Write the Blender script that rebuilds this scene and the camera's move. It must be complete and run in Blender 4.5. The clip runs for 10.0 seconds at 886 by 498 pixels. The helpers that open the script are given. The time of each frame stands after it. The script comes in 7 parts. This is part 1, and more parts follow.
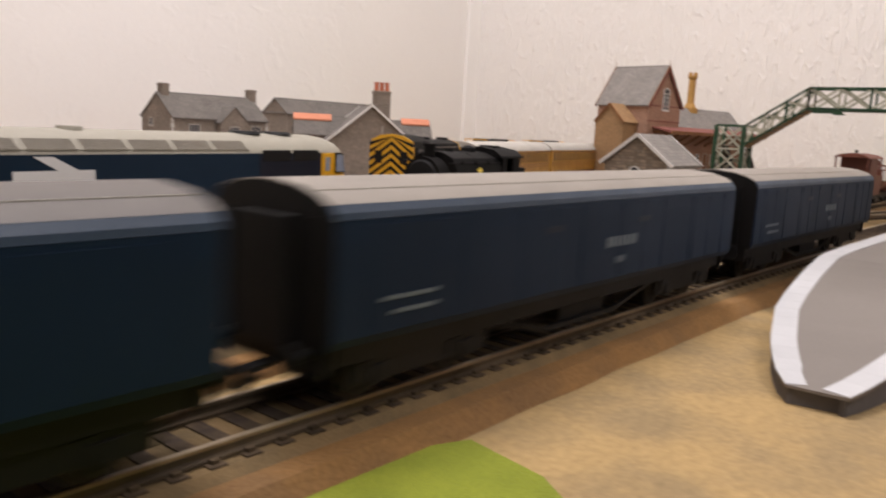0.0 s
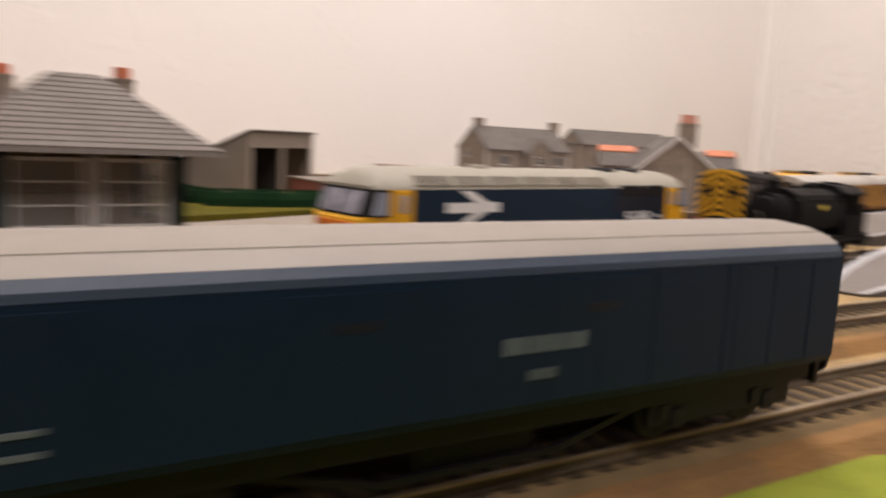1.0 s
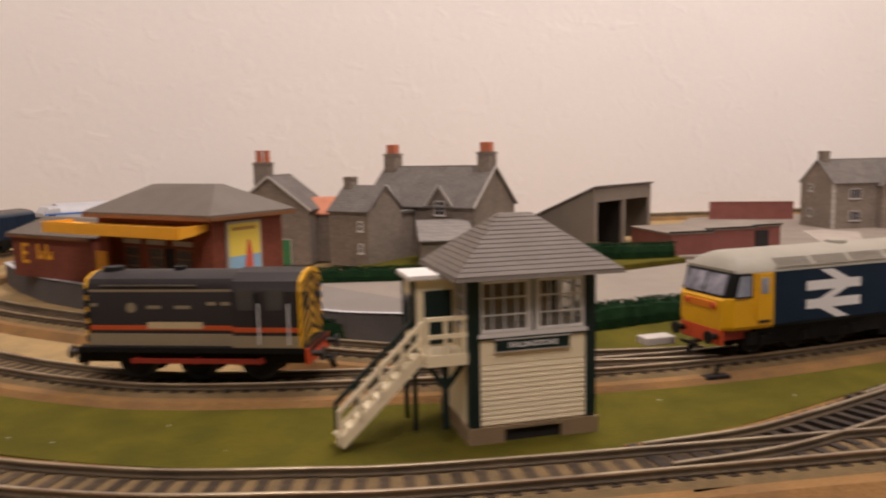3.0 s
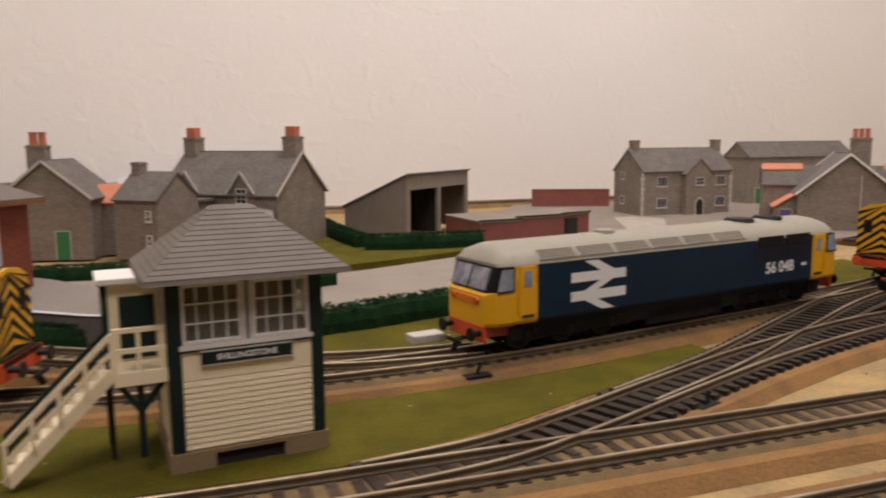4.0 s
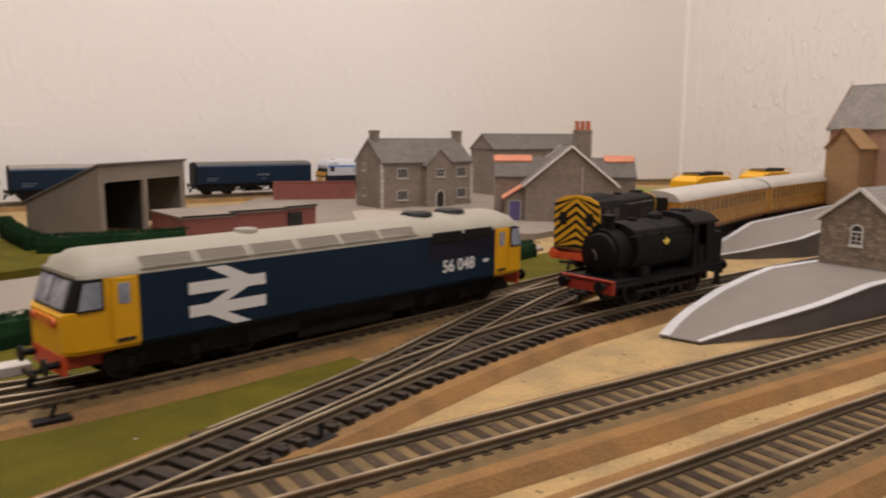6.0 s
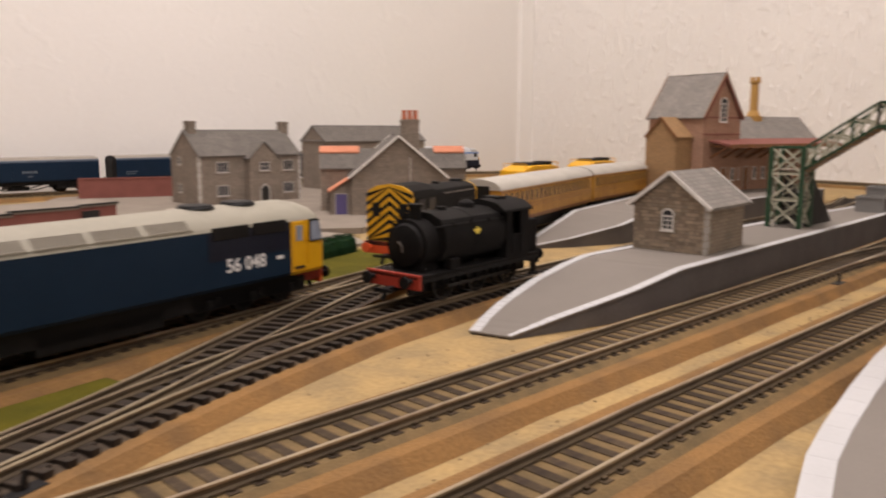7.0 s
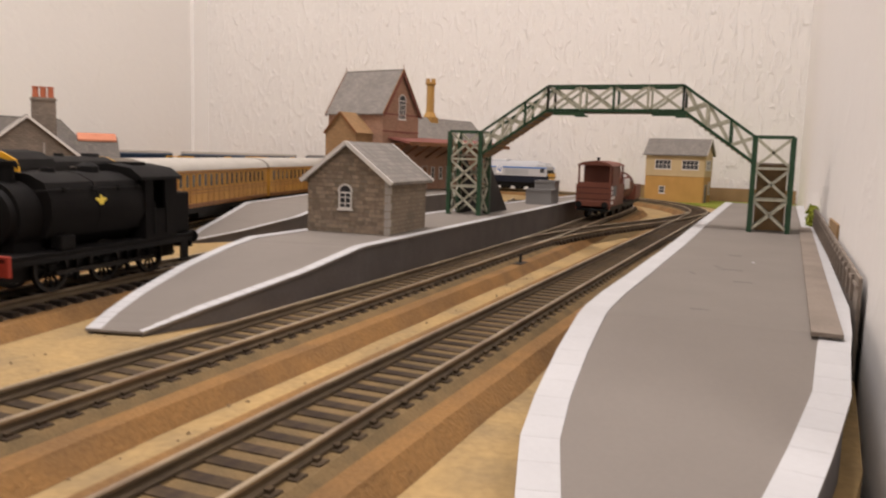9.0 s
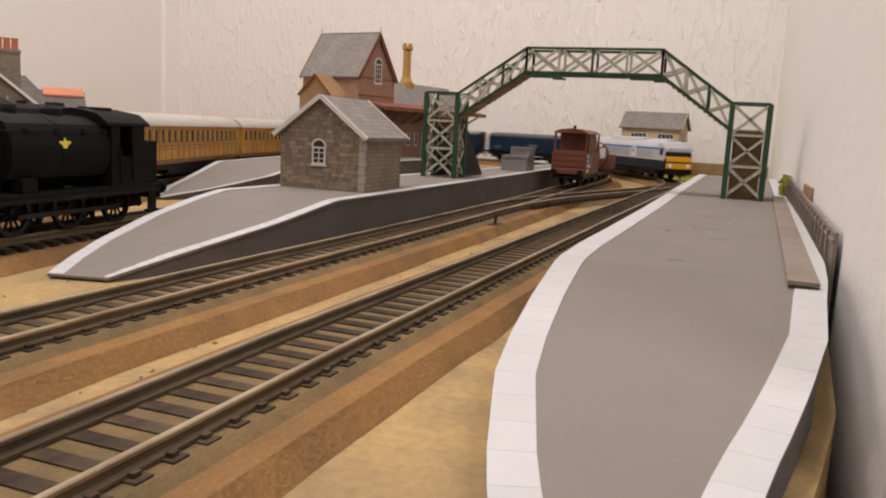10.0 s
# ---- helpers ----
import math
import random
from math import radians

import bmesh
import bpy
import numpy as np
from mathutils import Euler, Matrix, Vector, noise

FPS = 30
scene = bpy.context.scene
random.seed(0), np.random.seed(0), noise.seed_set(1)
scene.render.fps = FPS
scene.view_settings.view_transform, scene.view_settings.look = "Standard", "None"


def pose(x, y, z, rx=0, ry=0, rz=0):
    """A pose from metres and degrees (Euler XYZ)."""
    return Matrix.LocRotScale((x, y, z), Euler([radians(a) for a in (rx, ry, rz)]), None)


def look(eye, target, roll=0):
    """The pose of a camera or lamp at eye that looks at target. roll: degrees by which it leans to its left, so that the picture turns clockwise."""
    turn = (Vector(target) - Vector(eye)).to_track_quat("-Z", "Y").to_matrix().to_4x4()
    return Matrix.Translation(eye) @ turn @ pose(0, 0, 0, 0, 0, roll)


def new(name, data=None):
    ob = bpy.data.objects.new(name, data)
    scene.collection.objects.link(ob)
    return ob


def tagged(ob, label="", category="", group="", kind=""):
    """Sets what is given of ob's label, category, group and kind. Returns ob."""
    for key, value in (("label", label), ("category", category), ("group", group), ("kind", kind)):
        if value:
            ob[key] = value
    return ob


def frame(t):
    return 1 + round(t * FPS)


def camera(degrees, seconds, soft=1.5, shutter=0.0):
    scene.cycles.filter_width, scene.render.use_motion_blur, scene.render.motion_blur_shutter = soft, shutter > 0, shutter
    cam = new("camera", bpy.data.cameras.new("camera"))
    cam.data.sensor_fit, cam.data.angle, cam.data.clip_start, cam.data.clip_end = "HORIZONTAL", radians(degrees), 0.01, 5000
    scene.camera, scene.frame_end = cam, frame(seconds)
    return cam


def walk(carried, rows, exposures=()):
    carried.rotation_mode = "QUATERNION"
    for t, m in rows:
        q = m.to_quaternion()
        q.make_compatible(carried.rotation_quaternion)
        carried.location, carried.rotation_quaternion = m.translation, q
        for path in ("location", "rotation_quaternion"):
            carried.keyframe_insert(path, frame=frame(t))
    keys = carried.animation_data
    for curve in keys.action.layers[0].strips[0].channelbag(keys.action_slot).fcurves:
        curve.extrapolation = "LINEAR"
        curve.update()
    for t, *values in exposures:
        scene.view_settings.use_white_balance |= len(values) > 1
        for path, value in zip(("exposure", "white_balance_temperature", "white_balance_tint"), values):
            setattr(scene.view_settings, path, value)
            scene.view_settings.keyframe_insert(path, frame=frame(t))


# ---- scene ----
cam = camera(58.9, 10.0, soft=2.0, shutter=0.5)
EXPOSURES = [(0.0, 0.05, 6150, 10), (1.0, 0.07, 6450, 12), (1.5, 0.12, 6700, 14), (2.0, 0.18, 6850, 16), (2.5, -0.03, 6850, 16), (3.0, -0.17, 6750, 15), (4.5, -0.25, 6500, 10), (5.5, -0.28, 6500, 10), (7.0, -0.06, 6550, 11), (8.0, -0.07, 6550, 11), (9.0, -0.06, 6450, 10), (10.0, -0.1, 6450, 10)]
LAMP = 19.0
# The train: lengths over the bodies in mm, and the place of its front along the loop by time.
LOCO, GAP = 272.0, 21.0
VANS = (165.0, 198.0, 188.0)
TIMETABLE = [(0.0, 364.0), (0.5, 557.0), (1.0, 758.0), (1.5, 932.0), (2.0, 1071.0), (2.5, 1188.0), (3.0, 1335.0), (4.5, 1842.0), (5.0, 2001.0), (5.5, 2161.0), (7.0, 2714.0), (7.5, 2908.0), (8.0, 3095.0), (8.5, 3275.0), (9.0, 3455.0), (9.5, 3645.0), (10.0, 3850.0)]
PATH = [
    (0, (0.0232, 0.0021, 0.0641), (0.4067, 0.3136, -0.0127), 3.03),
    (0.5, (0.0068, 0.0082, 0.0654), (0.3588, 0.3566, -0.0033), 3.03),
    (1, (-0.0385, 0.0028, 0.0681), (0.2239, 0.4227, -0.0012), 2.97),
    (1.5, (-0.1074, -0.0259, 0.0801), (-0.0011, 0.4586, 0.0172), 1.93),
    (2, (-0.124, -0.0354, 0.0916), (-0.0829, 0.4579, 0.0211), -0.77),
    (2.5, (-0.1093, -0.0455, 0.1004), (-0.0727, 0.4501, 0.0447), -0.74),
    (3, (-0.0797, -0.0405, 0.1014), (-0.004, 0.4502, 0.0419), -1.16),
    (4.5, (-0.0111, -0.0145, 0.0998), (0.1836, 0.441, 0.0317), 0.45),
    (5, (0.0065, -0.0107, 0.0999), (0.2284, 0.433, 0.0374), 1.01),
    (5.5, (0.0301, -0.0055, 0.0979), (0.2801, 0.4219, 0.0287), 0.68),
    (7, (0.096, 0.0106, 0.0899), (0.4466, 0.3589, 0.0137), 0.15),
    (7.5, (0.1172, 0.0208, 0.083), (0.507, 0.3244, 0.0064), 0.11),
    (8, (0.1355, 0.028, 0.081), (0.5544, 0.2929, 0.015), -0.03),
    (8.5, (0.1477, 0.0324, 0.0732), (0.5899, 0.2565, 0.0086), 0.71),
    (9, (0.1552, 0.0377, 0.0614), (0.6147, 0.2256, 0.0016), 1.70),
    (9.5, (0.1582, 0.0393, 0.0526), (0.6229, 0.2104, -0.0162), 3.17),
    (10, (0.1583, 0.0391, 0.0531), (0.6222, 0.2098, -0.0222), 3.03),
]
walk(cam, [(t, look(eye, target, roll)) for t, eye, target, roll in PATH], EXPOSURES)

# ---- light ----
world = bpy.data.worlds.new("room_dusk")
scene.world = world
world.use_nodes = True
world.node_tree.nodes["Background"].inputs[0].default_value = (0.9, 0.95, 1.0, 1)
world.node_tree.nodes["Background"].inputs[1].default_value = 0.05


def lamp(name, at, size, power, colour):
    data = bpy.data.lights.new(name, "AREA")
    data.shape, data.size, data.size_y = "RECTANGLE", size[0], size[1]
    data.energy, data.color = power, colour
    ob = new(name, data)
    ob.matrix_world = pose(*at)
    return ob


WARM = (1.0, 0.90, 0.875)
lamp("ceiling_lamp_light", (0.40, 0.48, 1.52), (0.6, 0.6), LAMP, WARM)
# Added fill lamp behind the viewpoint, unseen; brightens faces turned towards it.
lamp("second_lamp_light", (-0.35, -0.75, 1.52), (0.6, 0.6), LAMP * 0.8, WARM)


# ---- materials ----
def mat(name, colour, rough=0.7, metal=0.0, vary=0.12, fine=900.0, coarse=60.0, bump=0.15, second=None, spec=0.5, per_piece=0.0, coat=0.0):
    """A surface in one colour with grain at two sizes, a second tint in patches, and fine relief."""
    m = bpy.data.materials.new(name)
    m.use_nodes = True
    t = m.node_tree
    n, link = t.nodes, t.links.new
    p = n["Principled BSDF"]
    p.inputs["Metallic"].default_value = metal
    p.inputs["Specular IOR Level"].default_value = spec
    p.inputs["Coat Weight"].default_value = coat
    co = n.new("ShaderNodeTexCoord")
    big, small = n.new("ShaderNodeTexNoise"), n.new("ShaderNodeTexNoise")
    big.inputs["Scale"].default_value, small.inputs["Scale"].default_value = coarse, fine
    big.inputs["Detail"].default_value, small.inputs["Detail"].default_value = 4, 3
    link(co.outputs["Object"], big.inputs["Vector"])
    link(co.outputs["Object"], small.inputs["Vector"])
    mix = n.new("ShaderNodeMixRGB")
    ramp = n.new("ShaderNodeValToRGB")
    ramp.color_ramp.elements[0].position, ramp.color_ramp.elements[1].position = 0.38, 0.66
    link(big.outputs["Fac"], ramp.inputs["Fac"])
    link(ramp.outputs["Color"], mix.inputs["Fac"])
    other = second or tuple(c * (1 - vary) for c in colour)
    mix.inputs["Color1"].default_value, mix.inputs["Color2"].default_value = (*colour, 1), (*other, 1)
    grain = n.new("ShaderNodeMapRange")
    grain.inputs["To Min"].default_value, grain.inputs["To Max"].default_value = 1 - vary, 1 + vary
    link(small.outputs["Fac"], grain.inputs["Value"])
    value = n.new("ShaderNodeHueSaturation")
    link(mix.outputs["Color"], value.inputs["Color"])
    if per_piece:
        info, some = n.new("ShaderNodeObjectInfo"), n.new("ShaderNodeMapRange")
        some.inputs["To Min"].default_value, some.inputs["To Max"].default_value = 1 - per_piece, 1 + per_piece
        link(info.outputs["Random"], some.inputs["Value"])
        times = n.new("ShaderNodeMath")
        times.operation = "MULTIPLY"
        link(grain.outputs[0], times.inputs[0])
        link(some.outputs[0], times.inputs[1])
        link(times.outputs[0], value.inputs["Value"])
    else:
        link(grain.outputs[0], value.inputs["Value"])
    link(value.outputs["Color"], p.inputs["Base Color"])
    r = n.new("ShaderNodeMapRange")
    r.inputs["To Min"].default_value, r.inputs["To Max"].default_value = max(rough - 0.1, 0.05), min(rough + 0.1, 1.0)
    link(big.outputs["Fac"], r.inputs["Value"])
    link(r.outputs[0], p.inputs["Roughness"])
    if bump:
        b = n.new("ShaderNodeBump")
        b.inputs["Strength"].default_value, b.inputs["Distance"].default_value = bump, 0.0006
        link(small.outputs["Fac"], b.inputs["Height"])
        link(b.outputs["Normal"], p.inputs["Normal"])
    return m


def coursed(name, colour, joint, width, height, depth=0.4, vary=0.2, rough=0.9, mortar=0.12, squash=1.0):
    """Printed or moulded courses, too small to be pieces: rows across the local x+y and z."""
    m = mat(name, colour, rough, vary=vary)
    t = m.node_tree
    n, link = t.nodes, t.links.new
    p = n["Principled BSDF"]
    co, sep, add, comb = n.new("ShaderNodeTexCoord"), n.new("ShaderNodeSeparateXYZ"), n.new("ShaderNodeMath"), n.new("ShaderNodeCombineXYZ")
    link(co.outputs["Object"], sep.inputs[0])
    link(sep.outputs["X"], add.inputs[0])
    link(sep.outputs["Y"], add.inputs[1])
    link(add.outputs[0], comb.inputs["X"])
    link(sep.outputs["Z"], comb.inputs["Y"])
    warp, wmix = n.new("ShaderNodeTexNoise"), n.new("ShaderNodeMixRGB")
    warp.inputs["Scale"].default_value = 500
    wmix.blend_type, wmix.inputs["Fac"].default_value = "ADD", 0.0008
    link(comb.outputs[0], wmix.inputs["Color1"])
    link(warp.outputs["Color"], wmix.inputs["Color2"])
    brick = n.new("ShaderNodeTexBrick")
    brick.inputs["Scale"].default_value = 1.0
    brick.inputs["Brick Width"].default_value, brick.inputs["Row Height"].default_value = width, height
    brick.inputs["Mortar Size"].default_value = height * mortar
    brick.inputs["Color1"].default_value, brick.inputs["Color2"].default_value = (1, 1, 1, 1), (0.72, 0.74, 0.76, 1)
    brick.inputs["Mortar"].default_value = (*joint, 1)
    brick.squash = squash
    link(wmix.outputs["Color"], brick.inputs["Vector"])
    mult = n.new("ShaderNodeMixRGB")
    mult.blend_type, mult.inputs["Fac"].default_value = "MULTIPLY", 1.0
    source = p.inputs["Base Color"].links[0].from_socket
    link(source, mult.inputs["Color1"])
    link(brick.outputs["Color"], mult.inputs["Color2"])
    link(mult.outputs["Color"], p.inputs["Base Color"])
    b = n.new("ShaderNodeBump")
    b.invert = True
    b.inputs["Strength"].default_value, b.inputs["Distance"].default_value = depth, 0.0005
    link(brick.outputs["Fac"], b.inputs["Height"])
    old = p.inputs["Normal"].links[0].from_socket
    link(old, b.inputs["Normal"])
    link(b.outputs["Normal"], p.inputs["Normal"])
    return m


def wall_paint(name, colour, streaks):
    """Painted wall: woodchip lumps, and on some walls upright ripples of an old relief paper."""
    m = mat(name, colour, 0.75, vary=0.025, fine=240, coarse=3, bump=0.0)
    t = m.node_tree
    n, link = t.nodes, t.links.new
    p = n["Principled BSDF"]
    co, mp = n.new("ShaderNodeTexCoord"), n.new("ShaderNodeMapping")
    mp.inputs["Scale"].default_value = (120, 120, 42) if streaks else (26, 26, 26)
    link(co.outputs["Object"], mp.inputs["Vector"])
    a, d = n.new("ShaderNodeTexNoise"), n.new("ShaderNodeTexNoise")
    a.inputs["Scale"].default_value, a.inputs["Detail"].default_value, a.inputs["Distortion"].default_value = 1.0, 5, 0.6
    d.inputs["Scale"].default_value, d.inputs["Detail"].default_value = 90, 2
    link(mp.outputs[0], a.inputs["Vector"])
    link(co.outputs["Object"], d.inputs["Vector"])
    ramp = n.new("ShaderNodeValToRGB")
    ramp.color_ramp.elements[0].position, ramp.color_ramp.elements[1].position = (0.50, 0.70) if streaks else (0.56, 0.74)
    link(a.outputs["Fac"], ramp.inputs["Fac"])
    b1, b2 = n.new("ShaderNodeBump"), n.new("ShaderNodeBump")
    b1.inputs["Strength"].default_value, b1.inputs["Distance"].default_value = (0.45 if streaks else 0.14), 0.004
    b2.inputs["Strength"].default_value, b2.inputs["Distance"].default_value = 0.25, 0.001
    link(ramp.outputs["Color"], b1.inputs["Height"])
    link(d.outputs["Fac"], b2.inputs["Height"])
    link(b1.outputs["Normal"], b2.inputs["Normal"])
    link(b2.outputs["Normal"], p.inputs["Normal"])
    return m


def glass(name, tint):
    m = bpy.data.materials.new(name)
    m.use_nodes = True
    p = m.node_tree.nodes["Principled BSDF"]
    p.inputs["Base Color"].default_value = (*tint, 1)
    p.inputs["Roughness"].default_value, p.inputs["Transmission Weight"].default_value, p.inputs["IOR"].default_value = 0.06, 0.95, 1.12
    return m


BACK_WALL = wall_paint("back_wall_paint", (0.80, 0.775, 0.745), False)
FAR_WALL = wall_paint("relief_paper_paint", (0.80, 0.775, 0.745), True)
SIDE_WALL = wall_paint("side_wall_paint", (0.86, 0.84, 0.815), False)
# For added walls out of view, dark so that glossy sides reflect little.
DARK_ROOM = mat("dark_brown_panelling", (0.045, 0.032, 0.024), 0.8, vary=0.2, fine=80, coarse=4)
CEILING = mat("ceiling_paint", (0.78, 0.77, 0.75), 0.9, vary=0.03, fine=60, coarse=2)
CARPET = mat("carpet", (0.16, 0.14, 0.13), 0.95, vary=0.2, fine=300, coarse=8)
BOARD = mat("painted_sand_board", (0.375, 0.258, 0.115), 0.95, vary=0.3, fine=420, coarse=45, bump=0.6, spec=0.2, second=(0.27, 0.195, 0.10))
CORK = mat("cork_trackbed", (0.245, 0.134, 0.049), 0.95, spec=0.2, vary=0.3, fine=900, coarse=55, bump=0.8, second=(0.18, 0.104, 0.045))
BALLAST = mat("dark_trackbed", (0.042, 0.029, 0.019), 0.95, vary=0.3, fine=1100, coarse=140, bump=0.5, second=(0.075, 0.052, 0.031))
GRASS = mat("grass_mat", (0.100, 0.086, 0.010), 1.0, spec=0.1, vary=0.35, fine=1100, coarse=42, bump=1.0, second=(0.070, 0.064, 0.009))
BRIGHT_GRASS = mat("bright_grass_mat", (0.22, 0.25, 0.016), 1.0, vary=0.22, fine=1400, coarse=60, bump=0.9, second=(0.17, 0.20, 0.013))
HEDGE = mat("hedge_foam", (0.007, 0.026, 0.010), 1.0, spec=0.1, vary=0.5, fine=700, coarse=150, bump=0.8, second=(0.012, 0.036, 0.012))
ROAD = mat("grey_card_road", (0.25, 0.215, 0.175), 0.9, vary=0.08, fine=700, coarse=30)
YARD = mat("grey_paving_card", (0.22, 0.185, 0.15), 0.9, vary=0.1, fine=600, coarse=40)
PLATFORM = mat("grey_platform_paper", (0.185, 0.163, 0.142), 0.8, vary=0.05, fine=800, coarse=25, bump=0.05)
EDGE_WHITE = mat("white_edging", (0.475, 0.475, 0.48), 0.7, vary=0.04, fine=700, coarse=70, bump=0.08, per_piece=0.03)
PLAT_SIDE = mat("dark_grey_card", (0.11, 0.10, 0.097), 0.85, vary=0.15, fine=600, coarse=50)
RAIL_WEB = mat("rusty_rail_side", (0.115, 0.082, 0.046), 0.7, metal=0.2, vary=0.25, fine=400, coarse=60, bump=0.1, second=(0.07, 0.05, 0.03))
RAIL = mat("nickel_rail", (0.46, 0.38, 0.26), 0.36, metal=0.7, vary=0.12, fine=300, coarse=40, bump=0.05, second=(0.26, 0.20, 0.14))
SLEEPER = mat("brown_plastic_sleeper", (0.020, 0.015, 0.012), 0.7, spec=0.2, vary=0.2, fine=900, coarse=100, per_piece=0.3, second=(0.05, 0.036, 0.024))
SLEEPER_TAN = mat("weathered_sleeper", (0.034, 0.023, 0.016), 0.85, spec=0.2, vary=0.3, fine=700, coarse=160, per_piece=0.3, second=(0.085, 0.06, 0.034))
DUSTY_BED = mat("dusty_cork_top", (0.18, 0.121, 0.057), 0.95, spec=0.2, vary=0.22, fine=1300, coarse=110, bump=0.5, second=(0.125, 0.09, 0.046))
POINT_BLACK = mat("black_point_plastic", (0.008, 0.007, 0.007), 0.7, spec=0.25, vary=0.2)
STONE = coursed("grey_stone_card", (0.285, 0.230, 0.182), (0.55, 0.55, 0.55), 0.0042, 0.0017, 0.25, vary=0.14)
RUBBLE = coursed("brown_rubble_stone", (0.33, 0.27, 0.205), (0.72, 0.68, 0.62), 0.0046, 0.0021, 0.3, vary=0.22, mortar=0.16)
PINK_STONE = coursed("pink_brick_card", (0.40, 0.235, 0.16), (0.85, 0.8, 0.75), 0.003, 0.0011, 0.15, vary=0.1)
TAN_STONE = coursed("ochre_brick_card", (0.36, 0.215, 0.10), (0.8, 0.75, 0.7), 0.003, 0.0011, 0.15, vary=0.1)
RED_BRICK = coursed("red_brick_card", (0.235, 0.058, 0.028), (0.75, 0.7, 0.66), 0.003, 0.0011, 0.15, vary=0.12)
MAROON = mat("maroon_brick_card", (0.22, 0.075, 0.058), 0.9, vary=0.12, fine=600, coarse=70)
RUBBLE_STONE = mat("rubble_stone_piece", (0.33, 0.255, 0.185), 0.92, vary=0.25, fine=700, coarse=260, bump=0.5, per_piece=0.28, second=(0.25, 0.20, 0.155))
SLATE = coursed("grey_slate_card", (0.165, 0.146, 0.128), (0.6, 0.6, 0.6), 0.0036, 0.0019, 0.3, vary=0.15)
SLATE_LIGHT = coursed("pale_slate_card", (0.27, 0.245, 0.22), (0.7, 0.7, 0.7), 0.0036, 0.0019, 0.3, vary=0.12)
TERRACOTTA = mat("terracotta", (0.50, 0.145, 0.07), 0.8, vary=0.15)
ORANGE_TILE = mat("orange_tile_card", (0.56, 0.22, 0.125), 0.85, vary=0.12, fine=500)
WHITE_TRIM = mat("white_card_trim", (0.70, 0.67, 0.63), 0.75, vary=0.05)
PALE_TRIM = mat("pale_stone_trim", (0.45, 0.42, 0.38), 0.85, vary=0.08)
# Near-black: shade inside openings put into the colour; also for dark trim.
DARK_HOLE = mat("dark_interior", (0.018, 0.015, 0.013), 0.9, vary=0.2)
GREEN_DOOR = mat("green_door_paint", (0.03, 0.17, 0.06), 0.6)
BLUE_DOOR = mat("violet_door_paint", (0.09, 0.07, 0.20), 0.6)
CREAM = mat("cream_plastic", (0.86, 0.75, 0.52), 0.55, vary=0.04, fine=400, coarse=40, bump=0.04)
CREAM_DULL = mat("dull_cream_card", (0.56, 0.43, 0.24), 0.8, vary=0.08)
OCHRE = mat("ochre_card", (0.46, 0.26, 0.07), 0.8, vary=0.1)
DARK_GREEN = mat("dark_green_paint", (0.006, 0.018, 0.016), 0.5, spec=0.3, vary=0.1)
BOX_ROOF = mat("grey_plastic_roof", (0.125, 0.103, 0.083), 0.65, vary=0.08, fine=500, coarse=60)
STEEL_GREEN = mat("bridge_green", (0.012, 0.058, 0.022), 0.5, vary=0.12)
STEEL_CREAM = mat("bridge_pale_paint", (0.46, 0.45, 0.36), 0.65, vary=0.2, fine=300, coarse=220, second=(0.33, 0.33, 0.25))
FENCE_WOOD = mat("grey_wood_fence", (0.23, 0.19, 0.155), 0.9, vary=0.15)
TAN_BASE = mat("tan_card_base", (0.27, 0.19, 0.105), 0.9, vary=0.15)
CRATE_GREY = mat("grey_plastic", (0.20, 0.195, 0.19), 0.5, vary=0.1)
BENCH_BROWN = mat("brown_bench", (0.30, 0.19, 0.09), 0.8, vary=0.12)
CANOPY_YELLOW = mat("canopy_yellow", (0.80, 0.37, 0.012), 0.6, vary=0.05)
POSTER = mat("poster_yellow", (0.80, 0.62, 0.09), 0.7, vary=0.03)
POSTER_BLUE = mat("poster_blue", (0.25, 0.45, 0.60), 0.7, vary=0.03)
POSTER_RED = mat("poster_red", (0.60, 0.09, 0.04), 0.7, vary=0.03)
RAIL_BLUE = mat("faded_rail_blue", (0.0065, 0.021, 0.044), 0.55, spec=0.18, vary=0.08, fine=300, coarse=40, bump=0.03)
VAN_BLUE = mat("van_rail_blue", (0.0046, 0.0158, 0.037), 0.55, spec=0.18, vary=0.1, fine=300, coarse=30, bump=0.03)
# Van blue painted paler to carry the overhead light on the sloped strip.
CANTRAIL = mat("faded_cantrail", (0.022, 0.040, 0.068), 0.5)
# A darker grey than the other van roofs.
DARK_VAN_ROOF = mat("dirty_van_roof", (0.095, 0.083, 0.073), 0.6, vary=0.15, fine=300, coarse=40, bump=0.04)
VAN_ROOF = mat("van_roof_grey", (0.25, 0.222, 0.188), 0.6, vary=0.08, fine=300, coarse=40, bump=0.04)
LOCO_ROOF = mat("loco_roof_grey", (0.29, 0.27, 0.215), 0.6, vary=0.07, fine=300, coarse=40, bump=0.04)
LOCO_YELLOW = mat("warning_yellow", (0.74, 0.385, 0.006), 0.45, vary=0.04, fine=300, coarse=50, bump=0.02)
NOSE_ORANGE = mat("orange_marker_panel", (0.70, 0.20, 0.008), 0.5, vary=0.08)
LOCO_BLACK = mat("satin_black", (0.0045, 0.0042, 0.0045), 0.6, spec=0.25, vary=0.2, fine=400, coarse=60, bump=0.05)
SOOT_BLACK = mat("weathered_black", (0.005, 0.0045, 0.0045), 0.65, spec=0.12, vary=0.3, fine=300, coarse=50, bump=0.06, second=(0.008, 0.0072, 0.007))
GREY_BODY = mat("dark_grey_livery", (0.026, 0.022, 0.022), 0.55, spec=0.3, vary=0.1)
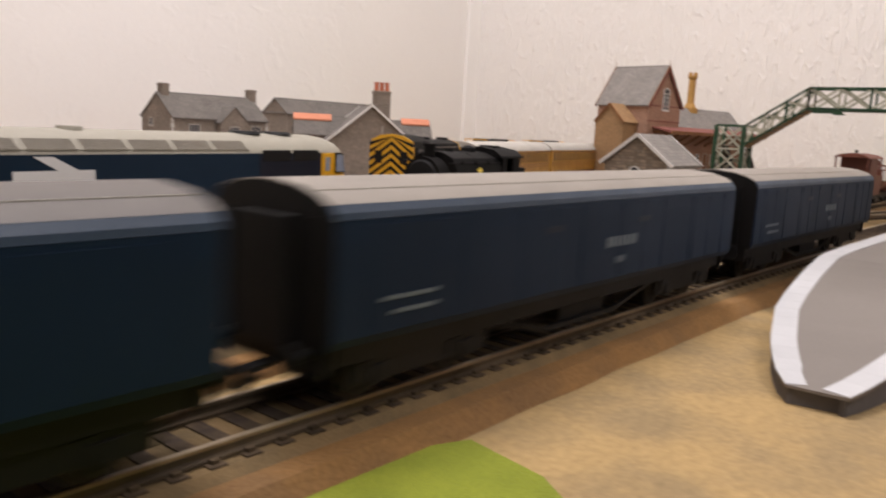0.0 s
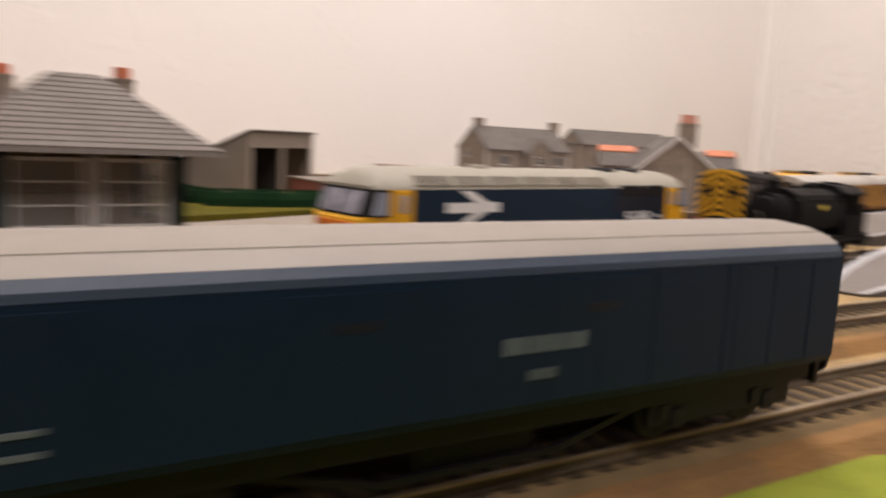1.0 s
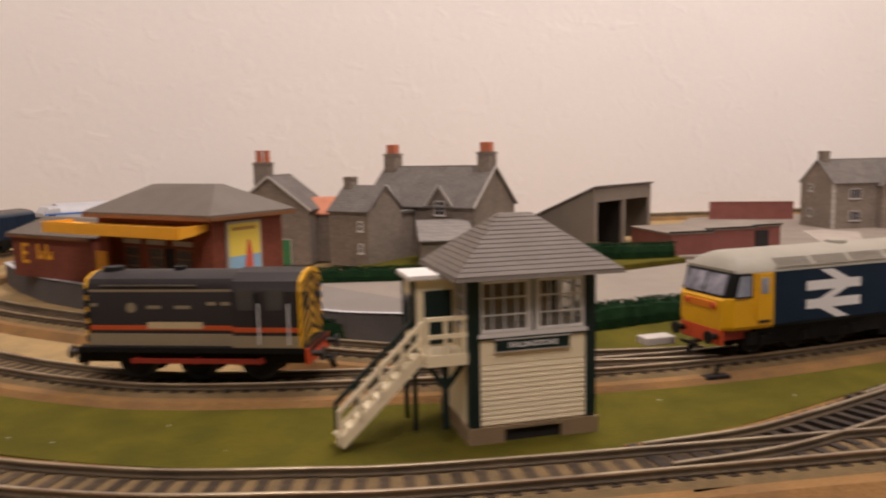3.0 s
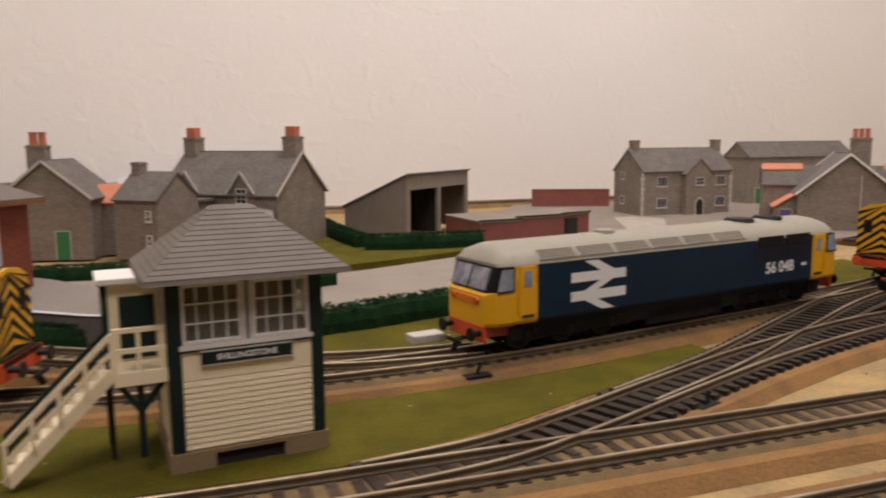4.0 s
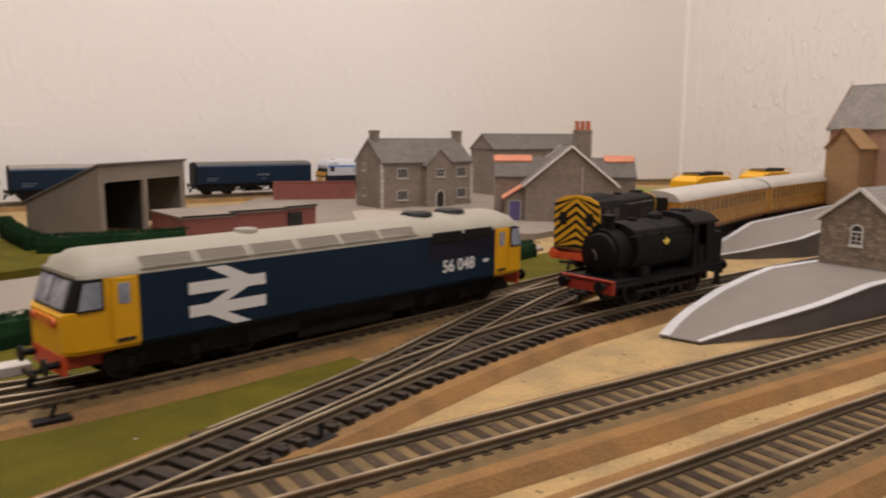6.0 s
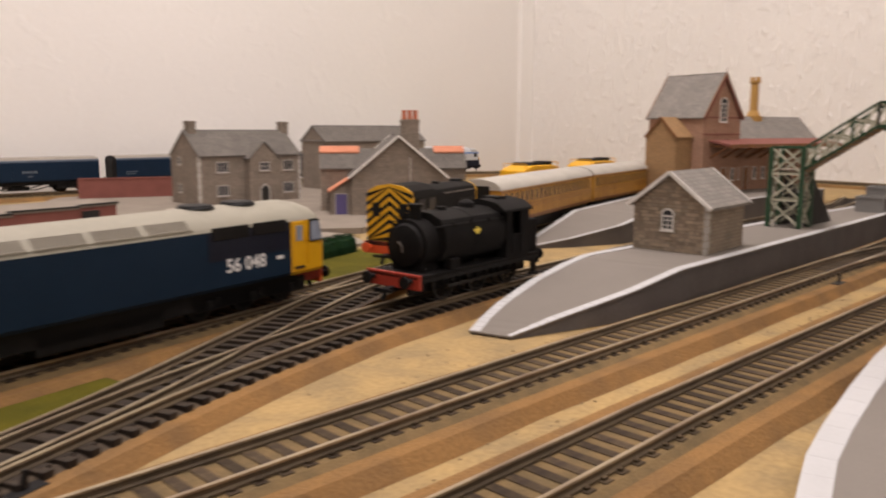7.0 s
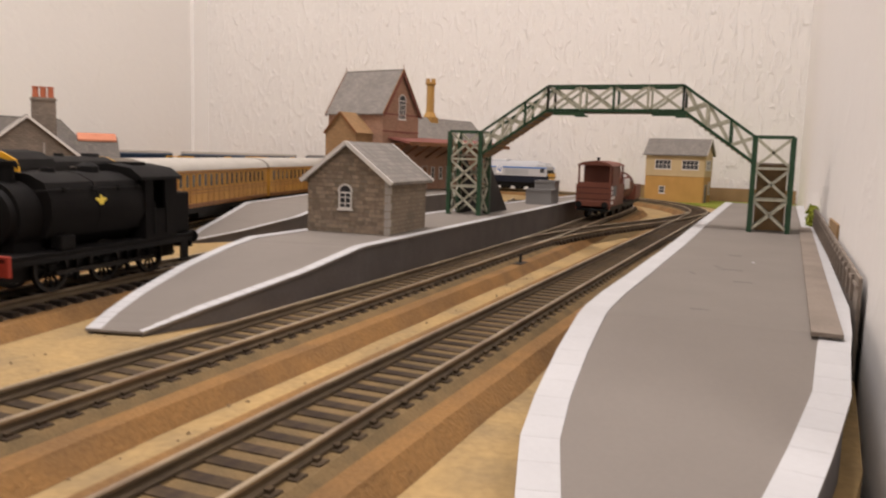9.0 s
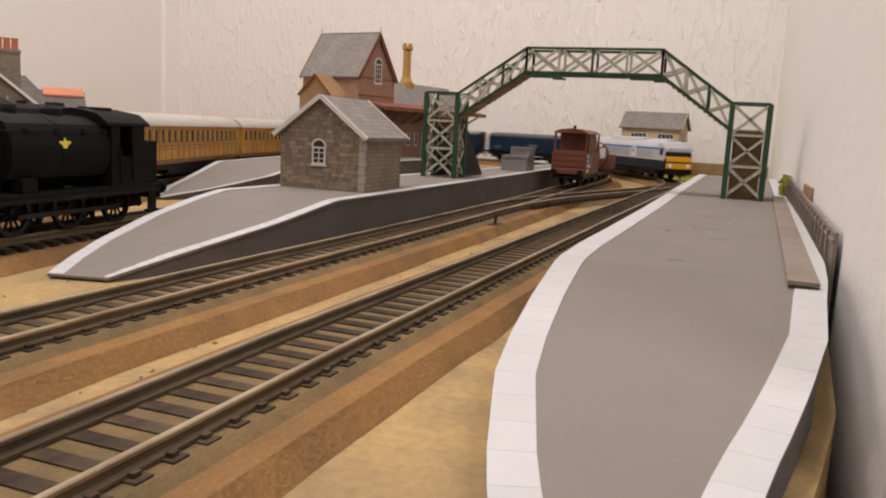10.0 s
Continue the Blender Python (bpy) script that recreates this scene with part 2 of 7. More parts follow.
STRIPE_GREY = mat("light_grey_stripe", (0.29, 0.23, 0.145), 0.55, vary=0.1)
STRIPE_RED = mat("orange_red_stripe", (0.55, 0.085, 0.02), 0.5, vary=0.08)
BEAM_RED = mat("buffer_beam_red", (0.32, 0.030, 0.014), 0.55, vary=0.15)
BEAM_ORANGE = mat("bright_red_beam", (0.62, 0.075, 0.015), 0.5, vary=0.1)
STEEL = mat("worn_steel", (0.30, 0.27, 0.24), 0.4, metal=0.8, vary=0.2)
WHITE_PAINT = mat("white_transfer", (0.78, 0.78, 0.78), 0.5, vary=0.02)
SILVER_BODY = mat("silver_grey_livery", (0.46, 0.47, 0.49), 0.4, vary=0.06)
STRIPE_BLUE = mat("bright_blue_stripe", (0.05, 0.18, 0.52), 0.45, vary=0.05)
NAVY = mat("navy_lower_body", (0.005, 0.008, 0.020), 0.5, spec=0.3, vary=0.1)
TEAK = mat("varnished_teak", (0.50, 0.255, 0.032), 0.45, vary=0.2, fine=260, coarse=90, bump=0.04, second=(0.42, 0.20, 0.026), coat=0.2)
TEAK_PALE = mat("pale_teak_beading", (0.58, 0.33, 0.05), 0.45, vary=0.12)
TEAK_DARK = mat("teak_beading", (0.20, 0.075, 0.018), 0.45, vary=0.15)
COACH_ROOF = mat("white_coach_roof", (0.42, 0.395, 0.35), 0.6, vary=0.1, fine=300, coarse=40)
BROWN_WAGON = mat("bauxite_wagon", (0.145, 0.040, 0.020), 0.6, vary=0.15)
DARK_STEEL = mat("blackened_steel", (0.03, 0.027, 0.025), 0.5, metal=0.5, vary=0.2)
WINDOW_DARK = glass("tinted_window", (0.25, 0.27, 0.30))
FADED_WHITE = mat("faded_white_transfer", (0.13, 0.16, 0.185), 0.6, vary=0.25, fine=1500)
# Opaque glazing: the silvery reflections are painted into both base colours.
WINDOW_SILVER = mat("reflecting_glazing", (0.30, 0.34, 0.42), 0.12, vary=0.3, fine=200, coarse=120, bump=0.0)
WINDOW_SCREEN = mat("dim_reflecting_screen", (0.13, 0.13, 0.165), 0.12, vary=0.4, fine=200, coarse=160, bump=0.0, second=(0.30, 0.30, 0.36))
WINDOW_CLEAR = glass("clear_window", (0.85, 0.85, 0.82))
LAMP_GLOW = bpy.data.materials.new("lamp_glow")
LAMP_GLOW.use_nodes = True
LAMP_GLOW.node_tree.nodes["Principled BSDF"].inputs["Emission Color"].default_value = (1.0, 0.90, 0.845, 1)
LAMP_GLOW.node_tree.nodes["Principled BSDF"].inputs["Emission Strength"].default_value = 3.0


# ---- building blocks; all plan numbers are millimetres ----
MM = 0.001


class Geo:
    """Corners and faces of one part."""

    def __init__(self):
        self.v, self.f = [], []

    def add(self, verts, faces):
        k = len(self.v)
        self.v += [tuple(p) for p in verts]
        self.f += [tuple(i + k for i in face) for face in faces]
        return self

    def box(self, x0, y0, z0, x1, y1, z1):
        v = [(x, y, z) for z in (z0, z1) for y in (y0, y1) for x in (x0, x1)]
        return self.add(v, [(0, 2, 3, 1), (4, 5, 7, 6), (0, 1, 5, 4), (2, 6, 7, 3), (0, 4, 6, 2), (1, 3, 7, 5)])

    def turned_box(self, m, sx, sy, sz):
        """A box of that size about the pose m (millimetres)."""
        k = len(self.v)
        self.box(-sx / 2, -sy / 2, -sz / 2, sx / 2, sy / 2, sz / 2)
        self.v[k:] = [tuple(m @ Vector(p)) for p in self.v[k:]]
        return self

    def bar(self, a, b, w, h=None):
        """A square bar from a to b."""
        a, b = Vector(a), Vector(b)
        m = Matrix.Translation((a + b) / 2) @ (b - a).to_track_quat("X", "Z").to_matrix().to_4x4()
        return self.turned_box(m, (b - a).length, w, h or w)

    def prism(self, outline, axis, lo, hi):
        """An outline of two coordinates, drawn out along the third axis."""
        def put(p, q):
            return {"x": (q, p[0], p[1]), "y": (p[0], q, p[1]), "z": (p[0], p[1], q)}[axis]
        n = len(outline)
        faces = [tuple(range(n)), tuple(range(2 * n - 1, n - 1, -1))]
        faces += [(i, i + n, (i + 1) % n + n, (i + 1) % n) for i in range(n)]
        return self.add([put(p, lo) for p in outline] + [put(p, hi) for p in outline], faces)

    def loft(self, rings, caps=True):
        n = len(rings[0])
        faces = [(r * n + i, r * n + (i + 1) % n, (r + 1) * n + (i + 1) % n, (r + 1) * n + i) for r in range(len(rings) - 1) for i in range(n)]
        if caps:
            faces += [tuple(range(n - 1, -1, -1)), tuple((len(rings) - 1) * n + i for i in range(n))]
        return self.add([p for ring in rings for p in ring], faces)

    def tube(self, a, b, ra, rb=None, n=14):
        a, b = Vector(a), Vector(b)
        q = (b - a).to_track_quat("Z", "X")
        rb = ra if rb is None else rb
        rings = [[c + q @ Vector((r * math.cos(2 * math.pi * i / n), r * math.sin(2 * math.pi * i / n), 0)) for i in range(n)] for c, r in ((a, ra), (b, rb))]
        return self.loft(rings)


def mesh_of(name, g, bevel=0.0, smooth=False):
    bm = bmesh.new()
    vs = [bm.verts.new(Vector(p) * MM) for p in g.v]
    for face in g.f:
        try:
            bm.faces.new([vs[i] for i in face])
        except ValueError:
            pass
    bmesh.ops.recalc_face_normals(bm, faces=bm.faces)
    if bevel:
        bmesh.ops.bevel(bm, geom=[e for e in bm.edges if e.is_manifold and e.calc_face_angle(0) > 0.5], offset=bevel * MM, segments=2, affect="EDGES", profile=0.5)
    if smooth:
        for face in bm.faces:
            face.smooth = True
        for e in bm.edges:
            e.smooth = e.calc_face_angle(0) < 0.6
    me = bpy.data.meshes.new(name)
    bm.to_mesh(me)
    bm.free()
    return me


def part(name, g, material, parent=None, label="", bevel=0.0, smooth=False, at=None):
    """Links one mesh object, under a thing or a part."""
    ob = new(name, mesh_of(name, g, bevel, smooth))
    ob.data.materials.append(material)
    if parent:
        ob.parent = parent
    if at is not None:
        ob.matrix_basis = at
    return tagged(ob, label=label)


def twin(ob, at, parent=None):
    """Another object on the same mesh."""
    o = new(ob.name.split(".")[0], ob.data)
    o.parent = parent or ob.parent
    o.matrix_basis = at
    return o


def mpose(x, y, z, rx=0, ry=0, rz=0):
    return pose(x * MM, y * MM, z * MM, rx, ry, rz)


def thing(name, label, category, m, group="", kind=""):
    ob = new(name)
    ob.empty_display_size = 0.01
    ob.matrix_world = m
    return tagged(ob, label, category, group, kind)


def structure(name, g, material, label, category, bevel=0.0):
    return tagged(part(name, g, material, bevel=bevel), label, category, kind="structure")


def lettering(text, height, material, parent, at, name="lettering", label=""):
    """Flat letters of the built-in font, made into a mesh."""
    cu = bpy.data.curves.new(name, "FONT")
    cu.offset = height * MM * 0.03
    cu.body, cu.size, cu.extrude, cu.align_x, cu.align_y = text, height * MM * 1.4, 0.00005, "CENTER", "CENTER"
    tmp = new("tmp_text", cu)
    me = bpy.data.meshes.new_from_object(tmp.evaluated_get(bpy.context.evaluated_depsgraph_get()))
    bpy.data.objects.remove(tmp)
    ob = new(name, me)
    me.materials.clear()
    me.materials.append(material)
    ob.parent, ob.matrix_basis = parent, at
    return tagged(ob, label=label)




# ---- the room ----
structure("wall_back", Geo().box(-760, 1119, -900, 1482, 1220, 1550), BACK_WALL, "off-white painted wall behind the layout", "wall")
# The dark walls and floor are unseen, added to dim reflections on the stock.
structure("wall_far_front", Geo().box(1482, -1600, -900, 1580, -160, 1550), DARK_ROOM, "unseen dark brown wall added against reflections", "wall")
structure("wall_far", Geo().box(1482, -160, -900, 1580, 1220, 1550), FAR_WALL, "off-white wall with rippled relief paper", "wall")
structure("wall_side", Geo().prism([(285, -160), (1482, -160), (1482, -7), (285, 11)], "z", -900, 1550), SIDE_WALL, "smooth off-white wall beside the platform", "wall")
structure("wall_left", Geo().box(-860, -60, -900, -760, 1220, 1550), BACK_WALL, "plain off-white end wall", "wall")
structure("wall_left_front", Geo().box(-860, -1600, -900, -760, -60, 1550), DARK_ROOM, "unseen dark brown wall added against reflections", "wall")
structure("wall_behind", Geo().box(-760, -1700, -900, 1482, -1600, 1550), DARK_ROOM, "unseen dark brown wall added across the room against reflections", "wall")
structure("floor", Geo().box(-860, -1700, -950, 1580, 1220, -900), CARPET, "unseen dark floor added under the layout", "floor")
structure("ceiling", Geo().box(-860, -1700, 1550, 1580, 1220, 1600), CEILING, "plain white ceiling", "ceiling")
# Panels out of view; the second only accompanies the added fill lamp.
for fx, fy in ((300, 300), (-350, -750)):
    fitting = thing("ceiling_light", "square white ceiling light panel, added out of view, lit", "ceiling light", mpose(fx, fy, 1550), "ceiling lights")
    part("frame", Geo().box(-320, -320, -18, 320, -305, 0).box(-320, 305, -18, 320, 320, 0).box(-320, -305, -18, -305, 305, 0).box(305, -305, -18, 320, 305, 0), WHITE_PAINT, fitting)
    part("diffuser", Geo().box(-305, -305, -8, 305, 305, -2), LAMP_GLOW, fitting)
structure("corner_trim", Geo().box(1440, 1111, -900, 1482, 1119, 1550), SIDE_WALL, "white boxed-in strip in the corner of the room", "trim")

structure("ground", Geo().prism([(-700, -60), (238, -60), (240, 28), (270, 26), (300, 20.5), (330, 15.5), (380, 12), (430, 9), (1482, -6.5), (1482, 1119), (-700, 1119)], "z", -18, 0), BOARD, "sand-coloured painted baseboard of the model railway", "baseboard")
frame_g = Geo()
for y in (-50, 520, 1090):
    frame_g.box(-690, y, -90, 1470, y + 20, -18.5)
for x in (-690, 380, 1450):
    for y in (-30, 560, 1080):
        frame_g.box(x, y, -899, x + 30, y + 30, -90.5)
structure("baseboard_frame", frame_g, BENCH_BROWN, "timber frame that carries the baseboard", "frame")


# ---- tracks ----
def smooth_line(points, step=4.0):
    """A smooth line through plan points, as evenly spaced points."""
    p = [Vector((x, y)) for x, y in points]
    p = [2 * p[0] - p[1]] + p + [2 * p[-1] - p[-2]]
    fine = []
    for a, b, c, d in zip(p, p[1:], p[2:], p[3:]):
        k = max(int((c - b).length / 2), 2)
        for i in range(k):
            t = i / k
            fine.append(0.5 * ((2 * b) + (c - a) * t + (2 * a - 5 * b + 4 * c - d) * t * t + (3 * b - a - 3 * c + d) * t ** 3))
    fine.append(p[-2])
    return even(fine, step)


def even(fine, step):
    out, left = [fine[0]], step
    for a, b in zip(fine, fine[1:]):
        span = (b - a).length
        while span > 0 and left <= span:
            out.append(a.lerp(b, left / span))
            left += step
        left -= span
    return out


def arc(cx, cy, r, a0, a1, n=24):
    return [(cx + r * math.cos(radians(a0 + (a1 - a0) * i / n)), cy + r * math.sin(radians(a0 + (a1 - a0) * i / n))) for i in range(n + 1)]


def headings(line):
    return [(line[min(i + 1, len(line) - 1)] - line[max(i - 1, 0)]).normalized() for i in range(len(line))]


def ribbon(line, profile, g=None):
    """A profile of (across, z) drawn along a plan line."""
    rings = []
    for p, d in zip(line, headings(line)):
        n = Vector((-d.y, d.x))
        rings.append([(*(p + n * a), z) for a, z in profile])
    return (g or Geo()).loft(rings)


SLEEPER_MESH = mesh_of("sleeper", Geo().box(-1.6, -15, 4.3, 1.6, 15, 6.3))
SLEEPER_MESH.materials.append(SLEEPER)
TAN_MESH = mesh_of("sleeper", Geo().box(-1.7, -11.9, 4.3, 1.7, 11.9, 6.05).box(-0.8, -10.8, 6.1, 0.8, -9.6, 6.8).box(-0.8, 9.6, 6.1, 0.8, 10.8, 6.8))
TAN_MESH.materials.append(SLEEPER_TAN)
RAIL_PROFILE = [(-1.1, 6.0), (1.1, 6.0), (1.1, 6.6), (0.35, 7.0), (0.35, 8.2), (-0.35, 8.2), (-0.35, 7.0), (-1.1, 6.6)]
HEAD_PROFILE = [(-0.55, 8.2), (0.55, 8.2), (0.6, 8.8), (0.4, 9.0), (-0.4, 9.0), (-0.6, 8.8)]
later_pieces = []


def track(name, line, near, label, tan=False, bed=True, lift=0.0, wide=24):
    """Cork bed, two rails, and sleepers: single ones inside the near stretch, joined beyond it."""
    if bed:
        rough = random.Random(len(line))
        waves = [(rough.uniform(0, 6.3), rough.uniform(0.04, 0.5), rough.uniform(0.1, 0.28)) for _ in range(7)]
        rings = []
        for i, (p, d) in enumerate(zip(line, headings(line))):
            n = Vector((-d.y, d.x))
            l, r = (sum(a * math.sin(ph + k * i + s) for ph, k, a in waves) for s in (0, 2))
            rings.append([(*(p + n * a), z) for a, z in ((-wide + 4 + l * 0.3, 4.3 + lift), (wide - 4 + r * 0.3, 4.3 + lift), (wide + r, 0.1), (-wide + l, 0.1))])
        bed_ob = part(name, Geo().loft(rings), CORK)
        half, crown = (14.6, 5.72) if tan else (14.5, 4.8)
        part("ballast", ribbon(line, [(-half, 4.3 + lift), (half, 4.3 + lift), (half - 2.2, crown + lift), (2.2 - half, crown + lift)]), DUSTY_BED if tan else BALLAST, bed_ob, "dusty bed between the sleepers")
    else:
        bed_ob = thing(name, label, "railway track", Matrix())
    tagged(bed_ob, label, "railway track", "tracks of the layout", "structure")
    for side in (-1, 1):
        web = part("rail", ribbon(line, [(a + side * 8.7, z + lift) for a, z in RAIL_PROFILE]), RAIL_WEB, bed_ob, "dull brown rail side")
        part("rail_head", ribbon(line, [(a + side * 8.7, z + lift) for a, z in HEAD_PROFILE]), RAIL, web, "worn nickel silver rail head")
    joined = Geo()
    dense = even(line, 7.3)
    for p, d in zip(dense, headings(dense)):
        turn = math.degrees(math.atan2(d.y, d.x))
        if near[0] < p.x < near[1] and near[2] < p.y < near[3]:
            later_pieces.append((TAN_MESH if tan else SLEEPER_MESH, bed_ob, mpose(p.x, p.y, lift, 0, 0, turn)))
        else:
            joined.turned_box(pose(p.x, p.y, 5.3 + lift, 0, 0, turn), 3.2, 25.6 if tan else 30, 2)
    if joined.v:
        tagged(part("sleepers", joined, SLEEPER_TAN if tan else SLEEPER, bed_ob), kind="stuff")
    return bed_ob


# The main loop, which the parcels train runs: towards -x in front, round the left end, and back along the wall.
LOOP = even([Vector(p) for p in
    [(900, 104), (600, 112), (300, 119), (0, 120), (-80, 120)]
    + arc(-80, 478, 358, -90, -180)[1:] + arc(-80, 698, 362, 180, 90)
    + [(300, 1060), (700, 1060), (1000, 1060)] + arc(1010, 660, 400, 90, 0)[1:] + arc(1010, 502, 400, 0, -90) + [(900, 104)]], 3.0)
track("track_1", LOOP, (-320, 720, 60, 330), "outer main line on cork, brown sleepers and nickel rails", tan=True)
T2 = smooth_line([(-420, 560), (-395, 470), (-320, 330), (-250, 248), (-201, 216), (-142, 192), (-91, 182), (-40, 177), (120, 177), (300, 177), (520, 175), (700, 175), (850, 179), (970, 180), (1080, 188), (1180, 222), (1270, 290)])
track("track_2", T2, (-300, 800, 60, 330), "inner main line on cork, brown sleepers and nickel rails", tan=True)
T3 = smooth_line([(20, 180), (60, 186), (97, 199), (150, 221), (218, 247), (300, 270), (380, 281), (470, 288), (640, 300), (800, 305), (1000, 306), (1130, 330)])
track("track_3", T3, (40, 620, 150, 330), "platform line that leaves the main line by a point")
T4 = smooth_line([(-420, 640), (-405, 560), (-353, 478), (-300, 417), (-233, 353), (-176, 315), (-131, 298), (-44, 287), (40, 284), (112, 290), (202, 308), (293, 327), (400, 352), (515, 390), (655, 436), (905, 492), (1100, 520)])
track("track_4", T4, (-330, 500, 200, 480), "loop line under the parked diesel engines", tan=True)
T5 = smooth_line([(125, 213), (191, 243), (264, 283), (330, 318), (400, 347)])
tagged(part("crossing_bed", ribbon(T5, [(-17, 4.32), (17, 4.32), (15, 5.05), (-15, 5.05)]), BALLAST), "dark dirty bed under the crossing", "track bed", kind="structure")
track("crossover_track", T5, (100, 420, 180, 360), "crossover between the platform line and the loop line", bed=False, lift=0.05)
T6 = smooth_line([(-375, 690), (-362, 600), (-337, 560), (-282, 500), (-217, 446), (-120, 376), (-44, 330), (30, 300), (100, 292)])
track("bay_track", T6, (-380, -40, 330, 700), "bay line along the red brick station platform", lift=0.06, tan=True)
T7 = smooth_line([(560, 520), (700, 552), (860, 580), (1020, 600)])
track("back_siding", T7, (560, 700, 400, 600), "siding behind the teak coaches")
TX = smooth_line([(590, 175), (660, 172), (740, 160), (820, 140), (900, 119), (980, 106), (1020, 104)])
track("far_crossover", TX, (560, 860, 90, 190), "crossover between the two main lines", bed=False, lift=0.05, tan=True)

# Wiring and point motors beside the tracks.
for x, y, turn in ((150, 205, 20), (86, 268, 5), (560, 158, 0), (640, 205, 3), (505, 201, 0)):
    lever = thing("point_lever", "small black point lever beside the track", "point lever", mpose(x, y, 0.2, 0, 0, turn), "point levers")
    part("base", Geo().box(-6, -2.5, 0, 6, 2.5, 4.5), POINT_BLACK, lever, bevel=0.4)
    part("arm", Geo().bar((0, 0, 4.5), (1.5, 0, 9), 1.2), POINT_BLACK, lever)


# ---- grass, paths and yard ----
VZ = 5.5  # level of the village

def sheet(name, outline, material, label, category, top, low=0.05):
    return structure(name, Geo().prism(outline, "z", low, top), material, label, category)


def strip_between(a, b):
    return [tuple(p) for p in a] + [tuple(p) for p in reversed(b)]


def offset(line, d):
    return [p + Vector((-h.y, h.x)) * d for p, h in zip(line, headings(line))]


low_edge = [p for p in offset(T2, 25) if -335 < p.x < 60]
low_edge += [p for p in offset(T3, 24) if 64 < p.x < 205]
high_edge = [p for p in offset(T4, -24) if -320 < p.x < 205]
sheet("grass_strip", strip_between(low_edge, high_edge), GRASS, "olive grass mat between the tracks round the signal box", "grass", 2.5)
sheet("front_grass", [(60, -6), (100, 10), (142, 72), (146, 92), (138, 95.5), (104, 96), (40, 96), (-40, 96), (-60, 80), (-60, -6)], BRIGHT_GRASS, "bright yellow-green grass mat in the foreground", "grass", 1.6)
sheet("lane_grass", [(96, 316), (20, 318), (-20, 330), (-60, 372), (20, 372), (150, 392), (250, 408), (340, 424), (430, 446), (480, 462), (474, 404), (420, 384), (330, 363), (240, 343)], GRASS, "olive grass verge behind the loop line", "grass", 2.2)
sheet("lawn", [(40, 520), (92, 560), (240, 612), (240, 655), (150, 660), (135, 770), (40, 735), (-60, 640), (-44, 592), (8, 584)], GRASS, "olive lawn in front of the grey house", "grass", VZ)
sheet("road", [(-45, 392), (28, 425), (130, 440), (260, 430), (380, 448), (480, 476), (500, 522), (470, 640), (250, 690), (240, 606), (110, 552), (30, 530), (4, 576), (-120, 586), (-212, 598), (-160, 505), (-75, 420)], ROAD, "grey card road past the houses", "road", 2.6)
sheet("yard", [(240, 625), (470, 560), (520, 530), (700, 585), (900, 630), (960, 800), (960, 1010), (440, 1010), (300, 800)], YARD, "grey card yard between the houses", "yard", VZ)
sheet("pale_path", [(400, 640), (440, 640), (520, 760), (500, 795), (470, 790)], mat("pale_path", (0.36, 0.315, 0.265), 0.9), "pale card path across the yard", "path", VZ + 0.4)
sheet("far_grass", [(1100, -6), (1100, 74), (1240, 84), (1330, 140), (1392, 220), (1430, 300), (1470, 300), (1478, -6)], BRIGHT_GRASS, "bright green grass mat in the corner", "grass", 1.5)
sheet("back_grass", [(640, 640), (1020, 640), (1180, 800), (1000, 1010), (905, 1000), (905, 700)], BRIGHT_GRASS, "green bank behind the stone barns", "grass", 2.5)


def hedge(line, width, height, z=1.0):
    """Foam hedge: a lumpy core and many small clumps."""
    r = random.Random(int(line[0][0] * 7 + line[0][1]))
    line = smooth_line(line, 5.0)
    g = Geo()
    rings = []
    for p, d in zip(line, headings(line)):
        n = Vector((-d.y, d.x))
        w, h = width / 2 * r.uniform(0.8, 0.95), height * r.uniform(0.82, 0.95)
        rings.append([(*(p + n * a * w), z + b * h) for a, b in ((-1, 0), (-1.02, 0.5), (-0.8, 0.9), (0, 1), (0.8, 0.9), (1.02, 0.5), (1, 0))])
    ob = tagged(part("hedge", Geo().loft(rings), HEDGE), "dark green foam hedge with an uneven top", "hedge", "hedges")
    for p, d in zip(line, headings(line)):
        n = Vector((-d.y, d.x))
        for _ in range(48):
            a = r.uniform(-1, 1)
            c = Vector((*(p + n * a * width / 2 * 0.96 + d * r.uniform(-3, 3)), z + height * (r.uniform(0.05, 0.98) if abs(a) > 0.75 else r.uniform(0.88, 1.0))))
            s = r.uniform(0.4, 0.95)
            q = Euler((r.uniform(0, 6), r.uniform(0, 6), r.uniform(0, 6))).to_matrix()
            g.add([c + q @ (Vector(k) * s) for k in ((1, 0, -0.5), (-0.6, 0.9, -0.4), (-0.6, -0.9, -0.4), (0, 0, 1))], [(0, 1, 2), (0, 1, 3), (1, 2, 3), (2, 0, 3)])
    tagged(part("foliage", g, HEDGE, ob), kind="stuff")
    return ob


hedge([(-120, 405), (-60, 385), (-20, 378)], 16, 13)
hedge([(24, 368), (70, 378), (122, 392), (230, 410), (330, 425)], 17, 15)
hedge([(16, 488), (44, 496), (76, 506)], 16, 15, 2.6)
hedge([(124, 800), (124, 730), (131, 652)], 15, 13, VZ)
hedge([(130, 640), (180, 628), (234, 626)], 15, 14, VZ)
hedge([(338, 424), (392, 436), (446, 452)], 15, 14)
hedge([(-210, 602), (-120, 590), (-36, 582), (6, 577)], 14, 13)


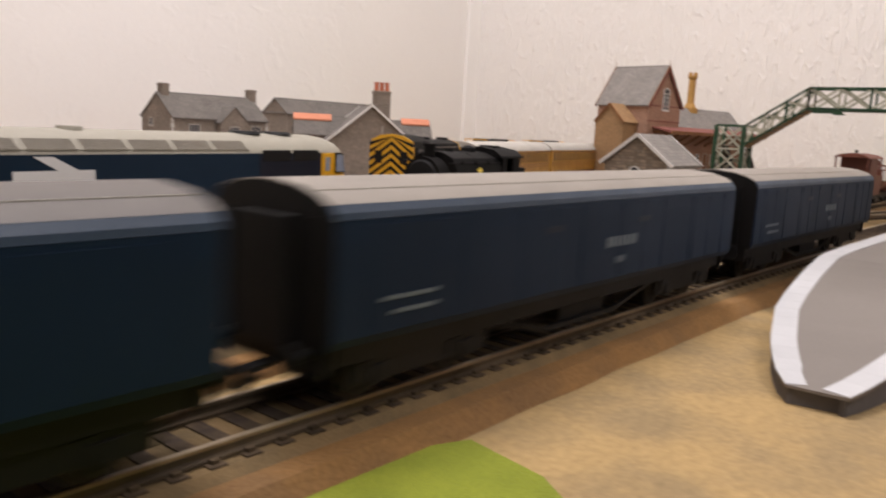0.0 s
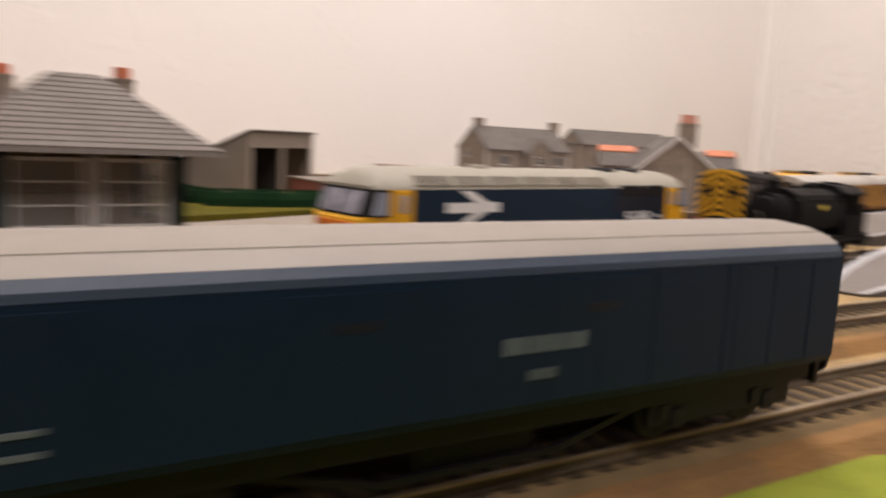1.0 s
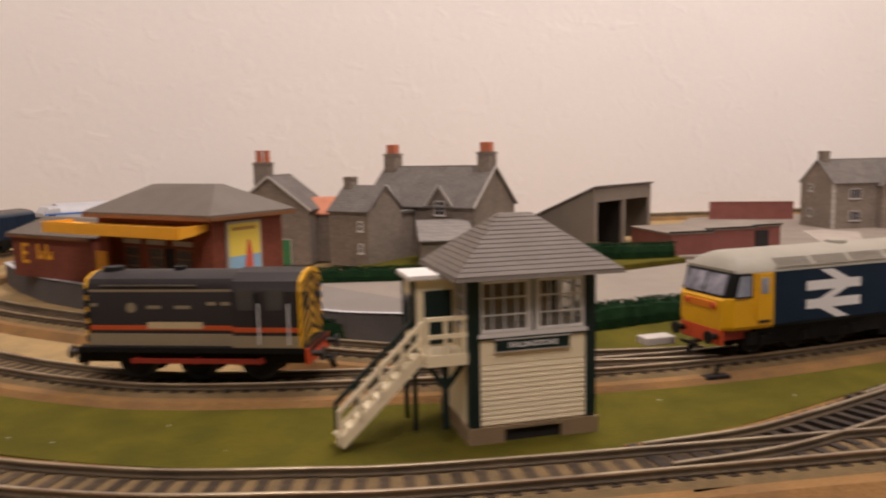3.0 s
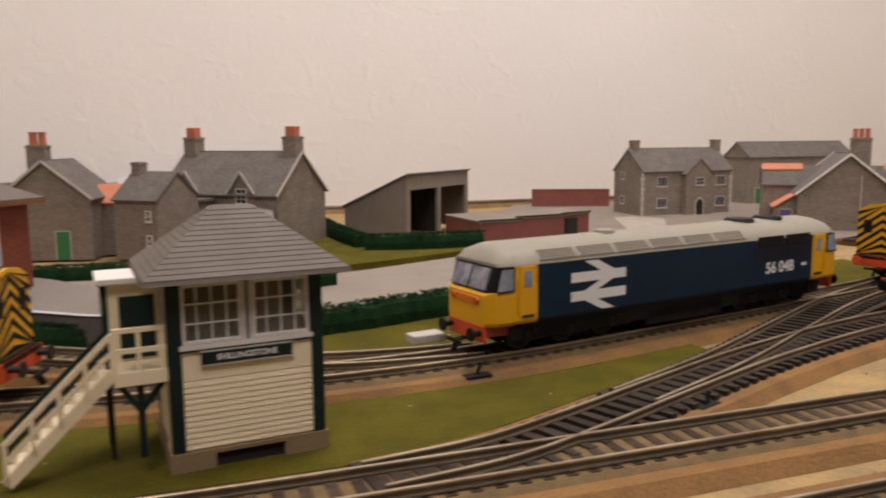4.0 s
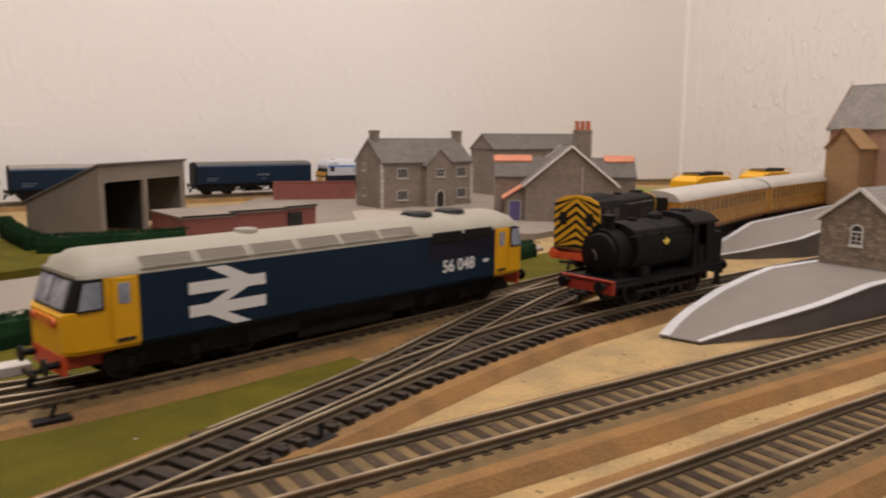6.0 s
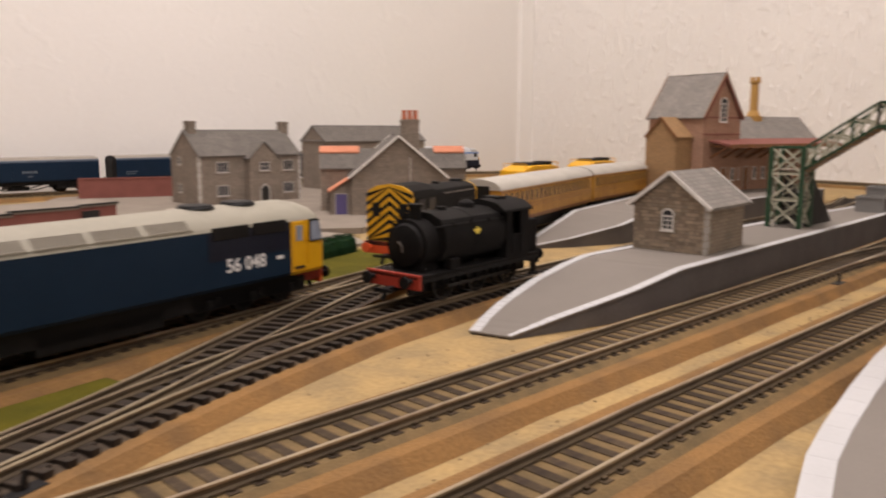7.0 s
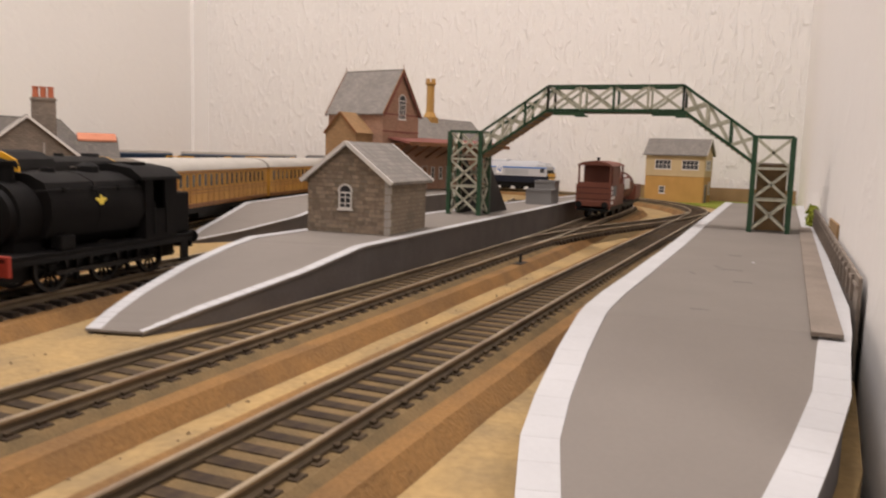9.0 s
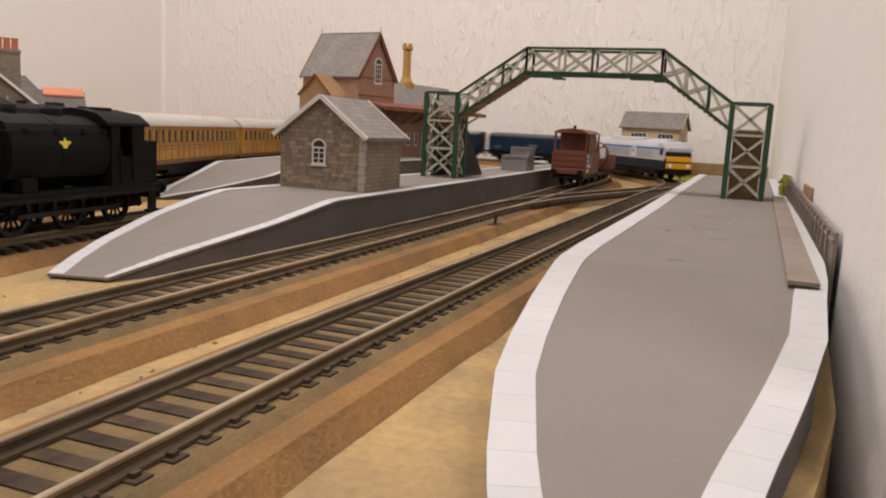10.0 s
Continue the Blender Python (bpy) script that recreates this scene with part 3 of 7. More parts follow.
# ---- platforms ----
def island(name, left, right, label, edge_w, piece, edge_top=0.25, left_edge=True, right_edge=True, joint=0.12):
    """A platform between a left and a right rim, both lists of (x, y, z) from its tip on; the rims carry white edging pieces."""
    slab = thing(name, label, "platform", Matrix(), kind="structure")
    def line(r):
        d = [Vector(p) for p in r]
        out = [d[0]]
        for a, b in zip(d, d[1:]):
            k = max(int((b - a).length / 8), 1)
            out += [a.lerp(b, i / k) for i in range(1, k + 1)]
        return out
    def resample(pts, m):
        ds = np.cumsum([0] + [(b - a).length for a, b in zip(pts, pts[1:])])
        out = []
        for s in np.linspace(0, ds[-1], m):
            i = min(int(np.searchsorted(ds, s, side="right")) - 1, len(pts) - 2)
            out.append(pts[i].lerp(pts[i + 1], float((s - ds[i]) / max(ds[i + 1] - ds[i], 1e-6))))
        return out
    L, R = line(left), line(right)
    m = 90
    A, B = resample(L, m), resample(R, m)
    g = Geo()
    g.loft([[(a.x, a.y, a.z), (b.x, b.y, b.z), (b.x, b.y, b.z - 0.8), (a.x, a.y, a.z - 0.8)] for a, b in zip(A, B)])
    part("deck", g, PLATFORM, slab, "grey paper platform surface")
    for rim, inward in ((A, -1), (B, 1)):
        w = Geo()
        hs = headings([Vector((p.x, p.y)) for p in rim])
        rings = []
        for p, h in zip(rim, hs):
            n2 = Vector((-h.y, h.x)) * inward * 0.8
            rings.append([(p.x + n2.x, p.y + n2.y, 0.05), (p.x + n2.x * 3, p.y + n2.y * 3, 0.05), (p.x + n2.x * 3, p.y + n2.y * 3, max(p.z - 0.9, 0.1)), (p.x + n2.x, p.y + n2.y, max(p.z - 0.9, 0.1))])
        w.loft(rings)
        part("side_wall", w, PLAT_SIDE, slab, "dark grey card side")
    for rim, inward, wanted in ((L, -1, left_edge), (R, 1, right_edge)):
        if not wanted:
            continue
        total = sum((b - a).length for a, b in zip(rim, rim[1:]))
        pts = resample(rim, max(int(total / piece), 2))
        nrm = []
        for i in range(len(pts)):
            h = pts[min(i + 1, len(pts) - 1)] - pts[max(i - 1, 0)]
            nrm.append(Vector((-h.y, h.x, 0)).normalized() * inward * edge_w)
        for i in range(len(pts) - 1):
            a, b = pts[i], pts[i + 1]
            k = (b - a).length
            f = joint / max(k, 0.2)
            a2, b2 = a.lerp(b, f), b.lerp(a, f)
            e = Geo()
            corners = [a2, b2, b2 + nrm[i + 1], a2 + nrm[i]]
            e.add([(p.x, p.y, p.z + 0.05) for p in corners] + [(p.x, p.y, p.z + 0.05 + edge_top) for p in corners],
                  [(0, 3, 2, 1), (4, 5, 6, 7), (0, 1, 5, 4), (1, 2, 6, 5), (2, 3, 7, 6), (3, 0, 4, 7)])
            part("edging_slab", e, EDGE_WHITE, slab)
    return slab


PZ = 21.0
right_platform = island("platform_1",
    [(225.5, 54, 5), (232, 58, 5.8), (240, 61.5, 6.7), (248, 64.5, 7.6), (258, 67.8, 8.8), (270, 71, 10.1), (285, 75, 11.9), (305, 77.8, 14.1), (332, 80.2, 17.2), (362, 81.6, PZ), (392, 82, PZ), (444, 81, PZ), (560, 79.4, PZ), (700, 79, PZ), (1010, 76, PZ)],
    [(226, 39, 5), (238, 35.6, 6.4), (252, 33.2, 8), (266, 30.8, 9.7), (281, 27.4, 11.4), (299, 23.8, 13.4), (324, 19.4, 16.3), (352, 17.4, 19.5), (366, 16, PZ), (404, 13.4, PZ), (560, 10, PZ), (720, 8, PZ), (1010, 3, PZ)],
    "grey platform with white edging and a rounded ramp end", 7.0, 9, joint=0.03)
part("side_wall", Geo().prism([(226.4, 53), (228.4, 39.8), (230, 40), (228, 53.2)], "z", 0.05, 3.9), PLAT_SIDE, right_platform, "dark grey card side")
island("platform_2",
    [(343, 239.5, 1.6), (358, 246, 4), (376, 251.6, 7.2), (408, 257.4, 13), (436, 258.4, 18), (454, 257, PZ), (560, 256, PZ), (760, 250, PZ), (900, 244, PZ), (1010, 232, PZ)],
    [(348, 220, 1.6), (370, 213.4, 6.1), (392, 207.4, 10.1), (416, 201, 14.4), (451, 195.5, PZ), (560, 198, PZ), (760, 202, PZ), (900, 206, PZ), (1010, 210, PZ)],
    "grey island platform with white edging slabs and a ramp", 5.0, 5.2)
island("platform_3",
    [(558, 383, 1.8), (580, 391, 6), (606, 396, 11), (645, 400, PZ), (720, 418, PZ), (860, 452, PZ), (1060, 470, PZ)],
    [(556, 375, 1.8), (586, 358, 7), (629, 341, 15), (662, 339, PZ), (760, 340, PZ), (900, 342, PZ), (1060, 340, PZ)],
    "grey station platform with white edging and a ramp", 4.0, 5.5)
island("platform_4",
    [(-330, 705, 17), (-345, 672, 18), (-318, 622, 18), (-280, 565, 18), (-225, 510, 18), (-145, 440, 18), (-66, 381, 18), (-26, 366, 18)],
    [(-300, 720, 17), (-290, 690, 18), (-270, 665, 18), (-230, 630, 18), (-180, 580, 18), (-100, 500, 18), (-40, 420, 18), (-15, 380, 18)],
    "curved grey platform in front of the red brick station", 3.5, 9, right_edge=False)

# Scuffs and a fleck of paint on the platform surface.
marks = random.Random(11)
for x, y, l, a in ((470, 44, 9, 70), (476, 52, 4, 20), (440, 40, 6, 80), (520, 46, 5, 60), (380, 50, 5, 75), (452, 60, 3, 10)):
    g = Geo()
    for i in range(3):
        u, v = math.cos(radians(a + i * 9)), math.sin(radians(a + i * 9))
        px, py = x + i * l / 3 * u, y + i * l / 3 * v
        z = PZ if px > 368 else 3.5 + (px - 212) * 0.112
        g.bar((px, py, z + 0.03), (px + u * l / 3, py + v * l / 3, z + 0.03), marks.uniform(0.4, 0.9), 0.08)
    part("scuff", g, PLAT_SIDE, right_platform, "dark scuff on the paper")
part("paint_fleck", Geo().box(498, 40, PZ, 499.6, 41.2, PZ + 0.25), EDGE_WHITE, right_platform, "white fleck of paint")


# ---- buildings ----
def gable(w, d, eave, ridge, along="x"):
    """The wall block of a house with two gables: w along x, d along y, from z = 0."""
    g = Geo()
    if along == "x":
        return g.prism([(0, 0), (d, 0), (d, eave), (d / 2, ridge), (0, eave)], "x", 0, w)
    return g.prism([(0, 0), (w, 0), (w, eave), (w / 2, ridge), (0, eave)], "y", 0, d)


def slopes(w, d, eave, ridge, along="x", over=2.0, thick=1.1):
    """Two roof slopes that overhang the walls."""
    run = (d if along == "x" else w) / 2
    drop = (ridge - eave) / run * over
    out = []
    for s in (0, 1):
        far = -over if s == 0 else 2 * run + over
        outline = [(far, eave - drop), (run, ridge), (run, ridge + thick * 1.25), (far, eave - drop + thick * 1.25)]
        lo, hi = -over * 0.7, (w if along == "x" else d) + over * 0.7
        out.append(Geo().prism(outline, "x" if along == "x" else "y", lo, hi))
    return out


def house_roof(house, w, d, eave, ridge, material, along="x", over=2.0, at=None, ridge_mat=None):
    for g in slopes(w, d, eave, ridge, along, over):
        part("roof_slope", g, material, house, at=at)
    cap = Geo().bar((-1, d / 2, ridge + 1.2), (w + 1, d / 2, ridge + 1.2), 1.3) if along == "x" else Geo().bar((w / 2, -1, ridge + 1.2), (w / 2, d + 1, ridge + 1.2), 1.3)
    part("ridge_tile", cap, ridge_mat or material, house, at=at)


def bargeboard(house, w, d, eave, ridge, along, material, over=2.0, both=True, at=None):
    run = (d if along == "x" else w) / 2
    drop = (ridge - eave) / run * over
    for pos in ((-over * 0.7 - 0.5, w + over * 0.7 + 0.5) if along == "x" else (-over * 0.7 - 0.5, d + over * 0.7 + 0.5)) if both else (-over * 0.7 - 0.5,):
        for s in (-1, 1):
            a, b = (run + s * (run + over), eave - drop + 0.6), (run, ridge + 0.8)
            if along == "x":
                part("bargeboard", Geo().bar((pos, *a), (pos, *b), 1.0, 2.0), material, house, at=at)
            else:
                part("bargeboard", Geo().bar((a[0], pos, a[1]), (b[0], pos, b[1]), 1.0, 2.0), material, house, at=at)


def frame_ring(x0, z0, x1, z1, t, y0, y1):
    """A rectangular frame in one piece."""
    outer, inner = [(x0, z0), (x1, z0), (x1, z1), (x0, z1)], [(x0 + t, z0 + t), (x1 - t, z0 + t), (x1 - t, z1 - t), (x0 + t, z1 - t)]
    rings = [[(o[0], y0, o[1]), (o[0], y1, o[1]), (i[0], y1, i[1]), (i[0], y0, i[1])] for o, i in zip(outer, inner)]
    v = [p for r in rings for p in r]
    return Geo().add(v, [(4 * a + k, 4 * a + (k + 1) % 4, 4 * ((a + 1) % 4) + (k + 1) % 4, 4 * ((a + 1) % 4) + k) for a in range(4) for k in range(4)])


def window_on(house, x, y, z, w, h, face="front", bars=(2, 2), rim=None, arch=False):
    """A window with its frame, glazing bars, pane and sill, let into a wall that faces -y, +x, -x or +y."""
    turn = {"front": 0, "right": 90, "left": -90, "back": 180}[face]
    m = mpose(x, y, z, 0, 0, turn)
    t = 0.85
    win = part("window", frame_ring(-w / 2, 0, w / 2, h, t, -0.45, 0.4), rim or WHITE_TRIM, house, at=m)
    for i in range(1, bars[0]):
        c = -w / 2 + w * i / bars[0]
        part("glazing_bar", Geo().box(c - 0.26, -0.3, t, c + 0.26, 0.3, h - t), rim or WHITE_TRIM, win)
    for i in range(1, bars[1]):
        c = h * i / bars[1]
        part("glazing_bar", Geo().box(-w / 2 + t, -0.28, c - 0.24, w / 2 - t, 0.28, c + 0.24), rim or WHITE_TRIM, win)
    part("pane", Geo().box(-w / 2 + 0.3, -0.12, 0.3, w / 2 - 0.3, 0.35, h - 0.3), WINDOW_GLASS, win)
    part("sill", Geo().box(-w / 2 - 0.6, -0.9, -0.8, w / 2 + 0.6, 0.2, 0), rim or WHITE_TRIM, win)
    if arch:
        n = 8
        ring = [(-w / 2 * math.cos(math.pi * i / n), h + w / 2 * math.sin(math.pi * i / n)) for i in range(n + 1)]
        part("arch_pane", Geo().prism(ring, "y", -0.1, 0.3), WINDOW_GLASS, win)
        for i in range(n):
            part("arch_trim", Geo().bar((ring[i][0], -0.2, ring[i][1]), (ring[i + 1][0], -0.2, ring[i + 1][1]), 0.9), rim or WHITE_TRIM, win)
    return win


WINDOW_GLASS = mat("dark_window", (0.05, 0.05, 0.055), 0.15, vary=0.1, bump=0.0)


def door_on(house, x, y, z, w, h, material, face="front"):
    turn = {"front": 0, "right": 90, "left": -90, "back": 180}[face]
    d = part("door", Geo().box(-w / 2, -0.4, 0, w / 2, 0.3, h), material, house, at=mpose(x, y, z, 0, 0, turn), bevel=0.15)
    part("door_frame", Geo().box(-w / 2 - 0.8, -0.6, 0, -w / 2, 0.2, h + 0.8).box(w / 2, -0.6, 0, w / 2 + 0.8, 0.2, h + 0.8).box(-w / 2, -0.6, h, w / 2, 0.2, h + 0.8), PALE_TRIM, d)
    return d


def chimney(house, x, y, z0, z1, w, d, material, pots=1, pot_h=6.0, pot_mat=None, square=False, pot_r=1.7):
    c = part("chimney", Geo().box(x - w / 2, y - d / 2, z0, x + w / 2, y + d / 2, z1).box(x - w / 2 - 0.7, y - d / 2 - 0.7, z1 - 2.4, x + w / 2 + 0.7, y + d / 2 + 0.7, z1 - 0.9), material, house)
    for i in range(pots):
        px = x + (i - (pots - 1) / 2) * w / max(pots, 1) * 0.95
        if square:
            part("chimney_pot", Geo().box(px - w * 0.36, y - d * 0.34, z1, px + w * 0.36, y + d * 0.34, z1 + pot_h), pot_mat or TERRACOTTA, c, "terracotta chimney pot", bevel=0.3)
        else:
            part("chimney_pot", Geo().tube((px, y, z1), (px, y, z1 + pot_h), pot_r, pot_r * 0.85, 12).tube((px, y, z1 + pot_h - 1), (px, y, z1 + pot_h), pot_r * 1.08, pot_r * 1.08, 12), pot_mat or TERRACOTTA, c, "terracotta chimney pot", smooth=True)
    return c


# Grey house with a porch (front towards the tracks).
h = thing("stone_house", "grey card stone house with porch, slate roof and two chimneys", "house", mpose(514, 798, VZ, 0, 0, 0))
part("wall", gable(130, 64, 54, 80), STONE, h)
house_roof(h, 130, 64, 54, 80, SLATE)
part("porch_wall", gable(38, 12, 50, 68, "y"), STONE, h, at=mpose(56, -11, 0))
for g in slopes(38, 42, 50, 68, "y", 1.5):
    part("porch_roof", g, SLATE, h, at=mpose(56, -11, 0))
part("doorway", Geo().prism([(-5, 0), (5, 0), (5, 14), (3.4, 18), (0, 19.5), (-3.4, 18), (-5, 14)], "y", -0.35, 0.4), DARK_HOLE, h, at=mpose(75, -11, 0))
part("doorway_trim", Geo().box(-6.6, -0.6, 0, -5.1, 0.2, 16).box(5.1, -0.6, 0, 6.6, 0.2, 16).bar((-5.8, -0.2, 16), (0, -0.2, 21), 1.3, 1.2).bar((5.8, -0.2, 16), (0, -0.2, 21), 1.3, 1.2), PALE_TRIM, h, at=mpose(75, -11, 0))
for x in (28, 114):
    for z in (9, 35):
        window_on(h, x, -0.2, z, 15, 12, bars=(4, 1), rim=PALE_TRIM)
window_on(h, 75, -11.2, 36, 13, 10, bars=(3, 2), rim=PALE_TRIM)
window_on(h, 0, 44, 43, 8, 9, "left", rim=PALE_TRIM)
window_on(h, 0, 44, 12, 8, 10, "left", rim=PALE_TRIM)
for x in (0, 130):
    for z in range(0, 54, 6):
        part("quoin", Geo().box(x - 1.6 - (z % 12) * 0.1, -0.5, z, x + 1.6 + (z % 12) * 0.1, 0.5, z + 5.4), PALE_TRIM, h)
chimney(h, 8, 32, 74, 91.5, 9, 10, STONE, pots=0)
chimney(h, 129, 32, 74, 91.5, 9, 10, STONE, pots=0)

# Long barn behind.
h = thing("stone_barn", "long grey stone barn with slate roof and green door", "barn", mpose(752, 892, VZ, 0, 0, 0))
part("wall", gable(190, 54, 66, 86), STONE, h)
house_roof(h, 190, 54, 66, 86, SLATE)
part("half_hip", Geo().add([(-1.6, -1, 66), (-1.6, 55, 66), (22, 27, 88.4), (22, 27, 87)], [(0, 1, 2), (0, 3, 1), (0, 2, 3), (1, 3, 2)]), SLATE, h)
door_on(h, 20, -0.2, 0, 15, 22, GREEN_DOOR)
window_on(h, 70, -0.2, 36, 10, 10, bars=(2, 2), rim=PALE_TRIM)

# Stone cottage with its gable to the tracks.
h = thing("stone_cottage", "grey stone cottage with white bargeboards and terracotta tiles", "cottage", mpose(575, 612, VZ, 0, 0, -37))
part("wall", gable(92, 92, 38, 76, "y"), STONE, h)
house_roof(h, 92, 92, 38, 76, SLATE, "y", 3.0)
bargeboard(h, 92, 92, 38, 76, "y", WHITE_TRIM, 3.4)
part("gable_seam", Geo().box(57, -0.5, 0, 58, 0.3, 56), PALE_TRIM, h)
chimney(h, 60, 30, 60, 93, 18, 12, STONE, pots=3, pot_h=9, pot_r=2.5)
part("wing_wall", gable(150, 36, 44, 62), STONE, h, at=mpose(-30, 44, 0))
for g in slopes(150, 36, 44, 62, "x", 1.8):
    part("wing_roof", g, SLATE, h, at=mpose(-30, 44, 0))
for x0, x1 in ((-31, 10), (88, 120)):
    part("ridge_tiles", Geo().prism([(12, 58.4), (18, 64), (24, 58.4), (24, 60.0), (18, 65.8), (12, 60.0)], "x", x0, x1), ORANGE_TILE, h, "orange ridge tiles", at=mpose(0, 44, 0))
part("porch_wall", Geo().prism([(-20, 0), (0, 0), (0, 34), (-20, 22)], "y", 8, 40), STONE, h)
part("porch_roof", Geo().prism([(-23, 21.5), (0, 36), (0, 37.2), (-23, 22.8)], "y", 5, 42), ORANGE_TILE, h, "orange tiled porch roof")
door_on(h, -10, 7.8, 0, 11, 20, BLUE_DOOR)

# Grey house with dormers and red pots.
h = thing("dormer_house", "grey stone house with dormers, slate roof and red chimney pots", "house", mpose(-36, 763, 3, 0, 0, -42.5))
part("wall", gable(130, 80, 50, 86), STONE, h)
house_roof(h, 130, 80, 50, 86, SLATE, over=2.5)
bargeboard(h, 130, 80, 50, 86, "x", PALE_TRIM, 2.5)
for x in (18, 80):
    dm = mpose(x, -0.8, 40)
    part("dormer_wall", gable(26, 32, 12, 29, "y"), STONE, h, at=dm)
    bargeboard(h, 26, 32, 12, 29, "y", PALE_TRIM, 1.8, both=False, at=dm)
    for g in slopes(26, 34, 12, 29, "y", 1.8):
        part("dormer_roof", g, SLATE, h, at=dm)
    window_on(h, x + 13, -1.0, 41, 12, 14, bars=(2, 3))
chimney(h, 8, 40, 78, 101, 14, 13, STONE, pots=1, pot_h=9, square=True)
chimney(h, 122, 40, 78, 101, 14, 13, STONE, pots=1, pot_h=9, square=True)
wm = mpose(25, -82, 0)
part("wing_wall", gable(46, 50, 50, 71), STONE, h, at=wm)
for g in slopes(46, 50, 50, 71, "x", 2):
    part("wing_roof", g, SLATE, h, at=wm)
part("link_wall", Geo().box(30, -34, 0, 62, 0.2, 44), STONE, h)
part("link_roof", Geo().box(28, -34, 44, 64, 2, 46), SLATE, h)
chimney(h, 31, -57, 60, 80, 9, 9, STONE, pots=0)
window_on(h, 62, -82.2, 12, 6, 9, bars=(2, 2))
window_on(h, 62, -82.2, 32, 6, 9, bars=(2, 2))
door_on(h, 76, -0.2, 0, 9, 22, CREAM_DULL)
lm = mpose(120.8, -72, 0, 0, 0, 38)
part("lean_to_wall", Geo().prism([(0, 0), (58, 0), (58, 36), (0, 24)], "x", 0, 46), STONE, h, at=lm)
lean = part("lean_to_roof", Geo().prism([(-3, 24), (60, 37), (60, 38.2), (-3, 25.2)], "x", -2, 48), SLATE_LIGHT, h, "pale corrugated lean-to roof", at=lm)
for i in range(12):
    part("roof_rib", Geo().bar((-1 + i * 4.4, -3, 25.4), (-1 + i * 4.4, 60, 38.4), 0.9, 0.7), SLATE_LIGHT, lean)

# Cottage behind the red station.
h = thing("roadside_cottage", "grey stone cottage with orange ridge and red pots", "cottage", mpose(-163, 712, 2, 0, 0, -14))
part("wall", gable(74, 70, 52, 82, "y"), STONE, h)
house_roof(h, 74, 70, 52, 82, SLATE, "y", 2.5)
bargeboard(h, 74, 70, 52, 82, "y", PALE_TRIM, 2.5)
chimney(h, 22, 34, 66, 96, 16, 12, STONE, pots=2, pot_h=11, pot_r=3.4)
part("wing_wall", gable(36, 34, 46, 60), STONE, h, at=mpose(68, 26, 0))
for g in slopes(36, 34, 46, 60, "x", 1.5):
    part("wing_roof", g, ORANGE_TILE, h, "orange tiled roof", at=mpose(68, 26, 0))
door_on(h, 50, 0, 0, 11, 24, GREEN_DOOR)

# Open-fronted shed with a single slope.
h = thing("open_shed", "grey board shed with sloping roof and two open bays", "shed", mpose(186, 700, VZ, 0, 0, 41))
part("side_wall", Geo().prism([(0, 0), (74, 0), (74, 28), (0, 60)], "x", 0, 1.6), YARD, h)
part("side_wall", Geo().prism([(0, 0), (74, 0), (74, 28), (0, 60)], "x", 124.4, 126), YARD, h)
part("back_wall", Geo().box(1.6, 72, 0, 124.4, 74, 28), YARD, h)
part("front_beam", Geo().box(1.6, 0, 46, 124.4, 2, 60), YARD, h)
part("centre_post", Geo().box(60, 0, 0, 66, 3, 46), YARD, h)
part("end_post", Geo().box(1.6, 0, 0, 7, 2, 46), YARD, h)
part("end_post", Geo().box(119, 0, 0, 124.4, 2, 46), YARD, h)
part("partition", Geo().prism([(3, 0), (71, 0), (71, 28), (3, 57)], "x", 62, 64), DARK_HOLE, h)
part("roof", Geo().prism([(-2, 61), (76, 27.6), (76, 29.1), (-2, 62.5)], "x", -2, 128), SLATE, h)

# Low maroon sheds with flat roofs.
h = thing("brick_garages", "low maroon brick garages with flat grey roofs", "garage", mpose(236, 634, VZ, 0, 0, 4))
part("wall", Geo().prism([(0, 0), (42, 0), (46, 18), (100, 20), (104, 30), (140, 36), (140, 90), (0, 80)], "z", 0, 19), MAROON, h)
part("roof", Geo().prism([(-1, -1), (43, -1), (47, 17), (101, 19), (105, 29), (141, 35), (141, 91), (-1, 81)], "z", 19, 20.5), YARD, h, "flat grey roof")
part("coping", Geo().prism([(-1.5, -1.5), (43, -1.5), (47, 16.5), (101, 18.5), (105, 28.5), (141.5, 34.5), (141, 36.5), (104, 31), (100, 21), (46, 19), (42, 0.5), (-1.5, 0.5)], "z", 20.5, 21.8), DARK_HOLE, h)
part("doorway", Geo().box(108, 29, 0, 122, 33, 16), DARK_HOLE, h, at=mpose(0, 0, 0))
wall_ob = Geo().box(0, 0, 0, 108, 3, 28).box(0, -0.6, 28, 108, 3.6, 29.5)
tagged(part("boundary_wall", wall_ob, MAROON, at=mpose(452, 976, 0.1, 0, 0, -22)), "low maroon brick boundary wall", "wall", kind="structure")
tagged(part("boundary_wall", Geo().box(0, 0, 0, 200, 3, 34).box(0, -0.6, 34, 200, 3.6, 35.5), MAROON, at=mpose(655, 752, 0.1, 0, 0, -5)), "low maroon brick boundary wall", "wall", kind="structure")
tagged(part("boundary_wall", Geo().box(0, 0, 0, 60, 3, 30), MAROON, at=mpose(655, 905, 0.1, 0, 0, 0)), "low maroon brick boundary wall", "wall", kind="structure")

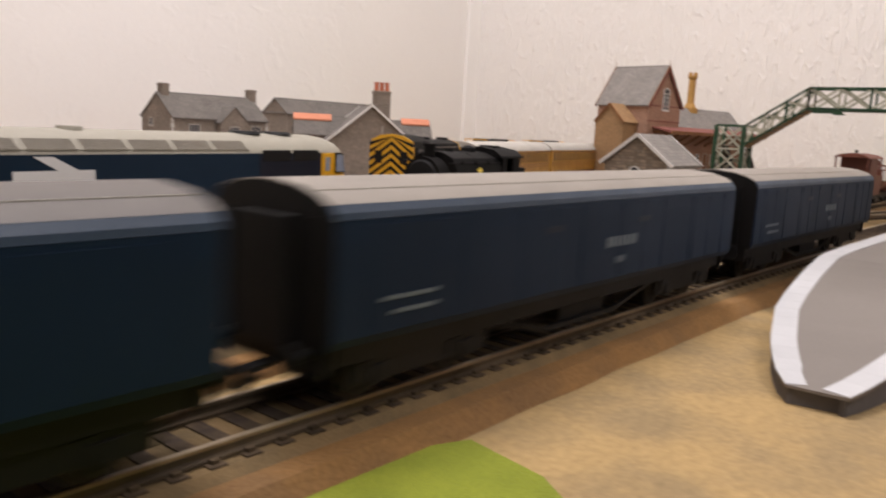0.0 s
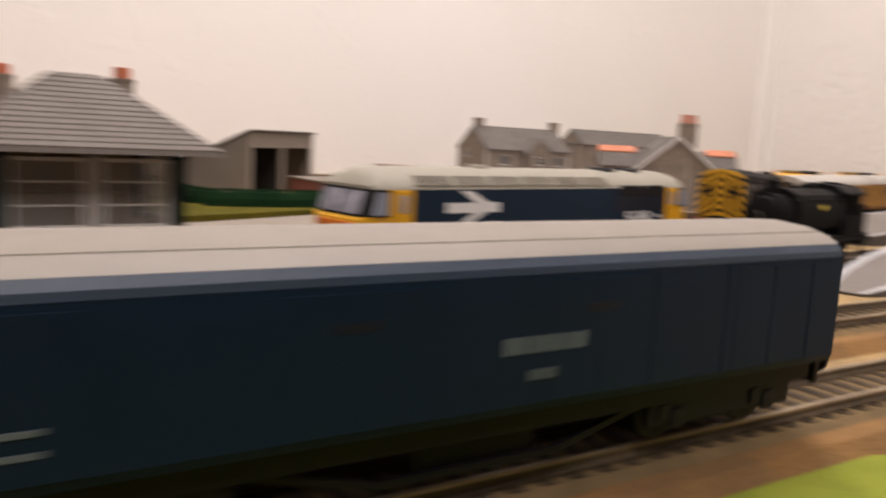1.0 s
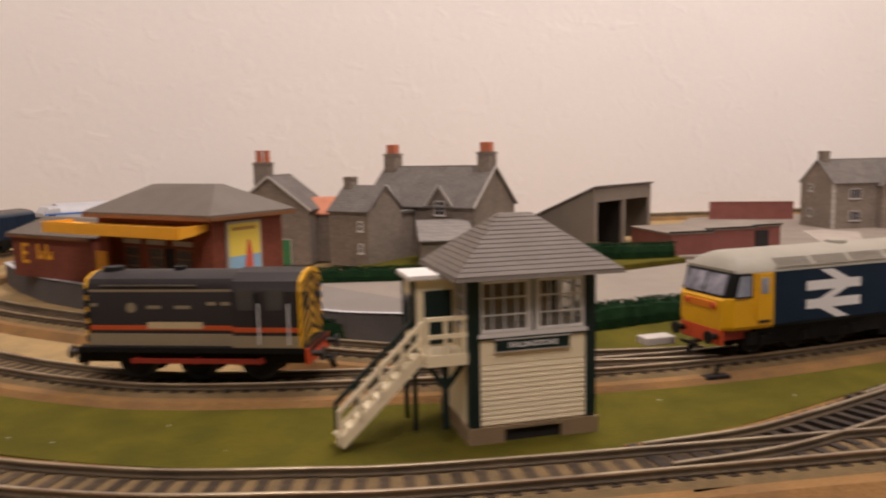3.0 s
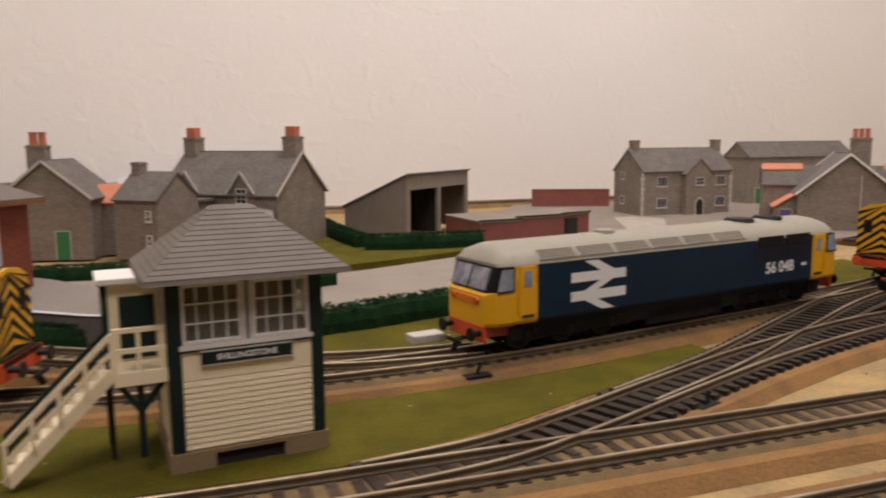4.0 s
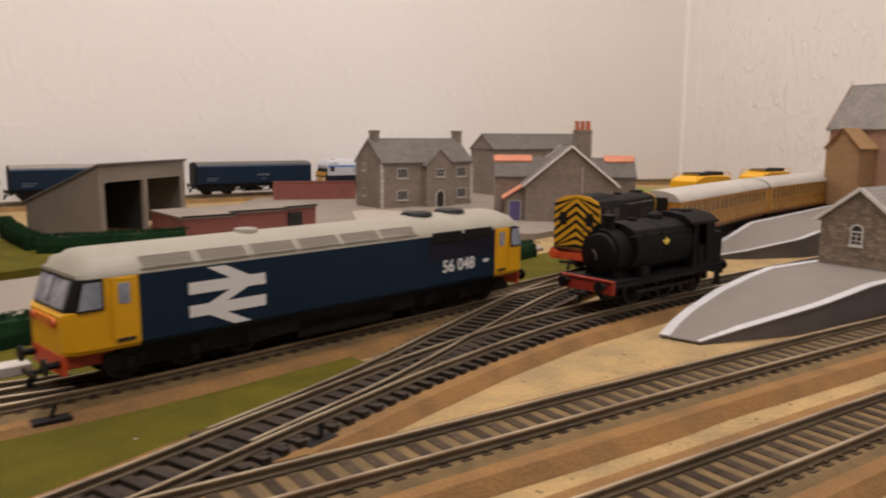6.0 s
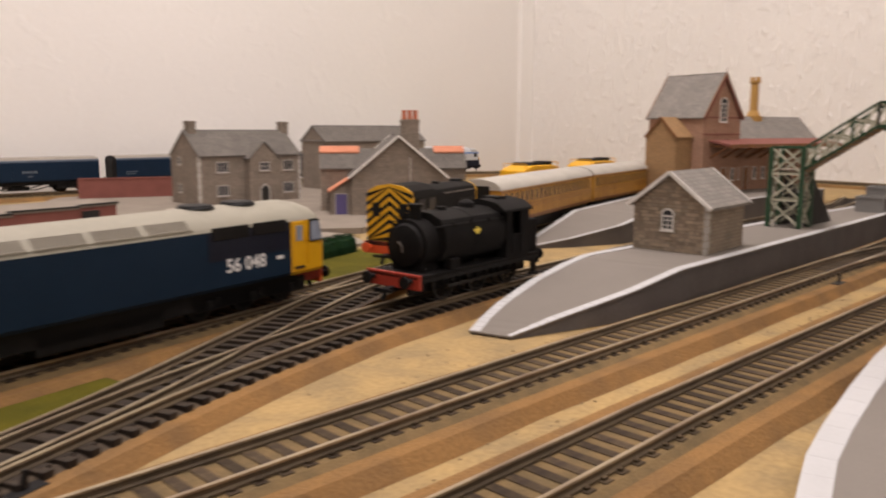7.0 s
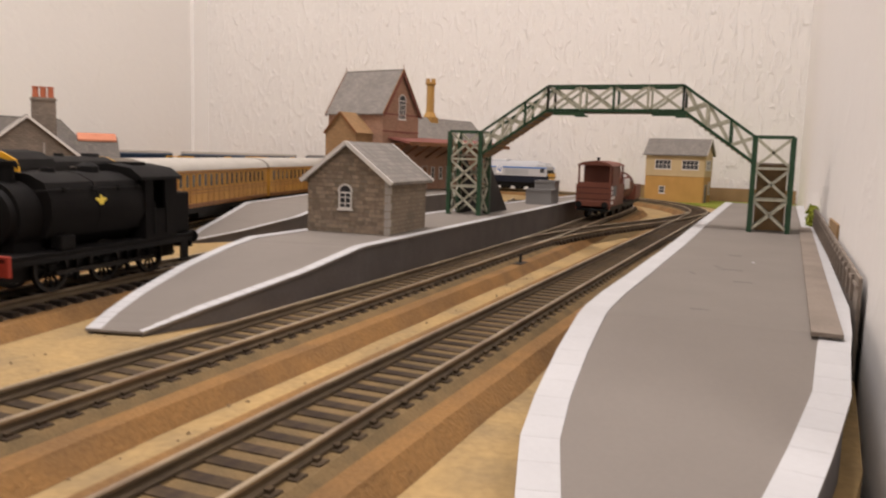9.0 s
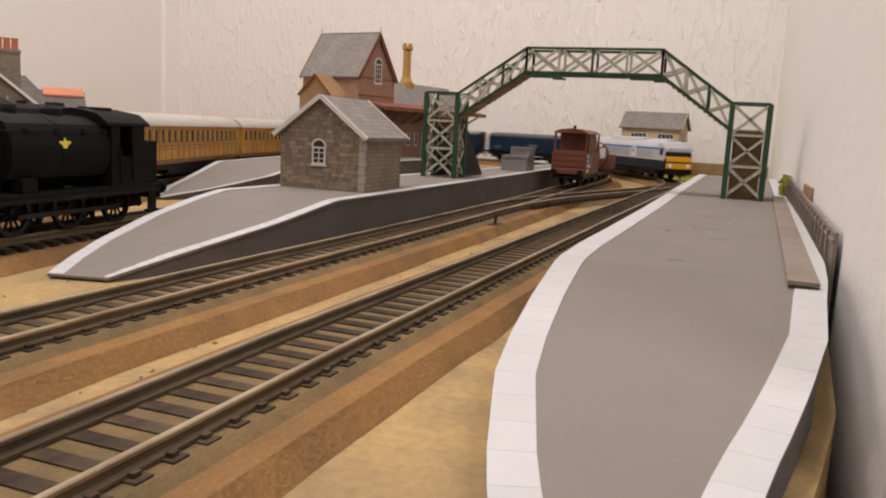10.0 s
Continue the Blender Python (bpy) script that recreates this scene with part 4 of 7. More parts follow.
# Red brick station with a yellow canopy.
h = thing("red_station", "red brick station with grey hipped roof and yellow canopy", "station", mpose(-225, 503, 18.2, 0, 0, -41))
W, D, EH = 108, 58, 50
part("wall", Geo().box(0, 0, 0, 10, D, EH).box(92, 0, 0, W, D, EH).box(10, 9, 0, 92, D, EH).box(10, 0, 38, 92, 9, EH), RED_BRICK, h)
part("porch_floor", Geo().box(10, 0.3, 0, 92, 9, 0.6), PLATFORM, h)
part("roof", Geo().loft([[(-6, -7, EH), (W + 6, -7, EH), (W + 6, D + 7, EH), (-6, D + 7, EH)], [(-6, -7, EH + 1.2), (W + 6, -7, EH + 1.2), (W + 6, D + 7, EH + 1.2), (-6, D + 7, EH + 1.2)], [(24, D / 2 - 3, EH + 18), (W - 24, D / 2 - 3, EH + 18), (W - 24, D / 2 + 3, EH + 18), (24, D / 2 + 3, EH + 18)]]), BOX_ROOF, h, "grey hipped slate roof")
part("eaves_board", Geo().box(-6, -7.3, EH - 2.2, W + 6, -7, EH - 0.01).box(W + 6, -7, EH - 2.2, W + 6.3, D + 7, EH - 0.01), TEAK_DARK, h)
can = part("canopy", Geo().box(-26, -22, 42.2, W - 4, -0.2, 43.6), CANOPY_YELLOW, h, "yellow canopy with a deep fascia")
part("fascia", Geo().box(-26, -23, 38.5, W - 4, -22, 45.5).prism([(-22, 38.5), (-12, 39.5), (-0.3, 42), (-0.3, 45.5), (-22, 45.5)], "x", W - 4, W - 2.6).box(-27.2, -22, 38.5, -26, -0.3, 45.5), CANOPY_YELLOW, can)
for x in (22, 46, 72):
    window_on(h, x, 8.8, 9, 15, 19, bars=(3, 3), rim=TEAK_DARK)
    part("arch", Geo().box(x - 9, 8.2, 30, x + 9, 9, 33), PALE_TRIM, h)
part("doorway", Geo().box(55, 8.5, 0.7, 63, 9.2, 28), DARK_HOLE, h)
part("yellow_door", Geo().box(-3, -1.4, 0, 8, -0.2, 25), CANOPY_YELLOW, h)
pb = part("poster_board", Geo().box(W + 0.3, 10, 15, W + 1.4, 38, 46), PALE_TRIM, h, "framed holiday poster in yellow and blue")
part("poster", Geo().box(W + 1.3, 11.4, 25, W + 1.7, 36.6, 44.6), POSTER, pb)
part("poster", Geo().box(W + 1.3, 11.4, 16.4, W + 1.7, 36.6, 25), POSTER_BLUE, pb)
part("poster_shape", Geo().prism([(23, 16.6), (30, 16.6), (30, 25), (28, 34), (26, 34), (24.5, 24)], "x", W + 1.6, W + 1.9), POSTER_RED, pb)
part("poster_line", Geo().box(W + 1.6, 14, 40.5, W + 1.9, 33, 42.5), OCHRE, pb)
am = mpose(-120, 9, 0)
part("annex_wall", Geo().box(0, 0, 0, 98, 40, 31), RED_BRICK, h, "low red brick annex", at=am)
part("annex_roof", Geo().loft([[(-3, -3, 31), (99, -3, 31), (99, 43, 31), (-3, 43, 31)], [(-3, -3, 32), (99, -3, 32), (99, 43, 32), (-3, 43, 32)], [(18, 16, 43), (84, 16, 43), (84, 24, 43), (18, 24, 43)]]), BOX_ROOF, h, at=am)
part("annex_eaves", Geo().box(-3, -3.4, 29, 99, -3, 30.9), TEAK_DARK, h, at=am)
part("notice", Geo().box(12, -0.6, 10, 14.4, 0.1, 25).box(14.4, -0.6, 10, 21, 0.1, 12.4).box(14.4, -0.6, 16.4, 19, 0.1, 18.6).box(14.4, -0.6, 22.6, 21, 0.1, 25), CANOPY_YELLOW, h, "yellow painted notice", at=am)
for x in (32, 43):
    part("notice", Geo().box(x, -0.6, 14, x + 2.2, 0.1, 25).box(x + 2.2, -0.6, 14, x + 7.6, 0.1, 16.4).box(x + 5.4, -0.6, 16.4, x + 7.6, 0.1, 20), CANOPY_YELLOW, h, "yellow painted notice", at=am)

# Signal box with outside stairs.
h = thing("signal_box", "cream and green signal box with slate roof and outside stairs", "signal box", mpose(-32, 214, 2.3, 0, 0, 6.2))
BW, BD = 46, 36
part("foundation", Geo().box(-1, -1, 0, 12, BD + 1, 6).box(33, -1, 0, BW + 1, BD + 1, 6).box(12, 2, 0, 33, BD + 1, 6).box(12, -1, 4.8, 33, 2, 6), TAN_BASE, h, "brown stone foundation with an opening")
# Dark box in the recess stands for the shade inside it.
part("foundation_opening", Geo().box(12.1, 0.6, 0, 32.9, 1.9, 4.7), DARK_HOLE, h, "foundation opening, its shade put in as a dark box")
part("wall", Geo().box(0, 0.6, 6, BW, BD, 37), CREAM, h)
for i in range(12):
    z = 6.6 + i * 1.75
    part("weatherboard", Geo().prism([(0.7, z), (-0.05, z), (0.3, z + 1.72), (0.7, z + 1.72)], "x", 3.4, BW - 3.4), CREAM, h)
part("upper_board", Geo().box(3.4, 0.1, 27.7, BW - 3.4, 0.7, 37), CREAM, h)
for x, y in ((0, 0), (BW - 3.2, 0), (0, BD - 3.2), (BW - 3.2, BD - 3.2)):
    part("corner_post", Geo().box(x - 0.3, y - 0.4, 6, x + 3.5, y + 3.4, 58), DARK_GREEN, h, bevel=0.2)
part("window_rail", Geo().box(3, -0.5, 37, BW - 3, 0.8, 38.6), WHITE_TRIM, h)
part("mullion", Geo().box(BW / 2 - 1.2, 0.1, 38.6, BW / 2 + 1.2, 1.0, 57.5), WHITE_TRIM, h)
part("mullion_strip", Geo().box(BW / 2 - 0.35, -0.25, 38.6, BW / 2 + 0.35, 0.05, 57.5), DARK_GREEN, h)


def sash(parent, x0, x1, z0, z1, cols, rows, at=None):
    t = 0.9
    s = part("sash_window", frame_ring(x0, z0, x1, z1, t, -0.1, 0.9), WHITE_TRIM, parent, "white many-paned sash", at=at)
    for i in range(1, cols):
        c = x0 + (x1 - x0) * i / cols
        part("glazing_bar", Geo().box(c - 0.22, 0.1, z0 + t, c + 0.22, 0.7, z1 - t), WHITE_TRIM, s)
    for i in range(1, rows):
        c = z0 + (z1 - z0) * i / rows
        part("glazing_bar", Geo().box(x0 + t, 0.12, c - 0.22, x1 - t, 0.68, c + 0.22), WHITE_TRIM, s)
    pane = part("pane", Geo().box(x0 + 0.4, 0.3, z0 + 0.4, x1 - 0.4, 0.5, z1 - 0.4), WINDOW_CLEAR, s)
    pane.visible_shadow = False
    return s


sash(h, 4, BW / 2 - 1.6, 38.8, 56.6, 4, 3)
sash(h, BW / 2 + 1.6, BW - 4, 38.8, 56.6, 4, 3)
sash(h, 3.6, BD / 2 - 2, 38.8, 56.6, 3, 3, at=mpose(BW + 0.1, 0, 0, 0, 0, 90))
sash(h, BD / 2, BD - 4, 38.8, 56.6, 3, 3, at=mpose(BW + 0.1, 0, 0, 0, 0, 90))
sash(h, 2, 14, 38.8, 56.6, 3, 3, at=mpose(-0.1, 18, 0, 0, 0, -90))
for panel in (Geo().box(BW - 0.7, 3, 37, BW, BD - 3, 38.8), Geo().box(BW - 0.7, 3, 56.6, BW, BD - 3, 58), Geo().box(0, 3, 37, 0.7, 18, 38.8), Geo().box(0, 16, 38.8, 0.7, 18, 58)):
    part("side_panel", panel, CREAM, h)
part("window_surround", Geo().box(3.2, -0.62, 36.4, BW - 3.2, 0.5, 37.1).box(3.2, -0.3, 37.1, 3.9, 0.5, 57).box(BW - 3.9, -0.3, 37.1, BW - 3.2, 0.5, 57), DARK_GREEN, h, "thin dark line round the windows")
part("back_wall", Geo().box(3, BD - 1.2, 37, BW - 3, BD, 58), BENCH_BROWN, h)
part("inner_floor", Geo().box(1, 1.5, 37, BW - 1, BD - 1.5, 37.6), BENCH_BROWN, h)
part("lever_bench", Geo().box(8, 20, 37.6, 38, 28, 46), BENCH_BROWN, h)
EZ, TZ = 58, 78
part("roof", Geo().loft([[(-7, -8, EZ), (BW + 8, -8, EZ), (BW + 8, BD + 7, EZ), (-7, BD + 7, EZ)], [(-6.4, -7.4, EZ + 1.4), (BW + 7.4, -7.4, EZ + 1.4), (BW + 7.4, BD + 6.4, EZ + 1.4), (-6.4, BD + 6.4, EZ + 1.4)], [(17, BD / 2 - 1.5, TZ), (BW - 17, BD / 2 - 1.5, TZ), (BW - 17, BD / 2 + 1.5, TZ), (17, BD / 2 + 1.5, TZ)]]), BOX_ROOF, h, "grey hipped slate roof")
for i in range(14):
    k0, k1 = i / 14, (i + 0.93) / 14
    z0, z1 = EZ + 1.4 + (TZ - EZ - 1.4) * k0, EZ + 1.4 + (TZ - EZ - 1.4) * k1
    ya, yb = -7.4 + (BD / 2 - 1.5 + 7.4) * k0, -7.4 + (BD / 2 - 1.5 + 7.4) * k1
    xa, xb = -6.4 + 23.4 * k0, BW + 7.4 - 24.4 * k0
    xc, xd = -6.4 + 23.4 * k1, BW + 7.4 - 24.4 * k1
    lap, flat = 0.2, 0.02
    faces = [(0, 1, 2, 3), (7, 6, 5, 4), (0, 4, 5, 1), (1, 5, 6, 2), (2, 6, 7, 3), (3, 7, 4, 0)]
    low = [(xa, ya, z0 - 0.3), (xb, ya, z0 - 0.3), (xd, yb, z1 - 0.3), (xc, yb, z1 - 0.3)]
    part("slate_course", Geo().add(low + [(xa, ya - lap * 0.5, z0 + lap), (xb, ya - lap * 0.5, z0 + lap), (xd, yb, z1 + flat), (xc, yb, z1 + flat)], faces), BOX_ROOF, h)
    yc, yd = BD + 6.4 - (BD / 2 + 4.9) * k0, BD + 6.4 - (BD / 2 + 4.9) * k1
    for p0, p1, way in ((xa, xc, -1), (xb, xd, 1)):
        low = [(p0, ya, z0 - 0.3), (p0, yc, z0 - 0.3), (p1, yd, z1 - 0.3), (p1, yb, z1 - 0.3)]
        part("slate_course", Geo().add(low + [(p0 + way * lap * 0.5, ya, z0 + lap), (p0 + way * lap * 0.5, yc, z0 + lap), (p1, yd, z1 + flat), (p1, yb, z1 + flat)], faces), BOX_ROOF, h)
board = part("name_board", Geo().box(9, -1.1, 32.4, 36, -0.1, 36.2), DARK_GREEN, h, "dark name board with pale letters")
lettering("SHILLINGSTONE", 1.75, WHITE_PAINT, board, mpose(22.5, -1.2, 34.3, 90, 0, 0))
part("board_rim", Geo().box(8.6, -1.2, 36.2, 36.4, -0.1, 36.6).box(8.6, -1.2, 32, 36.4, -0.1, 32.4), PALE_TRIM, board)
part("landing", Geo().box(-15, 1, 30, -0.4, 17, 32), CREAM, h)
part("landing_fascia", Geo().box(-15, 0.4, 28.5, -0.4, 1, 32.4), CREAM, h)
for x in (-14.4, -8, -1.5):
    part("rail_post", Geo().box(x - 0.6, 0.6, 32, x + 0.6, 1.8, 45), CREAM, h)
for z in (38, 44):
    part("hand_rail", Geo().box(-15, 0.5, z, -0.5, 1.5, z + 1.4), CREAM, h)
part("landing_bracket", Geo().bar((-8, 3, 6), (-8, 3, 29), 2).bar((-8, 3, 20), (-14, 3, 29), 1.6).bar((-8, 3, 20), (-1, 3, 29), 1.6), DARK_GREEN, h)
part("lobby", Geo().box(-16, 15, 32, -0.5, 30, 56), CREAM, h)
part("lobby_door", Geo().box(-12, 14.3, 33, -2, 15.3, 52), DARK_GREEN, h)
part("lobby_roof", Geo().box(-18, 12.5, 56, -0.2, 32, 58), WHITE_TRIM, h, bevel=0.4)
part("lobby_window", Geo().box(-16.5, 19, 38, -15.7, 27, 50), WINDOW_GLASS, h)
part("lobby_post", Geo().box(-16.6, 14.6, 2, -15, 16, 56).box(-16.6, 29, 2, -15, 30.4, 56), DARK_GREEN, h)
SX = 29
for y in (6.2, 15.8):
    part("stringer", Geo().bar((-15, y, 31), (-15 - SX, y, 3), 1.2, 3.4), CREAM, h)
    for i in range(5):
        f = i / 4
        part("baluster", Geo().box(-15.6 - SX * f, y - 0.6, 31 - 28 * f, -14.4 - SX * f, y + 0.6, 43 - 28 * f), CREAM if y < 9 else DARK_GREEN, h)
    part("stair_rail", Geo().bar((-15, y, 42.5), (-15 - SX, y, 14.5), 1.1, 1.4), CREAM if y < 9 else DARK_GREEN, h)
    part("stair_rail", Geo().bar((-15, y, 37.5), (-15 - SX, y, 9.5), 0.9, 1.1), CREAM if y < 9 else DARK_GREEN, h)
for i in range(9):
    f = (i + 0.5) / 9
    part("tread", Geo().box(-17.2 - SX * f, 6.8, 31 - 28 * f, -12.8 - SX * f, 15.2, 31.9 - 28 * f), CREAM, h)

# Stone hut on the island platform.
h = thing("stone_hut", "small brown rubble stone hut with white bargeboards", "hut", mpose(499, 208, PZ + 0.1, 0, 0, 3))
part("wall", gable(52, 44, 27, 44, "x"), RUBBLE, h)
for g in slopes(52, 44, 27, 44, "x", 3.0, 1.2):
    part("roof_slope", g, SLATE_LIGHT, h)
bargeboard(h, 52, 44, 27, 44, "x", WHITE_TRIM, 3.0)
window_on(h, -0.1, 23, 12, 7.2, 8.5, "left", bars=(2, 3), arch=True)
for z in range(0, 27, 4):
    part("quoin", Geo().box(-0.6, -0.6, z, 2.2 + (z % 8) * 0.3, 1.6, z + 3.6), PALE_TRIM, h)
def stones(hut, seed, at_face, high, rows, keep_out):
    """Small proud rubble stones on one wall, course by course."""
    r = random.Random(seed)
    for row in range(rows):
        z = 0.2 + row * 2.05
        lo, hi = high(z)
        u = lo + 0.4
        while u < hi - 1.4:
            ln = min(r.uniform(1.8, 5.2), hi - 0.4 - u)
            if not keep_out(u + ln / 2, z) and r.random() < 0.86:
                out = r.uniform(0.05, 0.34)
                part("stone", at_face(u + 0.12, u + ln - 0.12, z + r.uniform(0.05, 0.2), z + r.uniform(1.7, 1.98), out), RUBBLE_STONE, hut)
            u += ln


stones(h, 5, lambda u0, u1, z0, z1, o: Geo().box(-o, u0, z0, 0.2, u1, z1),
       lambda z: (0.2, 43.8) if z < 25 else (22 - 22 * (1 - (z - 25) / 17.5), 22 + 22 * (1 - (z - 25) / 17.5)), 20,
       lambda u, z: 18 < u < 28 and 10 < z < 25)

# Station house with a steep roof and a canopy.
h = thing("station_house", "pink and ochre brick station house with steep slate roof", "station", mpose(893, 411, PZ + 0.1, 0, 0, -12))
SW, SD, SE, SR = 62, 76, 83, 127
part("tall_wall", gable(SW, SD, SE, SR, "y"), PINK_STONE, h)
for z in (62, 80):
    part("string_course", Geo().box(-0.5, -0.5, z, SW + 0.5, -0.05, z + 1.4), MAROON, h, "maroon brick band")
house_roof(h, SW, SD, SE, SR, SLATE_LIGHT, "y", 2.5)
bargeboard(h, SW, SD, SE, SR, "y", TEAK_DARK, 2.5)
for y in (-2.4, SD + 2.4):
    for f in (-1, 1):
        part("barge_trim", Geo().bar((SW / 2 + f * (SW / 2 + 1.8), y, SE - 4.4), (SW / 2, y, SR - 2.2), 0.7, 3.0), MAROON, h)
    part("finial", Geo().tube((SW / 2, y, SR), (SW / 2, y, SR + 7.5), 0.7, 0.15, 8), TEAK_DARK, h)
window_on(h, SW / 2 + 1, -0.3, 76, 12, 20, bars=(3, 4), arch=True)
part("low_wing", gable(26, 42, 60, 80, "x"), TAN_STONE, h, "ochre brick porch wing", at=mpose(-26, 14, 0))
for g in slopes(26, 42, 60, 80, "x", 1.5):
    part("low_wing_roof", g, TAN_STONE, h, at=mpose(-26, 14, 0))
bargeboard(h, 26, 42, 60, 80, "x", TEAK_DARK, 1.2, both=False, at=mpose(-26, 14, 0))
part("long_wall", gable(160, 56, 54, 82), PINK_STONE, h, at=mpose(SW, 6, 0))
for g in slopes(160, 56, 54, 82, "x", 3):
    part("long_roof", g, SLATE_LIGHT, h, at=mpose(SW, 6, 0))
part("canopy", Geo().prism([(-28, 50), (6, 56), (6, 58), (-28, 52.5)], "x", 10, 216), MAROON, h, "maroon platform canopy")
part("canopy_edge", Geo().box(9.6, -29, 48.6, 216.4, -28, 52.6), TEAK_DARK, h)
for x in range(14, 216, 22):
    part("canopy_bracket", Geo().bar((x, 2, 36), (x, -22, 50), 1.6).bar((x, 3, 50), (x, -27, 50.5), 1.4), TEAK_DARK, h)
for k, x in enumerate(range(20, 212, 16)):
    y = -0.3 if x < SW else 5.6
    if k % 3 == 1:
        door_on(h, x, y, 0, 8, 26, TEAK_DARK)
    else:
        window_on(h, x, y, 12, 6, 14, bars=(1, 2))
stack = part("chimney", Geo().box(126, 28, 60, 140, 42, 84).tube((133, 35, 84), (133, 35, 90), 8, 5.4, 8).tube((133, 35, 90), (133, 35, 121), 4.9, 4.6, 8).tube((133, 35, 121), (133, 35, 123), 4.6, 6.2, 8).tube((133, 35, 123), (133, 35, 125), 6.2, 6.2, 8), OCHRE, h, "ochre octagonal chimney stack")
for i in range(6):
    a = i * math.pi / 3
    part("chimney_crown", Geo().tube((133 + 4.4 * math.cos(a), 35 + 4.4 * math.sin(a), 125), (133 + 4.4 * math.cos(a), 35 + 4.4 * math.sin(a), 129.5), 1.5, 1.1, 8), OCHRE, stack)

# Second signal box in the corner.
h = thing("brick_signal_box", "cream and ochre signal box with grey gable roof", "signal box", mpose(1362, 124, 1.6, 0, 0, -8))
part("base_wall", Geo().box(0, 0, 0, 50, 86, 38), OCHRE, h)
part("upper_wall", gable(50, 86, 34, 54, "y"), CREAM_DULL, h, at=mpose(0, 0, 38))
for i in range(7):
    part("weatherboard", Geo().box(-0.8, 0, 38 + i * 5, -0.1, 86, 38 + i * 5 + 4.3), CREAM_DULL, h)
    part("weatherboard", Geo().box(0, -0.8, 38 + i * 5, 50, -0.1, 38 + i * 5 + 4.3), CREAM_DULL, h)
for g in slopes(50, 86, 34, 54, "y", 5, 1.5):
    part("roof_slope", g, SLATE_LIGHT, h, at=mpose(0, 0, 38))
bargeboard(h, 50, 86, 34, 54, "y", PALE_TRIM, 5, at=mpose(0, 0, 38))
window_on(h, 22, -1.0, 48, 30, 14, bars=(5, 2))
window_on(h, -1.0, 20, 48, 24, 14, "left", bars=(4, 2))
window_on(h, -1.0, 60, 48, 24, 14, "left", bars=(4, 2))
door_on(h, 14, -0.2, 0, 11, 26, NAVY)
window_on(h, -0.2, 60, 12, 9, 11, "left", bars=(2, 2))
window_on(h, 36, -0.2, 12, 9, 14, bars=(2, 2), arch=True)
tagged(part("boundary_wall", Geo().box(0, 0, 0, 4, 240, 22), BENCH_BROWN, at=mpose(1462, -4, 0.1, 0, 0, 0)), "low brown wall at the foot of the room wall", "wall", kind="structure")

# Footbridge across the tracks.
fb = thing("footbridge", "green and cream lattice footbridge over the tracks", "footbridge", mpose(664, 0, 0))


def lattice(bridge, a, b, height, bays):
    """A lattice girder between two points of its lower chord."""
    a, b = Vector(a), Vector(b)
    up = Vector((0, 0, height))
    gird = part("girder", Geo().bar(a, b, 1.4, 1.5).bar(a + up, b + up, 1.4, 1.5), STEEL_GREEN, bridge)
    for i in range(bays + 1):
        p = a.lerp(b, i / bays)
        part("upright", Geo().bar(p, p + up, 1.4, 1.4), STEEL_GREEN if i % 2 == 0 else STEEL_CREAM, gird)
    for i in range(bays):
        p, q = a.lerp(b, i / bays), a.lerp(b, (i + 1) / bays)
        part("brace", Geo().bar(p, q + up, 1.0, 1.6), STEEL_CREAM, gird)
        part("brace", Geo().bar(p + up + Vector((0.5, 0, 0)), q + Vector((0.5, 0, 0)), 1.0, 1.6), STEEL_CREAM, gird)
    return gird


YL0, YL1, YR1, YR0 = 217, 172, 88, 46
ZL, ZT, GH = 62, 92, 15
for x in (-9, 9):
    lattice(fb, (x, YL1, ZT), (x, YR1, ZT), GH, 4)
    lattice(fb, (x, YL0, ZL), (x, YL1, ZT), GH, 3)
    lattice(fb, (x, YR1, ZT), (x, YR0, ZL), GH, 3)
part("deck", Geo().box(-9, YR1, ZT - 1.4, 9, YL1, ZT - 0.3), STEEL_GREEN, fb)
for i in range(13):
    for ya, yb in ((YL0, YL1), (YR0, YR1)):
        y, y2 = ya + (yb - ya) * i / 13, ya + (yb - ya) * (i + 1) / 13
        z = ZL + (ZT - ZL) * i / 13
        part("step", Geo().box(-8.4, min(y, y2), z + 0.1, 8.4, max(y, y2), z + 1.1), FENCE_WOOD, fb)
for ya, yb in ((YL0, YL1), (YR0, YR1)):
    part("stair_soffit", Geo().bar((0, ya, ZL - 0.9), (0, yb, ZT - 0.9), 16.6, 1.0), BENCH_BROWN, fb, "brown underside of the stairs")
for y in (YL1 - 13, YR1 + 9):
    part("deck_bracket", Geo().box(-10.2, y - 11, ZT - 3.4, -7.6, y + 9, ZT - 1.5).box(-10.2, y - 13, ZT - 4.4, -7.6, y - 5, ZT - 3.4), STEEL_GREEN, fb, "green bracket under the deck")
